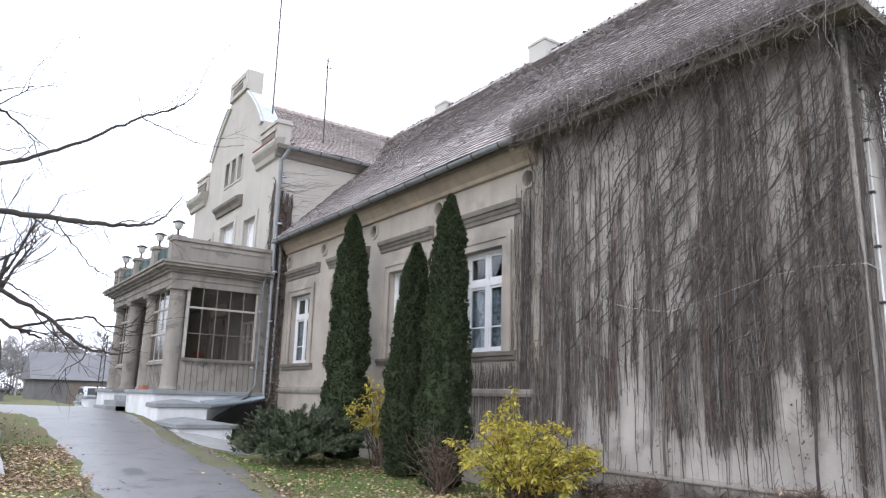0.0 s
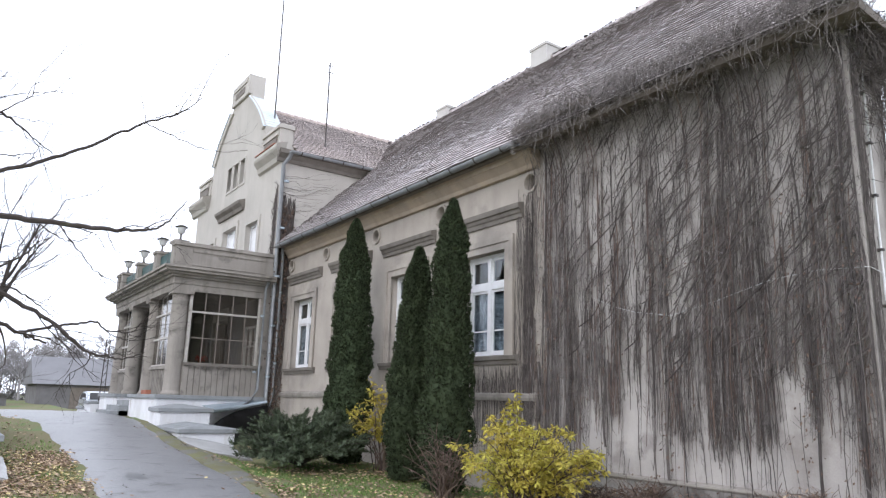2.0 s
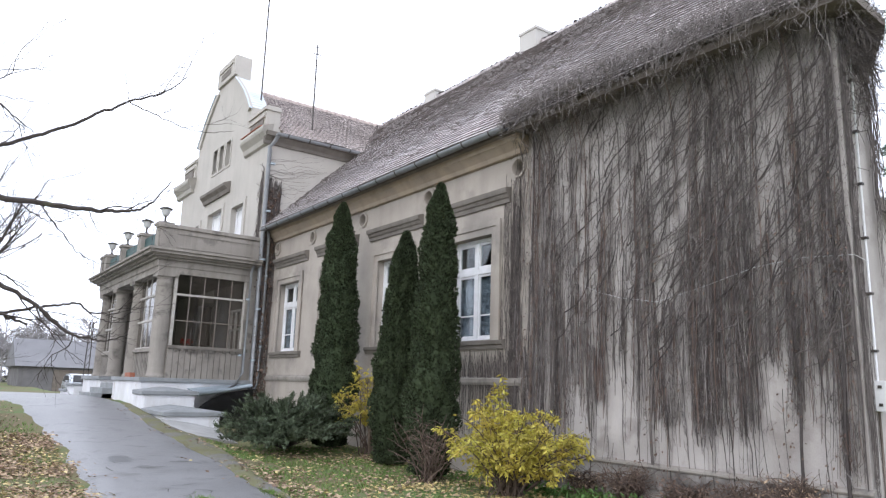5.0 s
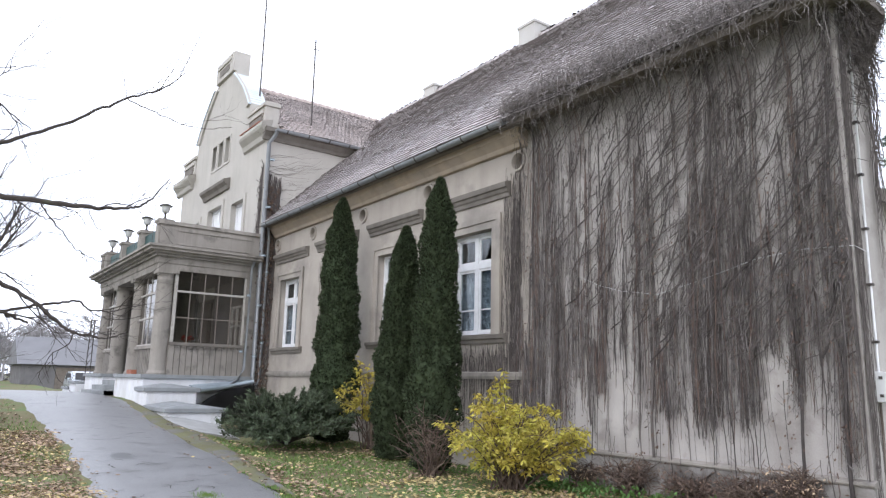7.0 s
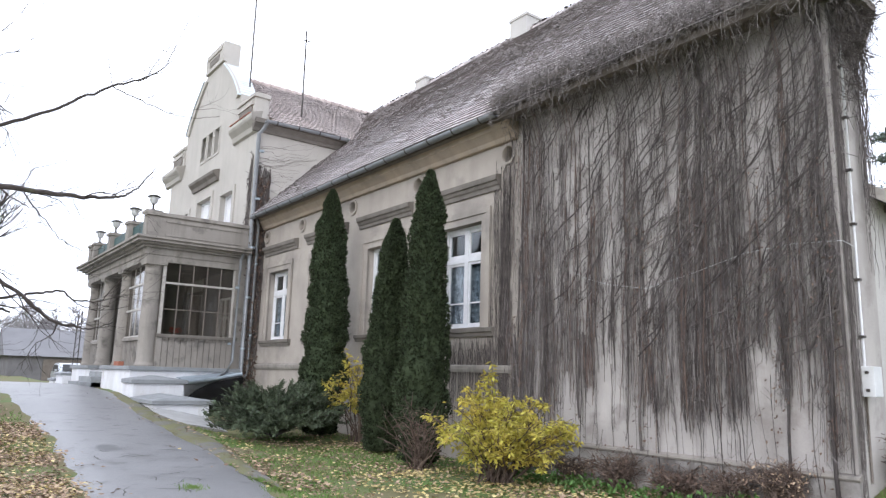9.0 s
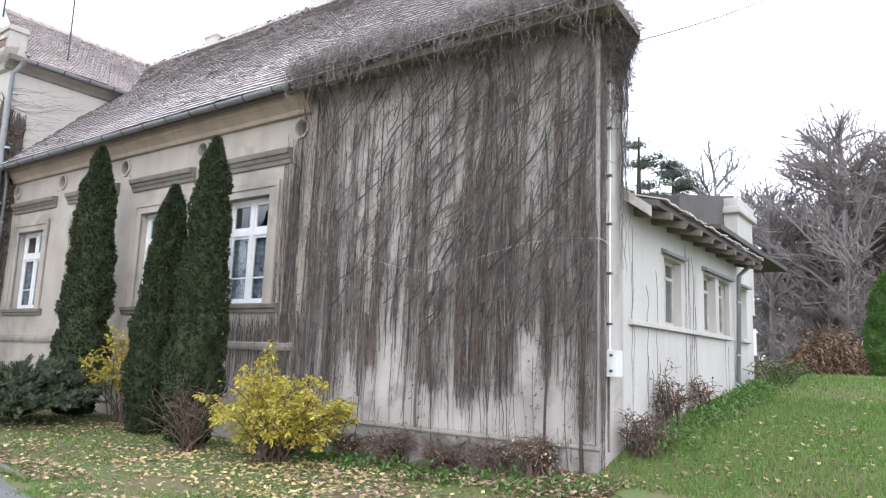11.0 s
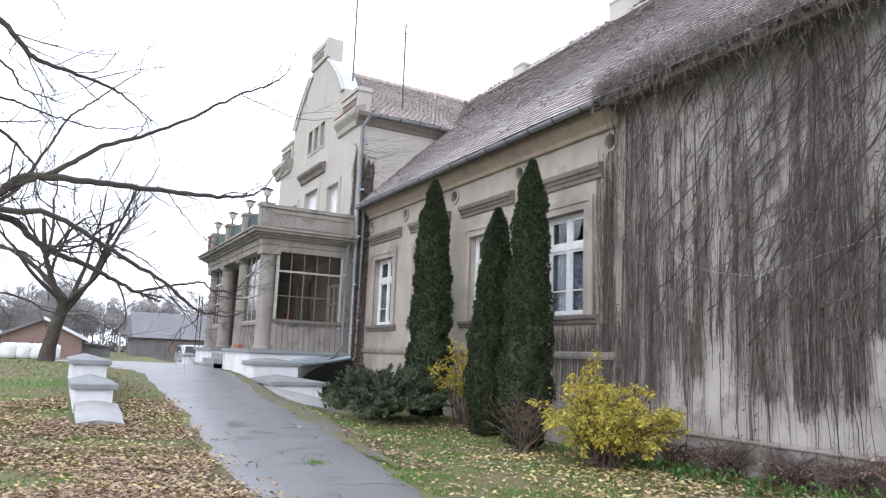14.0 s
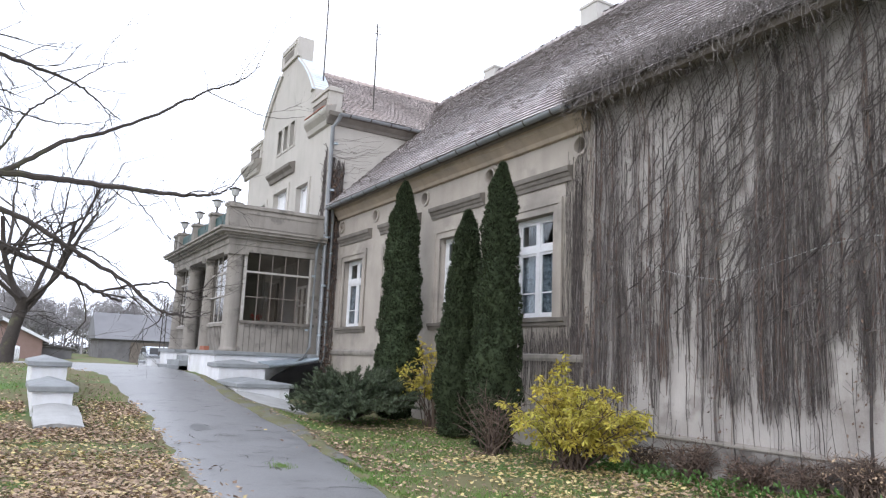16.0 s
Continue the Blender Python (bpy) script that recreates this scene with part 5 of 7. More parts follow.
# strands grow in bundles that end at ragged, stepped heights
bundles = []
while len(bundles) < 260:
    y = rnd.uniform(3.93, 9.95)
    if rnd.random() < 0.2 + 0.6 * density(y):
        bundles.append((y, fringe(y) + rnd.gauss(0, 0.1), rnd.uniform(0.015, 0.06), rnd.gauss(0, 0.02)))
for count, r, material, twigs in ((460, 0.0045, VINE, 7), (215, 0.0075, VINE, 7), (150, 0.0075, VINE_RED, 6), (210, 0.005, VINE_PALE, 7), (55, 0.013, VINE, 7)):
    bulk = Bulk()
    for k in range(count):
        y, end, spread, slant = bundles[rnd.randrange(len(bundles))]
        y += rnd.gauss(0, spread)
        end += rnd.gauss(0.02, 0.17)
        if rnd.random() < 0.07:
            end = rnd.uniform(0.15, 0.6)
        top = rnd.choice((7.0, rnd.uniform(3.0, 6.9), end + rnd.uniform(0.8, 2.6)))
        if top > 5.0 and rnd.random() < 0.25:
            end = max(end, top - rnd.uniform(1.5, 3.5))
        y, top, end = min(max(y, 3.93), 9.98), min(top, 7.0), max(end, 0.12)
        # a stem breaks off or starts anew where the wall is bare
        while end < top - 0.3 and bare(y, end + 0.15) and end > 0.7:
            end += 0.2
        z = end + 0.3
        while z < top and not (bare(y, z) and rnd.random() < 0.75):
            z += 0.2
        top = min(top, z)
        if top - end < 0.3:
            continue
        stem = run_down(bulk, y, top, end, FX - rnd.uniform(0.012, 0.09), r * rnd.uniform(0.7, 1.3), 0.017, max(4, int((top - end) * 3)), slant + rnd.gauss(0, 0.03))
        side_twigs(bulk, stem, int(twigs * (top - end) / 3) + 1, 0.16)
    bulk.object("stem_curtain", material, vine)["kind"] = "stuff"
# fuzzy margin over the pilaster and below the nearest window
bulk = Bulk()
for k in range(220):
    y = 9.9 + 1.8 * rnd.random() ** 1.3
    run_down(bulk, y, rnd.uniform(2.0, 2.4), rnd.uniform(0.6, 1.8), FX - 0.03, 0.0045, 0.008, 8)
for k in range(170):
    y = 9.9 + abs(rnd.gauss(0, 0.22))
    top = rnd.uniform(2.5, 5.9)
    side_twigs(bulk, run_down(bulk, y, top, max(0.6, top - rnd.uniform(0.5, 2.5)), FX - 0.03, 0.0045, 0.014, 9), 3, 0.12)
bulk.object("stem_fringe", VINE, vine)["kind"] = "stuff"
# older stems that rise aslant towards the corner
bulk = Bulk()
for k in range(420):
    y, z = 3.95 + 3.4 * rnd.random() ** 1.2, rnd.uniform(1.9, 6.2)
    if k % 5 == 0:
        y, z = rnd.uniform(7.0, 9.7), rnd.uniform(2.4, 6.2)
    ln, a = rnd.uniform(0.35, 1.6), rnd.gauss(0.62, 0.22)
    pts, yy, zz = [], y, z
    for i in range(9):
        b = a + 0.35 * math.sin(i * 0.9 + k)
        pts.append((FX - 0.07 - 0.02 * rnd.random(), min(max(yy, 3.93), 9.9), zz))
        yy -= math.sin(b) * ln / 8
        zz += math.cos(b) * ln / 8 * (1.0 if zz < 6.6 else 0.0)
    bulk.stem(pts, 0.0105 * rnd.uniform(0.5, 1.4), 0.004, 4)
    side_twigs(bulk, pts, 4, 0.2)
for y0, z0, y1, z1, r in ((8.9, 3.9, 7.2, 5.2, 0.016), (6.5, 3.2, 4.6, 5.0, 0.018), (6.0, 2.6, 4.3, 4.2, 0.018), (6.9, 4.3, 5.2, 5.7, 0.014), (9.0, 1.0, 8.9, 3.9, 0.018), (9.45, 0.1, 9.5, 6.8, 0.028),
                          (9.3, 0.1, 9.22, 5.5, 0.024), (6.9, 0.6, 6.8, 5.0, 0.022), (4.1, 0.1, 4.05, 6.7, 0.026), (4.62, 0.1, 4.7, 5.0, 0.02), (8.12, 1.0, 8.16, 3.4, 0.018)):
    bulk.stem([(FX - 0.07, y0 + (y1 - y0) * t + 0.03 * math.sin(t * 13), z0 + (z1 - z0) * t + 0.06 * math.sin(t * 7)) for t in [k / 16 for k in range(17)]], r, r * 0.5, 6)
bulk.object("stem_lattice", VINE, vine)["kind"] = "stuff"
# fine matted twigs, denser towards the eaves
for material, count in ((VINE, 3600), (VINE_PALE, 3400)):
    bulk = Bulk()
    for k in range(count):
        y = rnd.uniform(3.85, 9.95)
        z = 7.0 - abs(rnd.gauss(0, 2.4))
        if z < fringe(y) + 0.15 or bare(y, z):
            continue
        ln = rnd.uniform(0.06, 0.24)
        a = rnd.gauss(0, 0.8) + (math.pi if rnd.random() < 0.5 else 0)
        x = FX - rnd.uniform(0.01, 0.12) - 0.42 * smooth(6.0, 7.0, z)
        y1, z1 = max(y + math.sin(a) * ln * 0.7, 3.85), z + math.cos(a) * ln
        bulk.stem([(x, y, z), (x - rnd.gauss(0.01, 0.02), (y + y1) / 2 + rnd.gauss(0, 0.015), (z + z1) / 2), (x - rnd.gauss(0.01, 0.02), y1, z1)], 0.0036, 0.002)
    bulk.object("twig_mat", material, vine)["kind"] = "stuff"
# tangle round the eaves and over the roof's edge
part("eaves_board", box(B(), 8.4, 8.45, 7.8, 9.85, 6.74, 6.88), GREYWOOD, vine, "grey weathered board under the tangle")
bulk = Bulk()
for k in range(5200):
    y = rnd.uniform(3.35, 9.85)
    t = rnd.random()
    if t < 0.5:
        x, z = rnd.gauss(8.4, 0.06), 6.82 + rnd.gauss(0.0, 0.15)
    elif t < 0.75:
        q = abs(rnd.gauss(0, 0.75))
        x, z = 8.5 + q, 6.74 + q * 0.95 + abs(rnd.gauss(0, 0.06))
        if x > 10 and y < 4:
            continue
    else:
        x, z = rnd.uniform(8.6, 8.98), rnd.gauss(6.7, 0.2)
    p = Vector((x, y, z))
    d = Vector((rnd.gauss(-0.15, 0.7), rnd.gauss(0, 1.1), rnd.gauss(0.0, 0.6))).normalized()
    ln = rnd.uniform(0.1, 0.34)
    m = p + d * ln * 0.5 + Vector((rnd.gauss(0, 0.05), rnd.gauss(0, 0.05), rnd.gauss(0, 0.05)))
    e = p + d * ln + Vector((0, 0, rnd.gauss(-0.03, 0.1)))
    bulk.stem([tuple(p), tuple(m), tuple(e)], 0.0045, 0.002)
for k in range(420):
    y = rnd.uniform(3.4, 9.8)
    x = rnd.uniform(8.2, 8.5)
    z = rnd.uniform(6.7, 7.0)
    ln = abs(rnd.gauss(0.25, 0.25))
    bulk.stem([(x, y, z), (x - 0.05, y + rnd.gauss(0, 0.07), z - ln * 0.3), (x - 0.02, y + rnd.gauss(0, 0.1), z - ln * 0.7), (x - 0.04, y + rnd.gauss(0, 0.14), z - ln)], 0.005, 0.002)
bulk.object("eaves_tangle", VINE_PALE, vine)["kind"] = "stuff"
# tangle that wraps the corner and the pier
bulk = Bulk()
for k in range(1500):
    x, z = rnd.uniform(9.0, 10.0), 6.9 - abs(rnd.gauss(0, 0.7))
    p = Vector((x, 3.86 - rnd.random() * 0.2 * (1 if z > 6.3 else 0.3), z))
    d = Vector((rnd.gauss(0, 0.6), rnd.gauss(-0.1, 0.4), rnd.gauss(-0.5, 0.8))).normalized() * rnd.uniform(0.1, 0.4)
    bulk.stem([tuple(p), tuple(p + d * 0.5 + Vector((rnd.gauss(0, 0.02), 0, 0))), tuple(p + d)], 0.005, 0.0025)
for k in range(150):
    # thin strands over the end of the wall, next to the conduit
    x, z0 = 9.02 + abs(rnd.gauss(0, 0.09)), rnd.uniform(1.5, 6.7)
    bulk.stem([(min(x + rnd.gauss(0, 0.012), 9.6), 3.885 - 0.02 * rnd.random(), max(z0 - 0.22 * i, 0.3)) for i in range(rnd.randint(3, 11))], 0.0045, 0.002)
for k in range(60):
    z0 = rnd.uniform(4.5, 6.6)
    x = rnd.uniform(9.6, 9.95)
    bulk.stem([(x + rnd.gauss(0, 0.04), 3.86 - 0.05 * rnd.random(), z0 - 0.25 * i) for i in range(rnd.randint(3, 9))], 0.006, 0.002)
bulk.object("corner_tangle", VINE, vine)["kind"] = "stuff"
# withered leaves caught in the stems
bulk = Bulk()
for k in range(330):
    y = rnd.choice((rnd.gauss(9.4, 0.15), rnd.gauss(6.85, 0.1), rnd.gauss(4.1, 0.12), rnd.gauss(4.75, 0.1), rnd.uniform(4, 9.8)))
    y = min(max(y, 3.93), 10.0)
    z = rnd.uniform(0.2, 4.5)
    d = Vector((-0.5, rnd.gauss(0, 0.6), rnd.gauss(-0.6, 0.4))).normalized()
    bulk.leaf(Vector((FX - 0.1, y, z)), d, d.orthogonal().normalized(), rnd.uniform(0.03, 0.07), 0.028)
bulk.object("leaf_mass", LEAF_RED, vine)["kind"] = "stuff"

# dry creeper on the corner of the gabled block
cre = thing("corner_creeper", "withered brown creeper clinging to the block's corner", "vine", (8.6, 21.9, 0.6))
bulk = Bulk()
for k in range(420):
    top = 8.4 - abs(rnd.gauss(0, 3.0))
    if top < 1.2:
        continue
    x = rnd.choice((rnd.gauss(8.9, 0.12), rnd.gauss(8.62, 0.09)))
    x = min(max(x, 8.52), 9.0)
    ln = rnd.uniform(0.5, 3.0)
    bulk.stem([(x + rnd.gauss(0, 0.03), 21.97 - rnd.random() * 0.08, top - ln * i / 6) for i in range(7)], 0.011, 0.005)
for k in range(160):
    top = rnd.uniform(1.5, 9.0)
    bulk.stem([(8.46, 22.1 + abs(rnd.gauss(0, 0.2)), top - 0.2 * i + rnd.gauss(0, 0.04)) for i in range(6)], 0.011, 0.004)
for k in range(26):
    z, x = rnd.uniform(7, 9.3), 8.6
    pts = []
    for i in range(7):
        pts.append((x, 21.97, z))
        x += rnd.uniform(0.15, 0.5)
        z += rnd.gauss(0.08, 0.1)
        if z > 9.5 or z < 6.7 + (x - 8.5) * 0.95:
            break
    if len(pts) > 2:
        bulk.stem(pts, 0.005, 0.002)
bulk.object("creeper_mat", VINE, cre)["kind"] = "stuff"
bulk = Bulk()
for k in range(900):
    z = rnd.uniform(0.8, 8.0)
    p = Vector((rnd.gauss(8.75, 0.14), 21.93 - rnd.random() * 0.1, z))
    d = Vector((rnd.gauss(0, 0.5), -0.4, rnd.gauss(-0.5, 0.4))).normalized()
    bulk.leaf(p, d, d.orthogonal().normalized(), rnd.uniform(0.05, 0.1), 0.06)
bulk.object("leaf_mass", LEAF_RED, cre)["kind"] = "stuff"
# thin dead tendrils on the annex wall
td = thing("annex_tendrils", "thin dead tendrils on the pale annex wall", "vine", (12, 3.9, 0.8))
bulk = Bulk()
for x0, n in ((11.2, 5), (13.2, 9), (16.0, 2), (10.4, 2)):
    for k in range(n):
        x = x0 + rnd.gauss(0, 0.2)
        top = rnd.uniform(1.6, 4.0)
        bulk.stem([(x + rnd.gauss(0, 0.03), AY - 0.02, top + (0.7 - top) * i / 9) for i in range(10)], 0.005, 0.002)
bulk.object("tendril_net", VINE, td)["kind"] = "stuff"

# ---- evergreen columns ----
def thuja(x, y, top, radius, seed, label, lean=(0, 0), foliage=THUJA):
    """A dense columnar evergreen of many upright scale-leaf sprays."""
    rnd = random.Random(seed)
    z0 = ground_z(x, y)
    t = thing("columnar_thuja", label, "conifer", (x, y, z0), group="columnar evergreens")
    part("trunk", tube(B(), [(x, y, z0 - 0.1), (x + lean[0] * 0.5, y + lean[1] * 0.5, z0 + (top - z0) * 0.5), (x + lean[0], y + lean[1], top - 0.3)], [0.09, 0.06, 0.015], 8), BARK, t)
    h = top - z0

    def rad(s):
        return radius * min(1, (0.62 + 1.6 * s)) * (1 - 0.54 * max(0, s - 0.22) / 0.78) * min(1, ((1 - s) / 0.16) ** 0.62 if s > 0.84 else 1)

    core = B()
    lathe(core, [(max(0.02, rad(s) * 0.9), z0 + 0.05 + h * s * 0.97) for s in [k / 24 for k in range(25)]], (0, 0, 0), 18)
    for v in core.verts:
        s = (v.co.z - z0) / h
        a = math.atan2(v.co.y, v.co.x)
        k = 0.9 + 0.3 * noise.noise((math.cos(a) * 1.8 + x, math.sin(a) * 1.8 + y, v.co.z * 2.6))
        v.co = Vector((x + lean[0] * s + v.co.x * k, y + lean[1] * s + v.co.y * k, v.co.z))
    part("inner_foliage", core, foliage, t)
    bulk = Bulk()
    n = int(17000 * radius / 0.6 * h / 6)
    for k in range(n):
        s = rnd.random() ** 0.92
        a = rnd.random() * 2 * math.pi
        if math.cos(a - math.atan2(-y, -x)) < -0.45:
            continue
        r = rad(s)
        bump = 0.95 + 0.3 * noise.noise((math.cos(a) * 1.8 + x, math.sin(a) * 1.8 + y, (z0 + s * h) * 2.6)) + 0.07 * noise.noise((math.cos(a) * 6, math.sin(a) * 6, s * h * 5))
        out = Vector((math.cos(a), math.sin(a), 0))
        p = Vector((x + lean[0] * s, y + lean[1] * s, z0 + 0.05 + s * h * 0.97)) + out * (r * bump * rnd.uniform(0.86, 1.0))
        d = (out * rnd.uniform(0.35, 0.9) + Vector((rnd.gauss(0, 0.3), rnd.gauss(0, 0.3), rnd.uniform(0.3, 1.1)))).normalized()
        side = d.cross(Vector((rnd.gauss(0, 1), rnd.gauss(0, 1), rnd.gauss(0, 1)))).normalized()
        ln = rnd.uniform(0.05, 0.095)
        for q in range(3):
            dd = (d + side * (q - 1) * 0.55).normalized()
            w = side * 0.011
            e = p + dd * ln * (1.0 if q == 1 else 0.8)
            mid = p + dd * ln * 0.5
            bulk.add([tuple(p), tuple(mid + w), tuple(e), tuple(mid - w)], [(0, 1, 2, 3)])
    o = bulk.object("spray_coat", foliage, t)
    o["kind"] = "stuff"
    return t


thuja(8.15, 15.65, 6.3, 0.61, 1, "tall dark green columnar thuja by the house wall")
thuja(8.0, 12.7, 4.95, 0.52, 2, "shorter dark green columnar thuja between two taller ones", (0, -0.3))
thuja(7.75, 10.95, 5.65, 0.53, 3, "tall dark green columnar thuja in front of a window", (0, -0.1))


def juniper(cx, cy, r, h, seed):
    rnd = random.Random(seed)
    z0 = ground_z(cx, cy)
    t = thing("juniper_bush", "low spreading grey-green juniper bush on the lawn", "bush", (cx, cy, z0))
    wood, bulk = Bulk(), Bulk()
    for k in range(230):
        a = rnd.random() * 2 * math.pi
        el = rnd.uniform(0.12, 1.15)
        ln = r * rnd.uniform(0.65, 1.12) * (1 - 0.32 * max(0, el - 0.4))
        d = Vector((math.cos(a) * math.cos(el) * 1.0, math.sin(a) * math.cos(el) * 1.25, math.sin(el) * h / r * 1.05))
        pts = []
        for i in range(7):
            q = i / 6
            pts.append(Vector((cx, cy, z0 + 0.08)) + d * ln * q + Vector((rnd.gauss(0, 0.02), rnd.gauss(0, 0.02), 0.16 * math.sin(q * 2.2) - 0.16 * q * q)))
        wood.stem([tuple(p) for p in pts], 0.012, 0.004)
        for i in range(30):
            q = 0.3 + 0.7 * rnd.random()
            seg = min(5, int(q * 6))
            p = pts[seg].lerp(pts[seg + 1], q * 6 - seg)
            dd = (d.normalized() + Vector((rnd.gauss(0, 0.5), rnd.gauss(0, 0.5), rnd.gauss(0.3, 0.4)))).normalized()
            s = dd.cross(Vector((rnd.gauss(0, 1), rnd.gauss(0, 1), rnd.gauss(0, 1)))).normalized()
            l2 = rnd.uniform(0.1, 0.22)
            for j in range(4):
                b = p + dd * l2 * j / 5
                for sg in (-1, 1):
                    e = b + (dd * 0.7 + s * sg).normalized() * 0.075
                    w = dd.cross(s) * 0.011 + dd * 0.006
                    bulk.add([tuple(b - w), tuple(b + w), tuple(e)], [(0, 1, 2)])
    wood.object("branchwork", BARK, t)
    bulk.object("needle_mass", JUNIPER, t)["kind"] = "stuff"
    return t


juniper(6.75, 15.1, 1.5, 1.5, 4)


def leafy_shrub(cx, cy, r, h, stems, leaves, material, seed, label, size=0.11, lean=(0, 0), low=0.25, name="yellow_shrub", sprigs=0):
    rnd = random.Random(seed)
    z0 = ground_z(cx, cy)
    t = thing(name, label, "shrub", (cx, cy, z0))
    wood, bulk = Bulk(), Bulk()
    tips = []
    for k in range(stems):
        a = 2 * math.pi * k / stems + rnd.gauss(0, 0.4)
        rr = r * rnd.uniform(0.3, 1.0)
        hh = h * rnd.uniform(0.55, 1.0) * (1 - 0.35 * (rr / r) ** 2)
        base = Vector((cx + rnd.gauss(0, 0.1), cy + rnd.gauss(0, 0.1), z0))
        end = Vector((cx + lean[0] + math.cos(a) * rr, cy + lean[1] + math.sin(a) * rr, z0 + hh))
        ctrl = base.lerp(end, 0.45) + Vector((0, 0, hh * 0.28))
        pts = [base * (1 - q) ** 2 + ctrl * 2 * q * (1 - q) + end * q * q + Vector((rnd.gauss(0, 0.012), rnd.gauss(0, 0.012), 0)) for q in [i / 8 for i in range(9)]]
        wood.stem([tuple(p) for p in pts], 0.016, 0.004, 4)
        tips.append(pts)
        for j in range(6):
            i = rnd.randint(3, 7)
            d = Vector((rnd.gauss(0, 1), rnd.gauss(0, 1), rnd.gauss(0.4, 0.5))).normalized()
            tw = [pts[i], pts[i] + d * 0.16, pts[i] + d * 0.3 + Vector((0, 0, -0.05))]
            wood.stem([tuple(p) for p in tw], 0.005, 0.002)
            tips.append(tw)
    for k in range(sprigs):
        base = Vector((cx + rnd.gauss(0, 0.15), cy + 0.25 + rnd.gauss(0, 0.25), z0))
        end = base + Vector((rnd.gauss(0, 0.15), rnd.gauss(0.15, 0.2), h * rnd.uniform(1.0, 1.22)))
        pts = [base.lerp(end, q) + Vector((rnd.gauss(0, 0.01), rnd.gauss(0, 0.01), 0)) for q in [i / 8 for i in range(9)]]
        wood.stem([tuple(p) for p in pts], 0.01, 0.003, 4)
        for j in range(46):
            i = rnd.randint(4, 7)
            d = Vector((rnd.gauss(0, 0.8), rnd.gauss(0, 0.8), rnd.gauss(-0.3, 0.5))).normalized()
            bulk.leaf(pts[i].lerp(pts[i + 1], rnd.random()), d, d.orthogonal().normalized(), size * rnd.uniform(0.7, 1.3), size * 0.42)
    for k in range(leaves):
        pts = rnd.choice(tips)
        i = rnd.randint(max(0, len(pts) // 3), len(pts) - 2)
        p = pts[i].lerp(pts[i + 1], rnd.random())
        if p.z < z0 + low:
            continue
        d = Vector((rnd.gauss(0, 0.8), rnd.gauss(0, 0.8), rnd.gauss(-0.45, 0.5))).normalized()
        nn = d.cross(Vector((rnd.gauss(0, 1), rnd.gauss(0, 1), rnd.gauss(0, 0.4)))).normalized()
        bulk.leaf(p + d * 0.02, d, nn, size * rnd.uniform(0.6, 1.25), size * 0.42)
    wood.object("twig_mass", TWIG, t)["kind"] = "stuff"
    bulk.object("leaf_mass", material, t)["kind"] = "stuff"
    return t


leafy_shrub(7.45, 8.35, 1.25, 1.55, 60, 8500, LEAF_YEL, 6, "bushy shrub with bright yellow autumn leaves", 0.09, sprigs=7)
leafy_shrub(8.4, 14.3, 0.75, 2.3, 20, 2400, LEAF_YEL, 7, "thin shrub with drooping yellow leaves at the wall", 0.1, (-0.15, 0.1), 0.7)
leafy_shrub(7.35, 10.35, 0.8, 1.3, 34, 40, LEAF_RED, 9, "bare brown twiggy shrub", 0.07, (-0.2, -0.2), 0.5, "bare_shrub")
leafy_shrub(8.7, 7.2, 0.5, 0.62, 48, 220, LEAF_RED, 10, "withered dark shrub against the wall foot", 0.07, (0, 0), 0.2, "withered_shrub")
leafy_shrub(8.8, 6.2, 0.5, 0.45, 44, 420, LEAF_RED, 11, "withered brown shrub against the wall foot", 0.07, (0, 0), 0.1, "withered_shrub")
leafy_shrub(8.75, 4.7, 0.35, 0.6, 50, 300, LEAF_FALL, 12, "dry brown shrub at the wall corner", 0.06, (0, 0), 0.1, "withered_shrub")
leafy_shrub(8.7, 8.1, 0.35, 0.52, 28, 120, LEAF_FALL, 17, "withered brown shrub against the wall foot", 0.06, (0, 0), 0.1, "withered_shrub")
leafy_shrub(8.8, 5.4, 0.4, 0.5, 50, 420, LEAF_RED, 18, "withered dark shrub against the wall foot", 0.06, (0, 0), 0.05, "withered_shrub")
leafy_shrub(9.75, 3.6, 0.38, 0.6, 30, 380, LEAF_RED, 13, "withered bush under the meter box", 0.06, (0, 0), 0.05, "withered_shrub")
leafy_shrub(11.35, 3.65, 0.35, 1.0, 24, 420, LEAF_RED, 14, "withered creeper heap at the annex wall", 0.07, (0, 0.1), 0.05, "withered_shrub")
leafy_shrub(13.2, 3.7, 0.35, 0.6, 18, 240, LEAF_FALL, 15, "withered brown bush at the annex wall", 0.07, (0, 0.1), 0.05, "withered_shrub")
leafy_shrub(17.3, 3.2, 0.8, 0.7, 26, 700, LEAF_GRN, 16, "low green bush at the annex end", 0.08, (0, 0), 0.05, "low_bush")

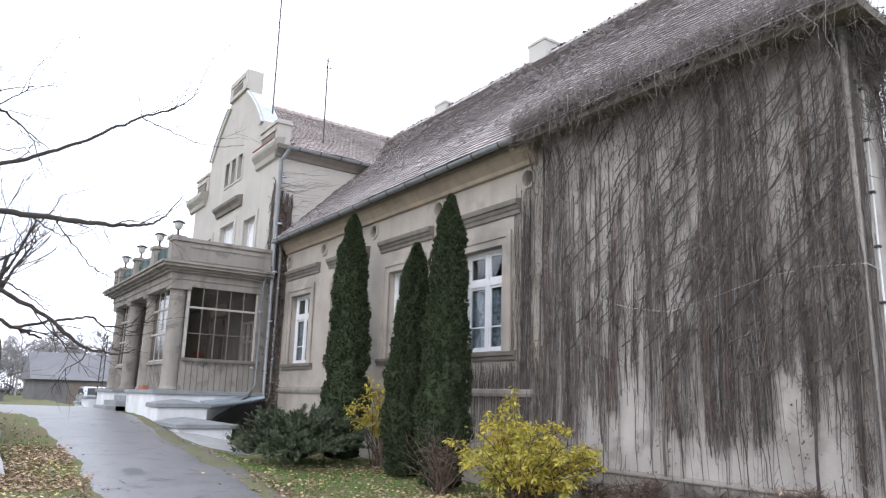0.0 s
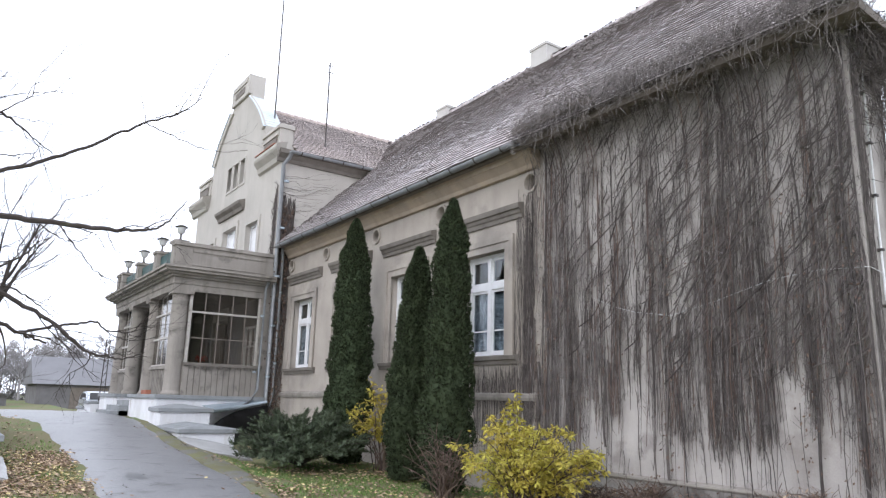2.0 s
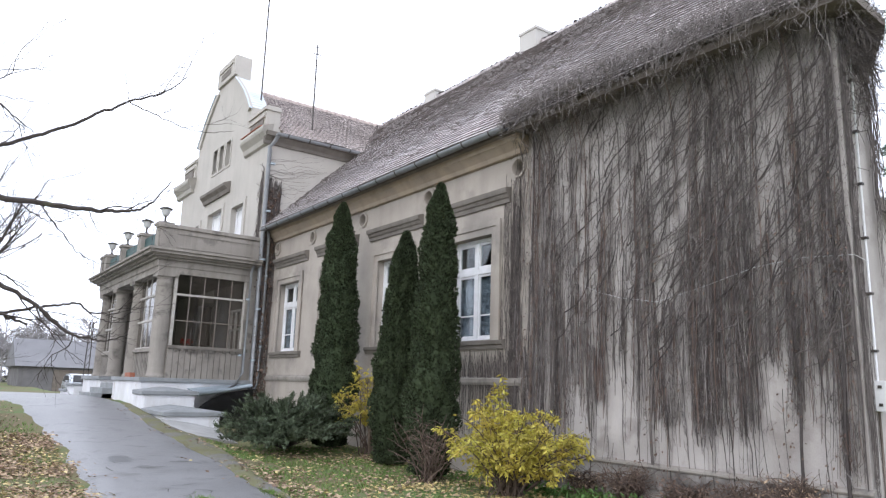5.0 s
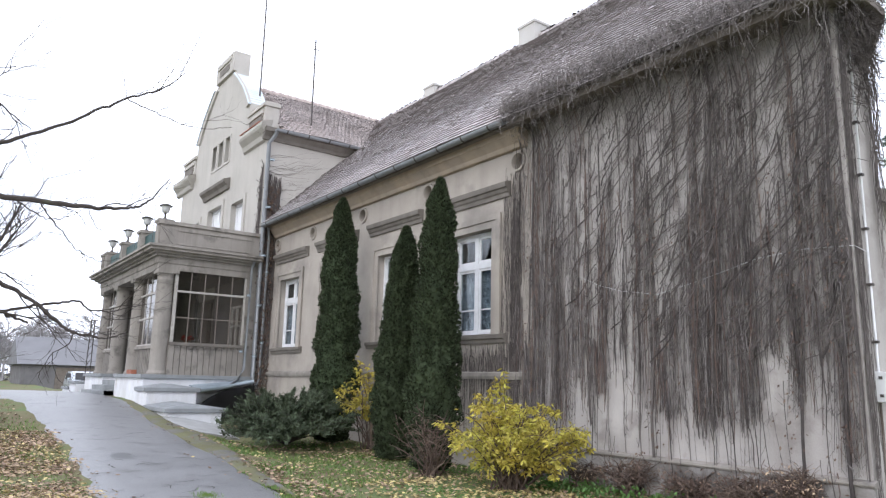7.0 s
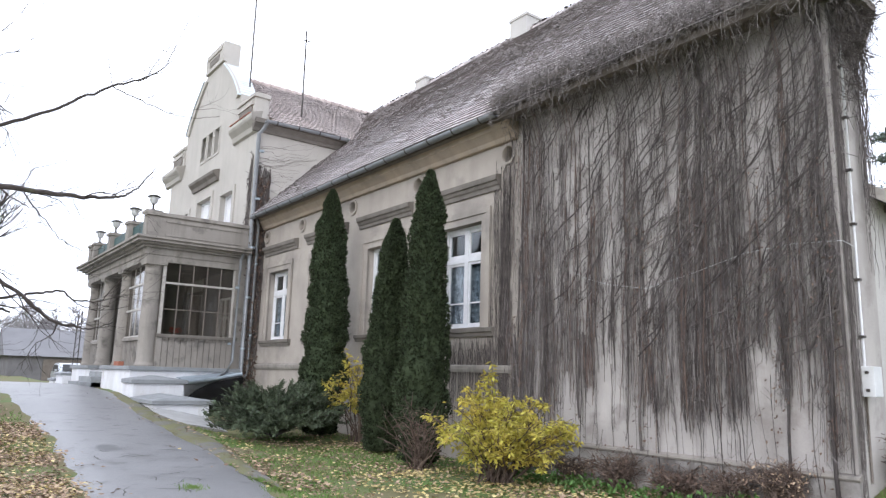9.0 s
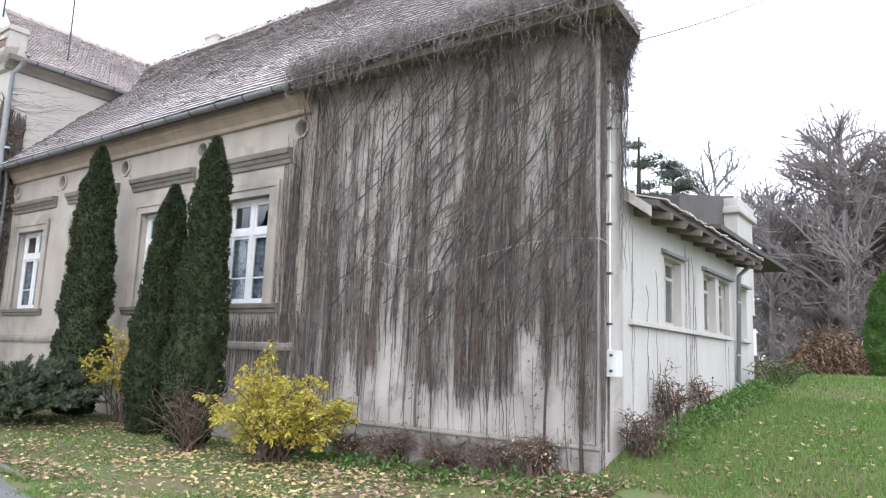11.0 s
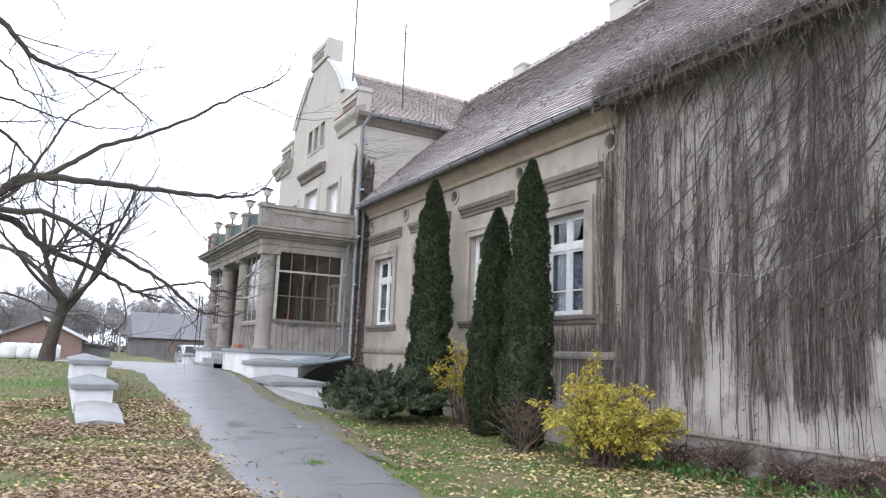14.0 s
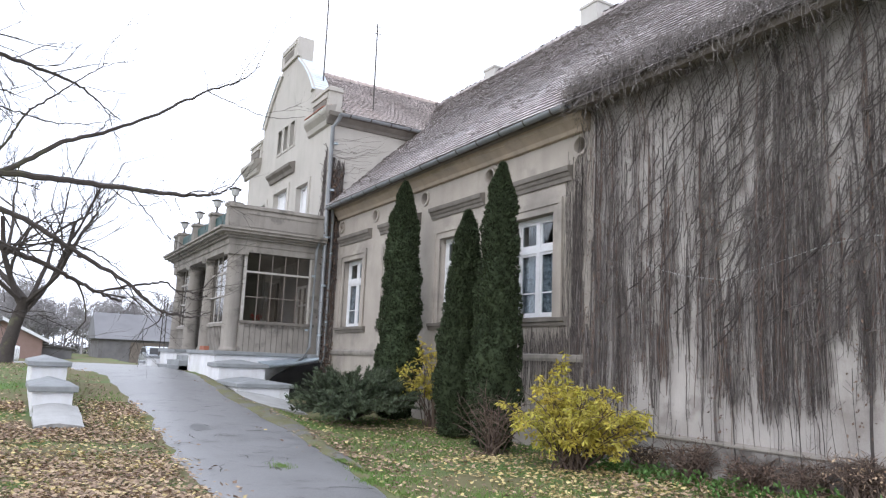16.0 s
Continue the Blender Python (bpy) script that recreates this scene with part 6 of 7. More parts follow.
# ---- bare trees ----
def grow(wood, p, d, ln, r, depth, rnd, spread, up=0.08, twig=None):
    """One limb with side limbs, tapering."""
    n = 5
    pts, q, dd = [p.copy()], p.copy(), d.normalized()
    for i in range(n):
        dd = (dd + Vector((rnd.gauss(0, 0.13), rnd.gauss(0, 0.13), rnd.gauss(up, 0.1)))).normalized()
        q = q + dd * (ln / n)
        pts.append(q.copy())
    wood.stem([tuple(v) for v in pts], r, r * 0.55, 6 if r > 0.05 else 3)
    if depth == 0:
        return
    for k in range(rnd.randint(2, 4) if depth > 1 else rnd.randint(3, 5)):
        i = rnd.randint(2, n)
        axis = Vector((rnd.gauss(0, 1), rnd.gauss(0, 1), rnd.gauss(0, 1)))
        nd = (dd + dd.cross(axis).normalized() * spread * rnd.uniform(0.6, 1.3)).normalized()
        grow(wood, pts[i], nd, ln * rnd.uniform(0.5, 0.78), r * 0.55 * rnd.uniform(0.7, 1.05), depth - 1, rnd, spread, up)


def bare_tree(x, y, height, r, seed, label, depth=5, spread=0.8, material=BARK, limbs=5, lean=(0, 0), z=None, group="", el=(0.35, 1.2)):
    rnd = random.Random(seed)
    z0 = ground_z(x, y) if z is None else z
    t = thing("bare_tree", label, "tree", (x, y, z0), group=group)
    wood = Bulk()
    fork = height * 0.24
    top = Vector((x + lean[0], y + lean[1], z0 + fork))
    part("trunk", tube(B(), [(x, y, z0 - 0.2), (x + lean[0] * 0.15, y + lean[1] * 0.15, z0 + fork * 0.25), (x + lean[0] * 0.55, y + lean[1] * 0.55, z0 + fork * 0.65), tuple(top)], [r * 1.35, r, r * 0.9, r * 0.8], 12), material, t)
    for k in range(limbs):
        a = 2 * math.pi * k / limbs + rnd.gauss(0, 0.3)
        e = rnd.uniform(*el)
        d = Vector((math.cos(a) * math.cos(e), math.sin(a) * math.cos(e), math.sin(e)))
        grow(wood, top - Vector((0, 0, rnd.random() * fork * 0.25)), d, height * rnd.uniform(0.28, 0.4), r * 0.5 * rnd.uniform(0.7, 1.1), depth, rnd, spread)
    wood.object("crown", material, t)
    return t


bare_tree(-0.22, 28, 9.3, 0.23, 37, "leafless old tree with a dark forked trunk on the lawn", 6, 0.72, BARK, 6, (0.42, 0), el=(0.45, 1.25))
bare_tree(-6.5, 31, 10, 0.3, 32, "leafless tree on the lawn", 4, 0.8, BARK, 5)


def overhang(spine, r0, r1, seed, side=14):
    """A long bough along a few control points, with side twigs."""
    rnd = random.Random(seed)
    pts = []
    sp = [Vector(p) for p in spine]
    for i in range(len(sp) - 1):
        a, b = sp[i], sp[i + 1]
        pa, nb = sp[max(0, i - 1)], sp[min(len(sp) - 1, i + 2)]
        for k in range(8):
            t = k / 8
            pts.append(0.5 * ((2 * a) + (b - pa) * t + (2 * pa - 5 * a + 4 * b - nb) * t * t + (3 * a - pa - 3 * b + nb) * t ** 3) + Vector((rnd.gauss(0, 0.006), rnd.gauss(0, 0.006), rnd.gauss(0, 0.006))))
    pts.append(sp[-1])
    boughs.stem([tuple(p) for p in pts], r0 * 0.75, r1 * 0.8, 6)
    for k in range(side):
        i = rnd.randint(6, len(pts) - 2)
        d = (pts[i + 1] - pts[i]).normalized()
        n = Vector((rnd.gauss(0, 1), rnd.gauss(0, 0.6), rnd.gauss(0, 1)))
        nd = (d + d.cross(n).normalized() * rnd.uniform(0.5, 1.0)).normalized()
        grow(boughs, pts[i], nd, rnd.uniform(0.2, 0.7), r1 + 0.25 * (r0 - r1) * (1 - i / len(pts)) * 0.6, 2, rnd, 0.7, 0.02)


near_tree = thing("overhanging_tree", "leafless tree whose mossy boughs reach over the drive", "tree", (-2.9, 8.6, 0))
part("trunk", tube(B(), [(-2.9, 8.6, -0.2), (-2.8, 8.6, 1.5), (-2.4, 8.55, 3.0), (-2.3, 8.5, 6.5)], [0.3, 0.24, 0.2, 0.12], 12), BARK, near_tree)
boughs = Bulk()


def bough(y, r0, r1, seed, side, *xz):
    overhang([(x, y, z) for x, z in xz], r0, r1, seed, side)


bough(8.4, 0.075, 0.006, 1, 7, (-2.3, 2.0), (-1.2, 2.8), (-0.86, 3.15), (-0.63, 3.35), (-0.09, 3.39), (0.55, 3.4), (1.08, 3.41), (1.44, 3.43), (1.71, 3.49), (1.87, 3.59), (2.08, 3.9))
bough(8.4, 0.01, 0.003, 2, 2, (0.55, 3.4), (0.81, 3.25), (1.0, 3.25), (1.18, 3.36), (1.3, 3.47))
bough(8.38, 0.011, 0.003, 3, 3, (0.75, 3.41), (0.94, 3.2), (1.16, 2.96), (1.4, 2.83), (1.63, 2.88))
bough(8.4, 0.007, 0.003, 4, 0, (1.24, 3.41), (1.36, 3.2), (1.5, 3.16))
bough(8.3, 0.05, 0.007, 5, 8, (-2.4, 2.9), (-0.83, 2.94), (-0.42, 2.97), (-0.02, 2.79), (0.46, 2.53), (0.84, 2.33), (1.15, 2.09), (1.34, 2.02), (1.57, 2.0), (1.77, 2.08))
bough(8.3, 0.016, 0.006, 6, 2, (0.16, 2.69), (0.39, 2.66), (0.61, 2.55), (0.84, 2.38))
bough(8.5, 0.06, 0.012, 7, 6, (-2.4, 3.2), (-0.83, 2.91), (-0.55, 2.73), (-0.3, 2.58), (0.01, 2.48), (0.31, 2.34), (0.56, 2.22), (0.71, 2.17), (0.83, 2.12))
bough(8.5, 0.022, 0.005, 8, 4, (0.56, 2.22), (0.91, 2.31), (1.15, 2.37), (1.29, 2.39), (1.38, 2.31), (1.55, 2.3), (1.68, 2.32), (1.75, 2.43))
bough(8.5, 0.01, 0.004, 9, 3, (1.38, 2.31), (1.48, 2.25), (1.65, 2.21), (1.75, 2.27))
bough(8.4, 0.05, 0.005, 10, 4, (-1.2, 2.8), (-0.8, 3.2), (-0.37, 3.46), (0.04, 3.8), (0.43, 4.0), (0.99, 4.35), (1.52, 4.76), (1.86, 4.95), (2.13, 5.24))
bough(8.4, 0.009, 0.003, 11, 2, (1.51, 4.75), (1.81, 4.67), (2.19, 4.59), (2.49, 4.61), (2.76, 4.7))
bough(8.4, 0.006, 0.002, 12, 1, (1.52, 4.76), (1.48, 4.89), (1.44, 5.08))
bough(8.4, 0.007, 0.002, 13, 1, (1.62, 4.83), (1.79, 4.97), (1.94, 5.21))
bough(8.4, 0.03, 0.005, 14, 5, (-1.0, 2.9), (-0.71, 3.2), (-0.61, 3.4), (-0.44, 3.78), (-0.31, 4.07), (-0.05, 4.35), (0.24, 4.66), (0.4, 4.82))
bough(8.4, 0.02, 0.004, 15, 6, (-2.3, 4.4), (-0.98, 4.17), (-0.69, 4.11), (-0.39, 4.05), (-0.05, 4.01), (0.3, 4.07), (0.53, 4.18))
bough(8.45, 0.05, 0.005, 16, 10, (-2.3, 5.9), (-1.09, 5.04), (-0.73, 4.7), (-0.34, 4.61), (0.07, 4.52), (0.33, 4.37), (0.62, 4.17))
bough(8.45, 0.012, 0.004, 17, 3, (-0.36, 4.58), (-0.12, 4.41), (0.1, 4.28))
bough(8.45, 0.008, 0.002, 18, 1, (0.08, 4.49), (0.44, 4.5), (0.87, 4.55))
bough(8.4, 0.022, 0.004, 19, 6, (-2.3, 5.2), (-1.03, 4.57), (-0.79, 4.31), (-0.52, 4.25), (-0.29, 4.21))
bough(8.4, 0.01, 0.002, 20, 1, (-1.0, 5.75), (-0.59, 5.35), (-0.49, 5.21), (-0.37, 5.13))
bough(8.4, 0.03, 0.01, 21, 4, (-2.2, 4.6), (-0.94, 3.81), (-0.71, 3.62), (-0.59, 3.5))
bough(8.4, 0.025, 0.004, 22, 8, (-2.3, 2.4), (-0.79, 2.56), (-0.47, 2.47), (-0.24, 2.34), (0.04, 2.25))
bough(8.4, 0.02, 0.004, 23, 8, (-2.3, 2.2), (-0.7, 2.1), (-0.3, 1.95), (0.2, 1.9))
boughs.object("branchwork", BARK, near_tree)["kind"] = "stuff"

# ---- woods, pines and scrub in the distance ----
def wood_mesh(seed, h):
    rnd = random.Random(seed)
    b = Bulk()
    b.stem([(0, 0, -0.5), (0.1, 0, h * 0.3), (0, 0.1, h * 0.95)], 0.22, 0.05, 5)
    for k in range(26):
        z = h * rnd.uniform(0.22, 0.92)
        a, ln = rnd.random() * 6.28, h * 0.3 * (1.1 - z / h) + 0.8
        d = Vector((math.cos(a), math.sin(a), rnd.uniform(0.4, 1.4))).normalized()
        p = Vector((0, 0, z))
        e = p + d * ln
        b.stem([tuple(p), tuple(p.lerp(e, 0.5) + Vector((0, 0, 0.1))), tuple(e)], 0.07, 0.03)
        for j in range(9):
            q = p.lerp(e, rnd.uniform(0.3, 1))
            dd = (d + Vector((rnd.gauss(0, 0.6), rnd.gauss(0, 0.6), rnd.gauss(0.2, 0.5)))).normalized()
            b.stem([tuple(q), tuple(q + dd * rnd.uniform(0.6, 1.6))], 0.035, 0.015)
            for m in range(3):
                q2 = q + dd * rnd.uniform(0.2, 1.0)
                d3 = (dd + Vector((rnd.gauss(0, 0.7), rnd.gauss(0, 0.7), rnd.gauss(0.1, 0.5)))).normalized()
                b.stem([tuple(q2), tuple(q2 + d3 * rnd.uniform(0.4, 0.9))], 0.02, 0.01)
    return b


def woods(name, label, spots, material, seed):
    rnd = random.Random(seed)
    out = Bulk()
    kinds = [wood_mesh(seed * 10 + k, 10) for k in range(3)]
    for x, y, h in spots:
        b = kinds[rnd.randint(0, 2)]
        s, a = h / 10, rnd.random() * 6.28
        c, sn = math.cos(a) * s, math.sin(a) * s
        z = ground_z(x, y)
        out.add([(x + c * v[0] - sn * v[1], y + sn * v[0] + c * v[1], z + s * v[2]) for v in b.v], b.f)
    ob = out.object(name, material)
    return tagged(ob, label, "trees", kind="stuff")


rnd = random.Random(40)
woods("far_woods", "hazy grey leafless woods beyond the meadow", [(rnd.uniform(-26, 34), rnd.uniform(88, 125), rnd.uniform(5.0, 8.0)) for k in range(180)], HAZEWOOD, 41)
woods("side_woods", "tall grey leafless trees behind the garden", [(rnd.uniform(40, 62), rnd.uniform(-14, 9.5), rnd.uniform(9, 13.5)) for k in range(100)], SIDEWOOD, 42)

woods("slim_tree_group", "slim bare trees behind the annex", [(46, 11.8, 14.5), (52, 13.5, 13)], HAZEWOOD, 43)


def pine(x, y, h, seed, crown=0.45):
    rnd = random.Random(seed)
    z0 = ground_z(x, y)
    t = thing("pine", "tall pine with layered dark green boughs", "conifer", (x, y, z0), group="pines behind the house")
    part("trunk", tube(B(), [(x, y, z0 - 0.3), (x, y, z0 + h * 0.6), (x, y, z0 + h * 0.97)], [0.3, 0.2, 0.05], 8), BARK, t)
    wood, b = Bulk(), Bulk()
    for k in range(30):
        z = z0 + h * rnd.uniform(1 - crown, 0.99)
        a = rnd.random() * 6.28
        ln = rnd.uniform(1.0, 2.9) * (1.15 - (z - z0) / h * 0.75)
        d = Vector((math.cos(a), math.sin(a), rnd.uniform(0.0, 0.35)))
        e = Vector((x, y, z)) + d * ln
        wood.stem([(x, y, z), tuple(Vector((x, y, z)).lerp(e, 0.5)), tuple(e)], 0.06, 0.02)
        for j in range(230):
            p = Vector((x, y, z)).lerp(e, rnd.uniform(0.35, 1.05)) + Vector((rnd.gauss(0, 0.3), rnd.gauss(0, 0.3), abs(rnd.gauss(0, 0.16))))
            dd = Vector((rnd.gauss(0, 1), rnd.gauss(0, 1), rnd.gauss(0.5, 0.6))).normalized()
            b.leaf(p, dd, dd.orthogonal().normalized(), rnd.uniform(0.13, 0.24), 0.05)
    wood.object("branchwork", BARK, t)
    b.object("needle_mass", PINE, t)["kind"] = "stuff"


pine(36, 13.2, 14.3, 51, 0.5)
pine(44, 13.9, 14.3, 52, 0.22)


def scrub(name, label, spots, material, seed, size=0.16):
    rnd = random.Random(seed)
    b = Bulk()
    for x, y, r, h, n in spots:
        z0 = ground_z(x, y)
        for k in range(n):
            a, q = rnd.random() * 6.28, rnd.random() ** 0.5
            z = z0 + h * (1 - q * q) * rnd.random() ** 0.5
            p = Vector((x + math.cos(a) * q * r, y + math.sin(a) * q * r, z))
            d = Vector((rnd.gauss(0, 0.7), rnd.gauss(0, 0.7), rnd.gauss(0.3, 0.6))).normalized()
            b.leaf(p, d, d.orthogonal().normalized(), size * rnd.uniform(0.6, 1.5), size * 0.4)
    return tagged(b.object(name, material), label, "scrub", kind="stuff")


scrub("dead_bracken", "rust-brown dead bracken and brambles at the garden's edge", [(27 + k * 1.7, 5.8 - k * 0.62 + (k % 3) * 0.8, 1.9, 1.5 + 0.5 * (k % 2), 1300) for k in range(11)], BRACKEN, 61, 0.22)
scrub("meadow_scrub", "grey-brown scrub at the meadow's edge", [(-20 + k * 2.6, 96 + (k % 4) * 2, 2.4, 1.6, 260) for k in range(18)], HAZEWOOD, 62, 0.5)
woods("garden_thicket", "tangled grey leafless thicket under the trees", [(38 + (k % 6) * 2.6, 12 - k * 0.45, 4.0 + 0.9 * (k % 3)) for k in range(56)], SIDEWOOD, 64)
thuja(28.5, 1.7, 5.2, 0.9, 63, "yellow-green conifer at the garden's edge", foliage=LEAF_GRN)

# ---- far buildings, bales and a car ----
hs_ = thing("brick_house", "low red brick farm building with pale verge", "house", (-4, 66, 0.9))
bm = B()
prism(bm, [(-9, 62, -0.3), (2.2, 62, -0.3), (2.2, 62, 1.95), (-0.6, 62, 3.3), (-3.4, 62, 1.95), (-9, 62, 1.95)], (0, 9, 0))
part("wall", bm, BRICK, hs_)
bm = B()
prism(bm, [(2.6, 61.6, 1.75), (2.6, 61.6, 1.95), (-0.6, 61.6, 3.55), (-3.8, 61.6, 1.95), (-3.8, 61.6, 1.75), (-0.6, 61.6, 3.32)], (0, 10, 0))
part("roof", bm, BARNROOF, hs_)
bm = B()
prism(bm, [(2.7, 61.55, 1.75), (2.7, 61.55, 1.97), (-0.6, 61.55, 3.6), (-0.6, 61.55, 3.36)], (0, 0.06, 0))
part("verge", bm, PAINT, hs_)
part("window", box(B(), -0.6, 0.3, 61.94, 62.02, 0.7, 1.5), DARK, hs_)
sh = thing("shed", "low dark shed beside the brick building", "shed", (3, 66, 0.9))
part("wall", box(B(), 1.9, 4.4, 64, 67, -0.2, 1.5), BARN, sh)
bm = B()
prism(bm, [(1.7, 63.8, 1.65), (4.6, 63.8, 1.35), (4.6, 67.2, 1.35), (1.7, 67.2, 1.65)], (0, 0, 0.12))
part("roof", bm, FELT, sh)
bn = thing("barn", "long grey timber barn with a haze-lightened roof", "barn", (12, 72, 0.9))
part("wall", box(B(), 6.9, 26, 70, 78, -0.3, 2.6), BARN, bn)
bm = B()
prism(bm, [(6.5, 69.6, 2.4), (6.5, 74, 4.9), (6.5, 78.4, 2.4)], (20, 0, 0))
part("roof", bm, BARNROOF, bn)
part("gate", box(B(), 9.5, 12.5, 69.9, 70.0, 0.0, 2.2), GREYWOOD, bn)
rnd = random.Random(70)
for k in range(7):
    x, y = -2.4 + (k % 4) * 0.85, 56 + (k // 4) * 1.0
    z0 = ground_z(x, y) + (0.0 if k < 4 else 0.0)
    b_ = thing("wrapped_bale", "round bale wrapped in white plastic", "bale", (x, y, z0), group="white wrapped bales")
    part("bale", lathe(B(), [(0.35, 0), (0.5, 0.06), (0.53, 0.3), (0.53, 0.75), (0.5, 0.98), (0.3, 1.05)], (x, y, z0), 16), PLASTIC, b_)
pole = thing("lattice_pole", "dark steel lattice pole beyond the porch", "pole", (6.35, 37, 0.9))
for dx in (-0.12, 0.12):
    part("post", tube(B(), [(6.35 + dx, 37, 0.2), (6.35 + dx * 0.6, 37, 4.2)], 0.022, 6), IRON, pole)
for k in range(10):
    part("lace", tube(B(), [(6.24, 37, 1.0 + k * 0.35), (6.46, 37, 1.35 + k * 0.35)], 0.015, 5), IRON, pole)


def car(x, y):
    z = ground_z(x, y)
    c = thing("car", "silver hatchback parked beyond the porch", "car", (x, y, z))
    bm = B()
    side = [(-0.0, 0.35), (0.02, 0.75), (0.35, 0.92), (1.0, 0.98), (1.55, 1.4), (2.0, 1.48), (3.1, 1.46), (3.75, 1.05), (3.95, 0.9), (4.0, 0.4)]
    prism(bm, [(x - 0.82, y + a, z + b) for a, b in side], (1.64, 0, 0))
    bmesh.ops.bevel(bm, geom=[e for e in bm.edges if abs(e.verts[0].co.x - e.verts[1].co.x) < 0.01], offset=0.07, segments=2, affect="EDGES")
    part("body", bm, CARPAINT, c)
    bm = B()
    prism(bm, [(x - 0.66, y + 1.03, z + 1.03), (x + 0.66, y + 1.03, z + 1.03), (x + 0.6, y + 1.5, z + 1.39), (x - 0.6, y + 1.5, z + 1.39)], (0, -0.012, 0.012))
    part("windscreen", bm, NEAR_BLACK, c)
    for s in (-1, 1):
        bm = B()
        prism(bm, [(x + s * 0.825, y + 1.2, z + 1.0), (x + s * 0.825, y + 1.6, z + 1.36), (x + s * 0.825, y + 3.0, z + 1.36), (x + s * 0.825, y + 3.4, z + 1.02)], (s * 0.01, 0, 0))
        part("side_window", bm, NEAR_BLACK, c)
        part("headlight", box(B(), x + s * 0.62 - 0.14, x + s * 0.62 + 0.14, y - 0.015, y + 0.2, z + 0.62, z + 0.78, 0.02), GREYBOX, c)
        part("mirror", box(B(), x + s * 0.95 - 0.09, x + s * 0.95 + 0.09, y + 1.15, y + 1.25, z + 0.98, z + 1.1, 0.02), CARPAINT, c)
        for yy in (0.75, 3.2):
            bm = B()
            bmesh.ops.create_cone(bm, cap_ends=True, segments=20, radius1=0.31, radius2=0.31, depth=0.2, matrix=Matrix.Translation((x + s * 0.76, y + yy, z + 0.31)) @ Matrix.Rotation(radians(90), 4, "Y"))
            w = part("wheel", bm, RUBBER, c)
            bm = B()
            bmesh.ops.create_cone(bm, cap_ends=True, segments=16, radius1=0.2, radius2=0.17, depth=0.04, matrix=Matrix.Translation((x + s * 0.87, y + yy, z + 0.31)) @ Matrix.Rotation(radians(90), 4, "Y"))
            part("rim", bm, ZINC, w)
    part("number_plate", box(B(), x - 0.26, x + 0.26, y - 0.02, y, z + 0.45, z + 0.56), PAINT, c)
    part("grille", box(B(), x - 0.4, x + 0.4, y - 0.012, y, z + 0.6, z + 0.74), NEAR_BLACK, c)


car(7.95, 45)

# ---- grass, moss and fallen leaves ----
def free_ground(x, y):
    le, ri = drive_edges(y)
    if le + 0.02 < x < ri - 0.02:
        return False
    if x > 8.95 and y > 3.85:
        return False
    if y > 16.4 and 4.9 < x:
        return False
    return not (0.24 < x < 1.15 and 13.8 < y < 20.6)


rnd = random.Random(80)
grass = Bulk()
AREAS = ((3.9, 8.9, 4.5, 14.5, 36000), (8.6, 15, -0.5, 3.9, 45000), (3.6, 8.9, 4.2, 16.5, 30000), (-4.5, 2.4, 5.0, 20, 26000), (8.5, 24, -2.5, 3.85, 42000), (-6, 2, 20, 32, 8000), (24, 36, -4, 8, 6000))
for xa, xb, ya, yb, n in AREAS:
    for k in range(n):
        x, y = rnd.uniform(xa, xb), rnd.uniform(ya, yb)
        if not free_ground(x, y):
            continue
        bank = y < 4 and x > 8
        if not bank and noise.noise((x * 0.8, y * 0.8, 5.0)) + 0.35 < rnd.random() * 0.9:
            continue
        far = math.hypot(x, y)
        h = rnd.uniform(0.03, 0.08) * (1.35 if bank else 1.0)
        w = 0.004 + 0.0004 * far
        a = rnd.random() * 6.28
        z = ground_z(x, y) + 0.05 * noise.noise((x * 0.9, y * 0.9, 3.1)) - 0.01
        dx, dy = math.cos(a) * w, math.sin(a) * w
        tx, ty = rnd.gauss(0, 0.03), rnd.gauss(0, 0.03)
        grass.add([(x - dx, y - dy, z), (x + dx, y + dy, z), (x + tx, y + ty, z + h)], [(0, 1, 2)])
tagged(grass.object("grass", GRASS), "short green autumn grass", "grass", kind="stuff")


def scatter(name, label, material, n, spots, seed, size):
    rnd = random.Random(seed)
    b = Bulk()
    for k in range(n):
        xa, xb, ya, yb, w = rnd.choices(spots, [s[4] for s in spots])[0]
        x, y = rnd.uniform(xa, xb), rnd.uniform(ya, yb)
        le, ri = drive_edges(y)
        on_road = le < x < ri
        if on_road and rnd.random() > 0.05 + 0.5 * math.exp(-min(x - le, ri - x) / 0.12):
            continue
        if not on_road and not free_ground(x, y):
            continue
        if noise.noise((x * 0.7, y * 0.7, seed)) + 0.5 < rnd.random():
            continue
        z = ground_z(x, y) + 0.05 * noise.noise((x * 0.9, y * 0.9, 3.1)) + (0.07 if on_road else 0.02 + 0.03 * rnd.random())
        a = rnd.random() * 6.28
        d = Vector((math.cos(a), math.sin(a), rnd.gauss(0, 0.25))).normalized()
        nn = Vector((rnd.gauss(0, 0.3), rnd.gauss(0, 0.3), 1)).normalized()
        s = size * rnd.uniform(0.55, 1.4)
        b.leaf(Vector((x, y, z)), d, nn, s, s * 0.8)
    return tagged(b.object(name, material), label, "leaves", kind="stuff")


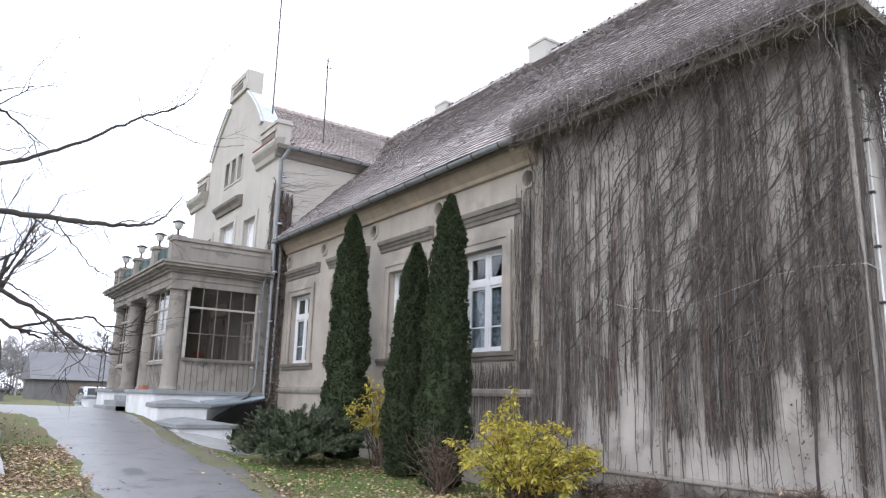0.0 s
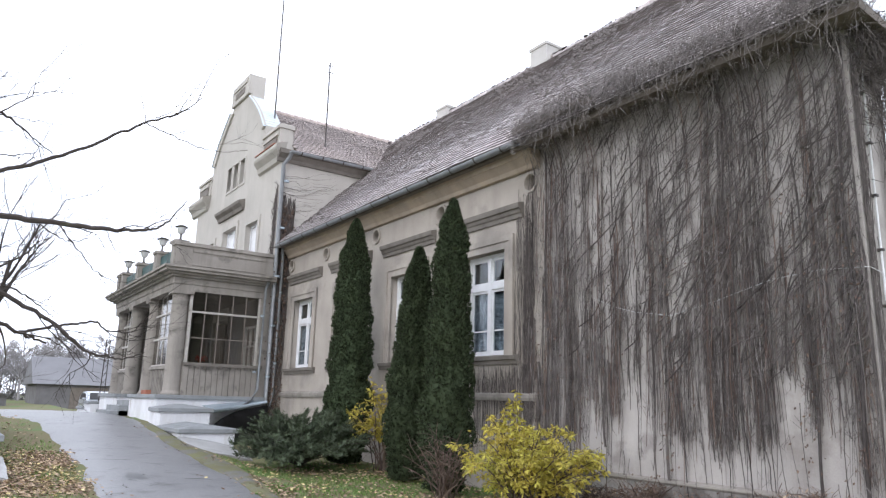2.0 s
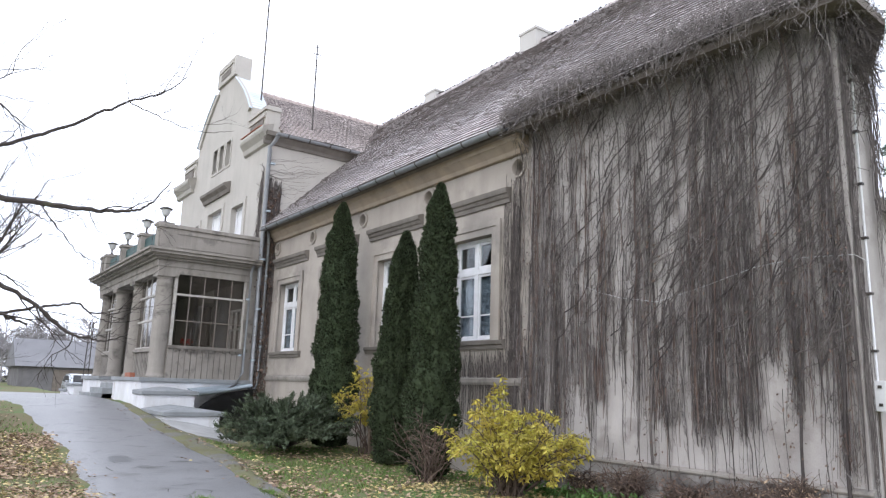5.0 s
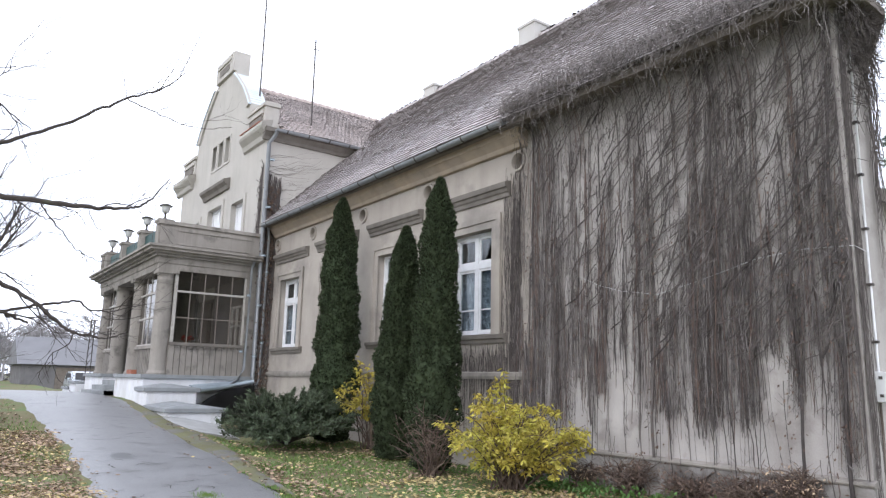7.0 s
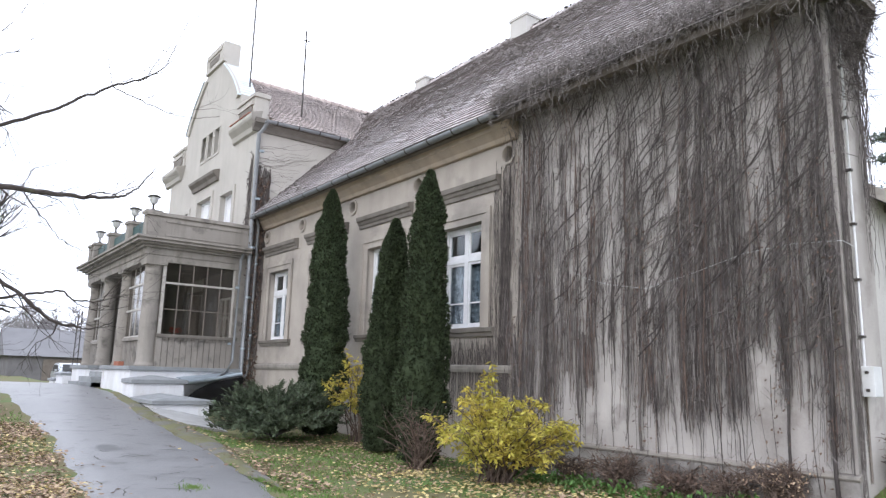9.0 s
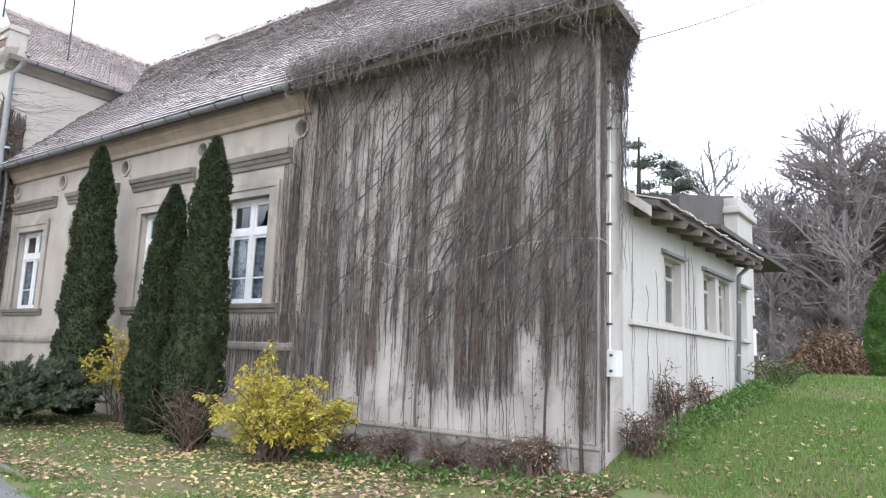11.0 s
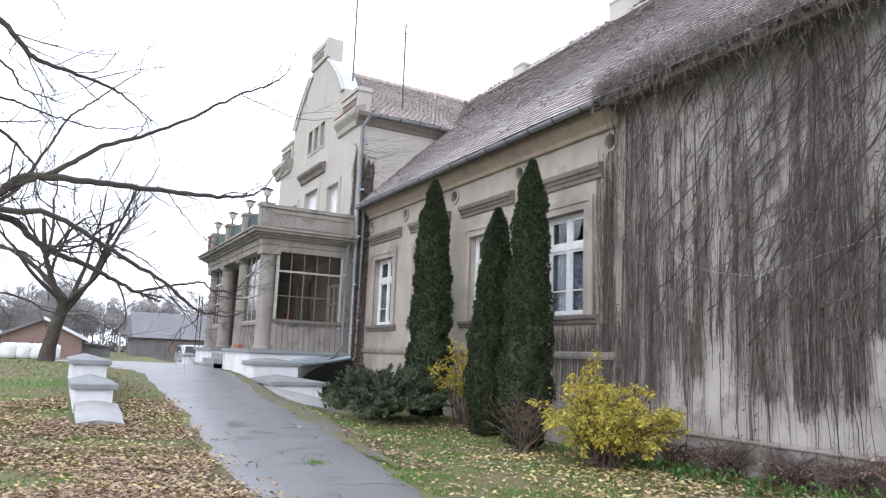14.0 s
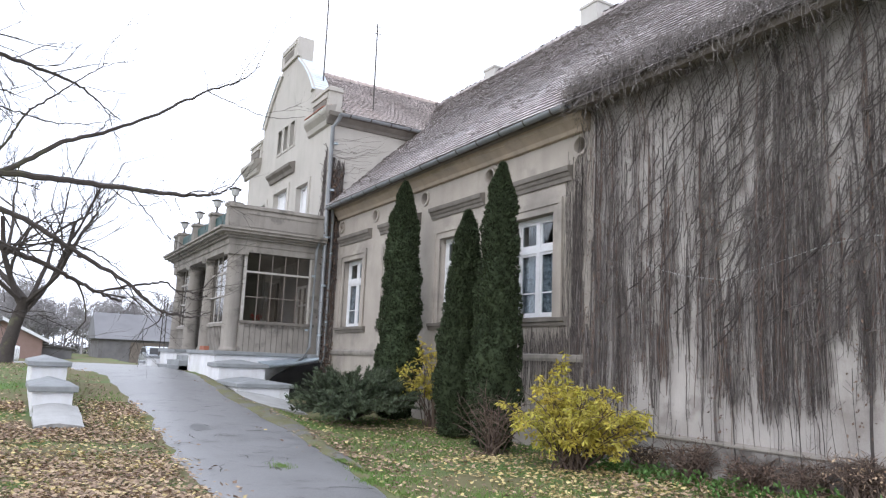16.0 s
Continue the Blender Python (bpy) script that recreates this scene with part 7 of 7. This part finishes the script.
LEFT, FRONT = (-4.5, 2.3, 4.5, 17, 5), (3.6, 8.9, 4.2, 15.5, 2)
scatter("fallen_leaves", "brown fallen leaves lying on the lawn", LEAF_FALL, 95000, (LEFT, LEFT, LEFT, (3.6, 8.9, 4.2, 15.5, 1), (6.5, 9.2, 3.4, 8, 0.8), (-5, 2, 17, 28, 1)), 81, 0.062)
scatter("pale_leaves", "pale yellow fallen leaves lying on the lawn", LEAF_GOLD, 26000, (LEFT, LEFT, LEFT, FRONT, (5.5, 8.2, 6.2, 10, 2.5), (8.5, 18, -1, 3.8, 0.5)), 82, 0.062)
scatter("verge_leaves", "brown leaves gathered along the drive", LEAF_FALL, 9000, ((8.0, 8.95, 3.4, 7.5, 2.5), (8.6, 13, 0.5, 3.8, 1.5), (6.4, 8.6, 10, 15, 1),(1.2, 2.6, 4, 17, 2), (4.3, 5.1, 9, 21, 2)), 83, 0.07)
scrub("wall_foot_plants", "low green plants along the wall foot", [(8.4 - 0.25 * (k % 3), 3.7 + k * 0.42, 0.35, 0.22, 90) for k in range(14)] + [(10 + k * 0.6, 3.3, 0.5, 0.3, 120) for k in range(12)], LEAF_GRN, 84, 0.09)
bm = B()
pv = None
for j in range(60):
    y = 9 + 12.5 * j / 59
    ri = drive_edges(y)[1]
    w = (0.25 + 0.2 * noise.noise((y * 0.8, 0, 0)) + 0.4 * smooth(11, 15, y) * smooth(21, 17, y)) * smooth(9, 11, y) + 0.01
    row = []
    for k in range(5):
        x = ri - w * 0.8 + (w * 1.1) * k / 4 + 0.06 * noise.noise((y * 3, k, 2))
        row.append(bm.verts.new((x, y, max(ground_z(x, y), ground_z(x + 0.1, y)) + 0.062 + 0.02 * (1 - abs(k - 2) / 2) * 0.8 - (0.03 if k in (0, 4) else 0))))
    if pv:
        for k in range(4):
            bm.faces.new((pv[k], pv[k + 1], row[k + 1], row[k])).smooth = True
    pv = row
solid("moss_verge", bm, MOSS, "mossy strip along the drive's edge", "moss", kind="structure")
# ---- cracks, patches and damp pools on the drive ----
rnd = random.Random(90)
bulk = Bulk()


def road_z(x, y):
    le, ri = drive_edges(y)
    t = (x - le) / (ri - le)
    return max(ground_z(x, y), ground_z(x + 0.1, y)) + 0.03 + 0.05 * (1 - (2 * t - 1) ** 2) + 0.012 * noise.noise((x * 2, y * 2, 0)) + 0.006


for k in range(40):
    y = rnd.uniform(5.5, 24)
    le, ri = drive_edges(y)
    x = rnd.uniform(le + 0.3, ri - 0.3)
    a = rnd.choice((rnd.gauss(0, 0.35), rnd.gauss(1.57, 0.35)))
    ln, w = rnd.uniform(0.2, 0.9), rnd.uniform(0.004, 0.012)
    n = 9
    L, R = [], []
    for i in range(n):
        a += rnd.gauss(0, 0.35)
        x += math.cos(a) * ln / n
        y += math.sin(a) * ln / n
        le, ri = drive_edges(y)
        x = min(max(x, le + 0.15), ri - 0.15)
        ww = w * (1 - abs(i / (n - 1) - 0.4)) * rnd.uniform(0.6, 1.5)
        dx, dy = -math.sin(a) * ww, math.cos(a) * ww
        L.append((x + dx, y + dy, road_z(x + dx, y + dy)))
        R.append((x - dx, y - dy, road_z(x - dx, y - dy)))
    bulk.add(L + R, [(i, i + 1, n + i + 1, n + i) for i in range(n - 1)])
tagged(bulk.object("road_cracks", mat("crack dirt", (0.06, 0.058, 0.055), 0.9, (0.085, 0.085, 0.075), 4, 60)), "dark cracks in the worn asphalt", "cracks", kind="stuff")
PUDDLE = mat("damp film", (0.1, 0.105, 0.115), 0.3, (0.14, 0.145, 0.15), 2, 40, 0.6, 0.02, spec=0.6)
for px, py, pr in ((3.0, 13.5, 0.4),):
    bm = B()
    ring = []
    for k in range(28):
        a = 2 * math.pi * k / 28
        r = pr * (0.75 + 0.45 * noise.noise((math.cos(a) * 1.3 + px, math.sin(a) * 1.3 + py, 0)))
        x, y = px + math.cos(a) * r * 0.7, py + math.sin(a) * r
        ring.append(bm.verts.new((x, y, road_z(x, y) - 0.004)))
    c = bm.verts.new((px, py, road_z(px, py) + 0.001))
    for k in range(28):
        bm.faces.new((c, ring[k], ring[(k + 1) % 28])).smooth = True
    solid("puddle", bm, PUDDLE, "thin damp pool on the asphalt", "puddle", "damp pools")
for k in range(7):
    x, y = ((4.35, 10.0), (4.2, 9.2), (3.9, 8.2), (4.6, 11.5), (4.0, 7.4), (3.2, 9.5), (4.75, 13.5))[k]
    b = Bulk()
    for j in range(240):
        a, q = rnd.random() * 6.28, abs(rnd.gauss(0, 0.09))
        px, py = x + math.cos(a) * q, y + math.sin(a) * q * 1.8
        dx, dy = rnd.gauss(0, 0.012), rnd.gauss(0, 0.012)
        z = road_z(px, py) - 0.012
        b.add([(px - 0.006, py, z), (px + 0.006, py, z), (px + dx, py + dy, z + rnd.uniform(0.02, 0.05))], [(0, 1, 2)])
    tagged(b.object("grass_tuft", GRASS), "small grass tuft growing through the asphalt", "grass", kind="stuff")
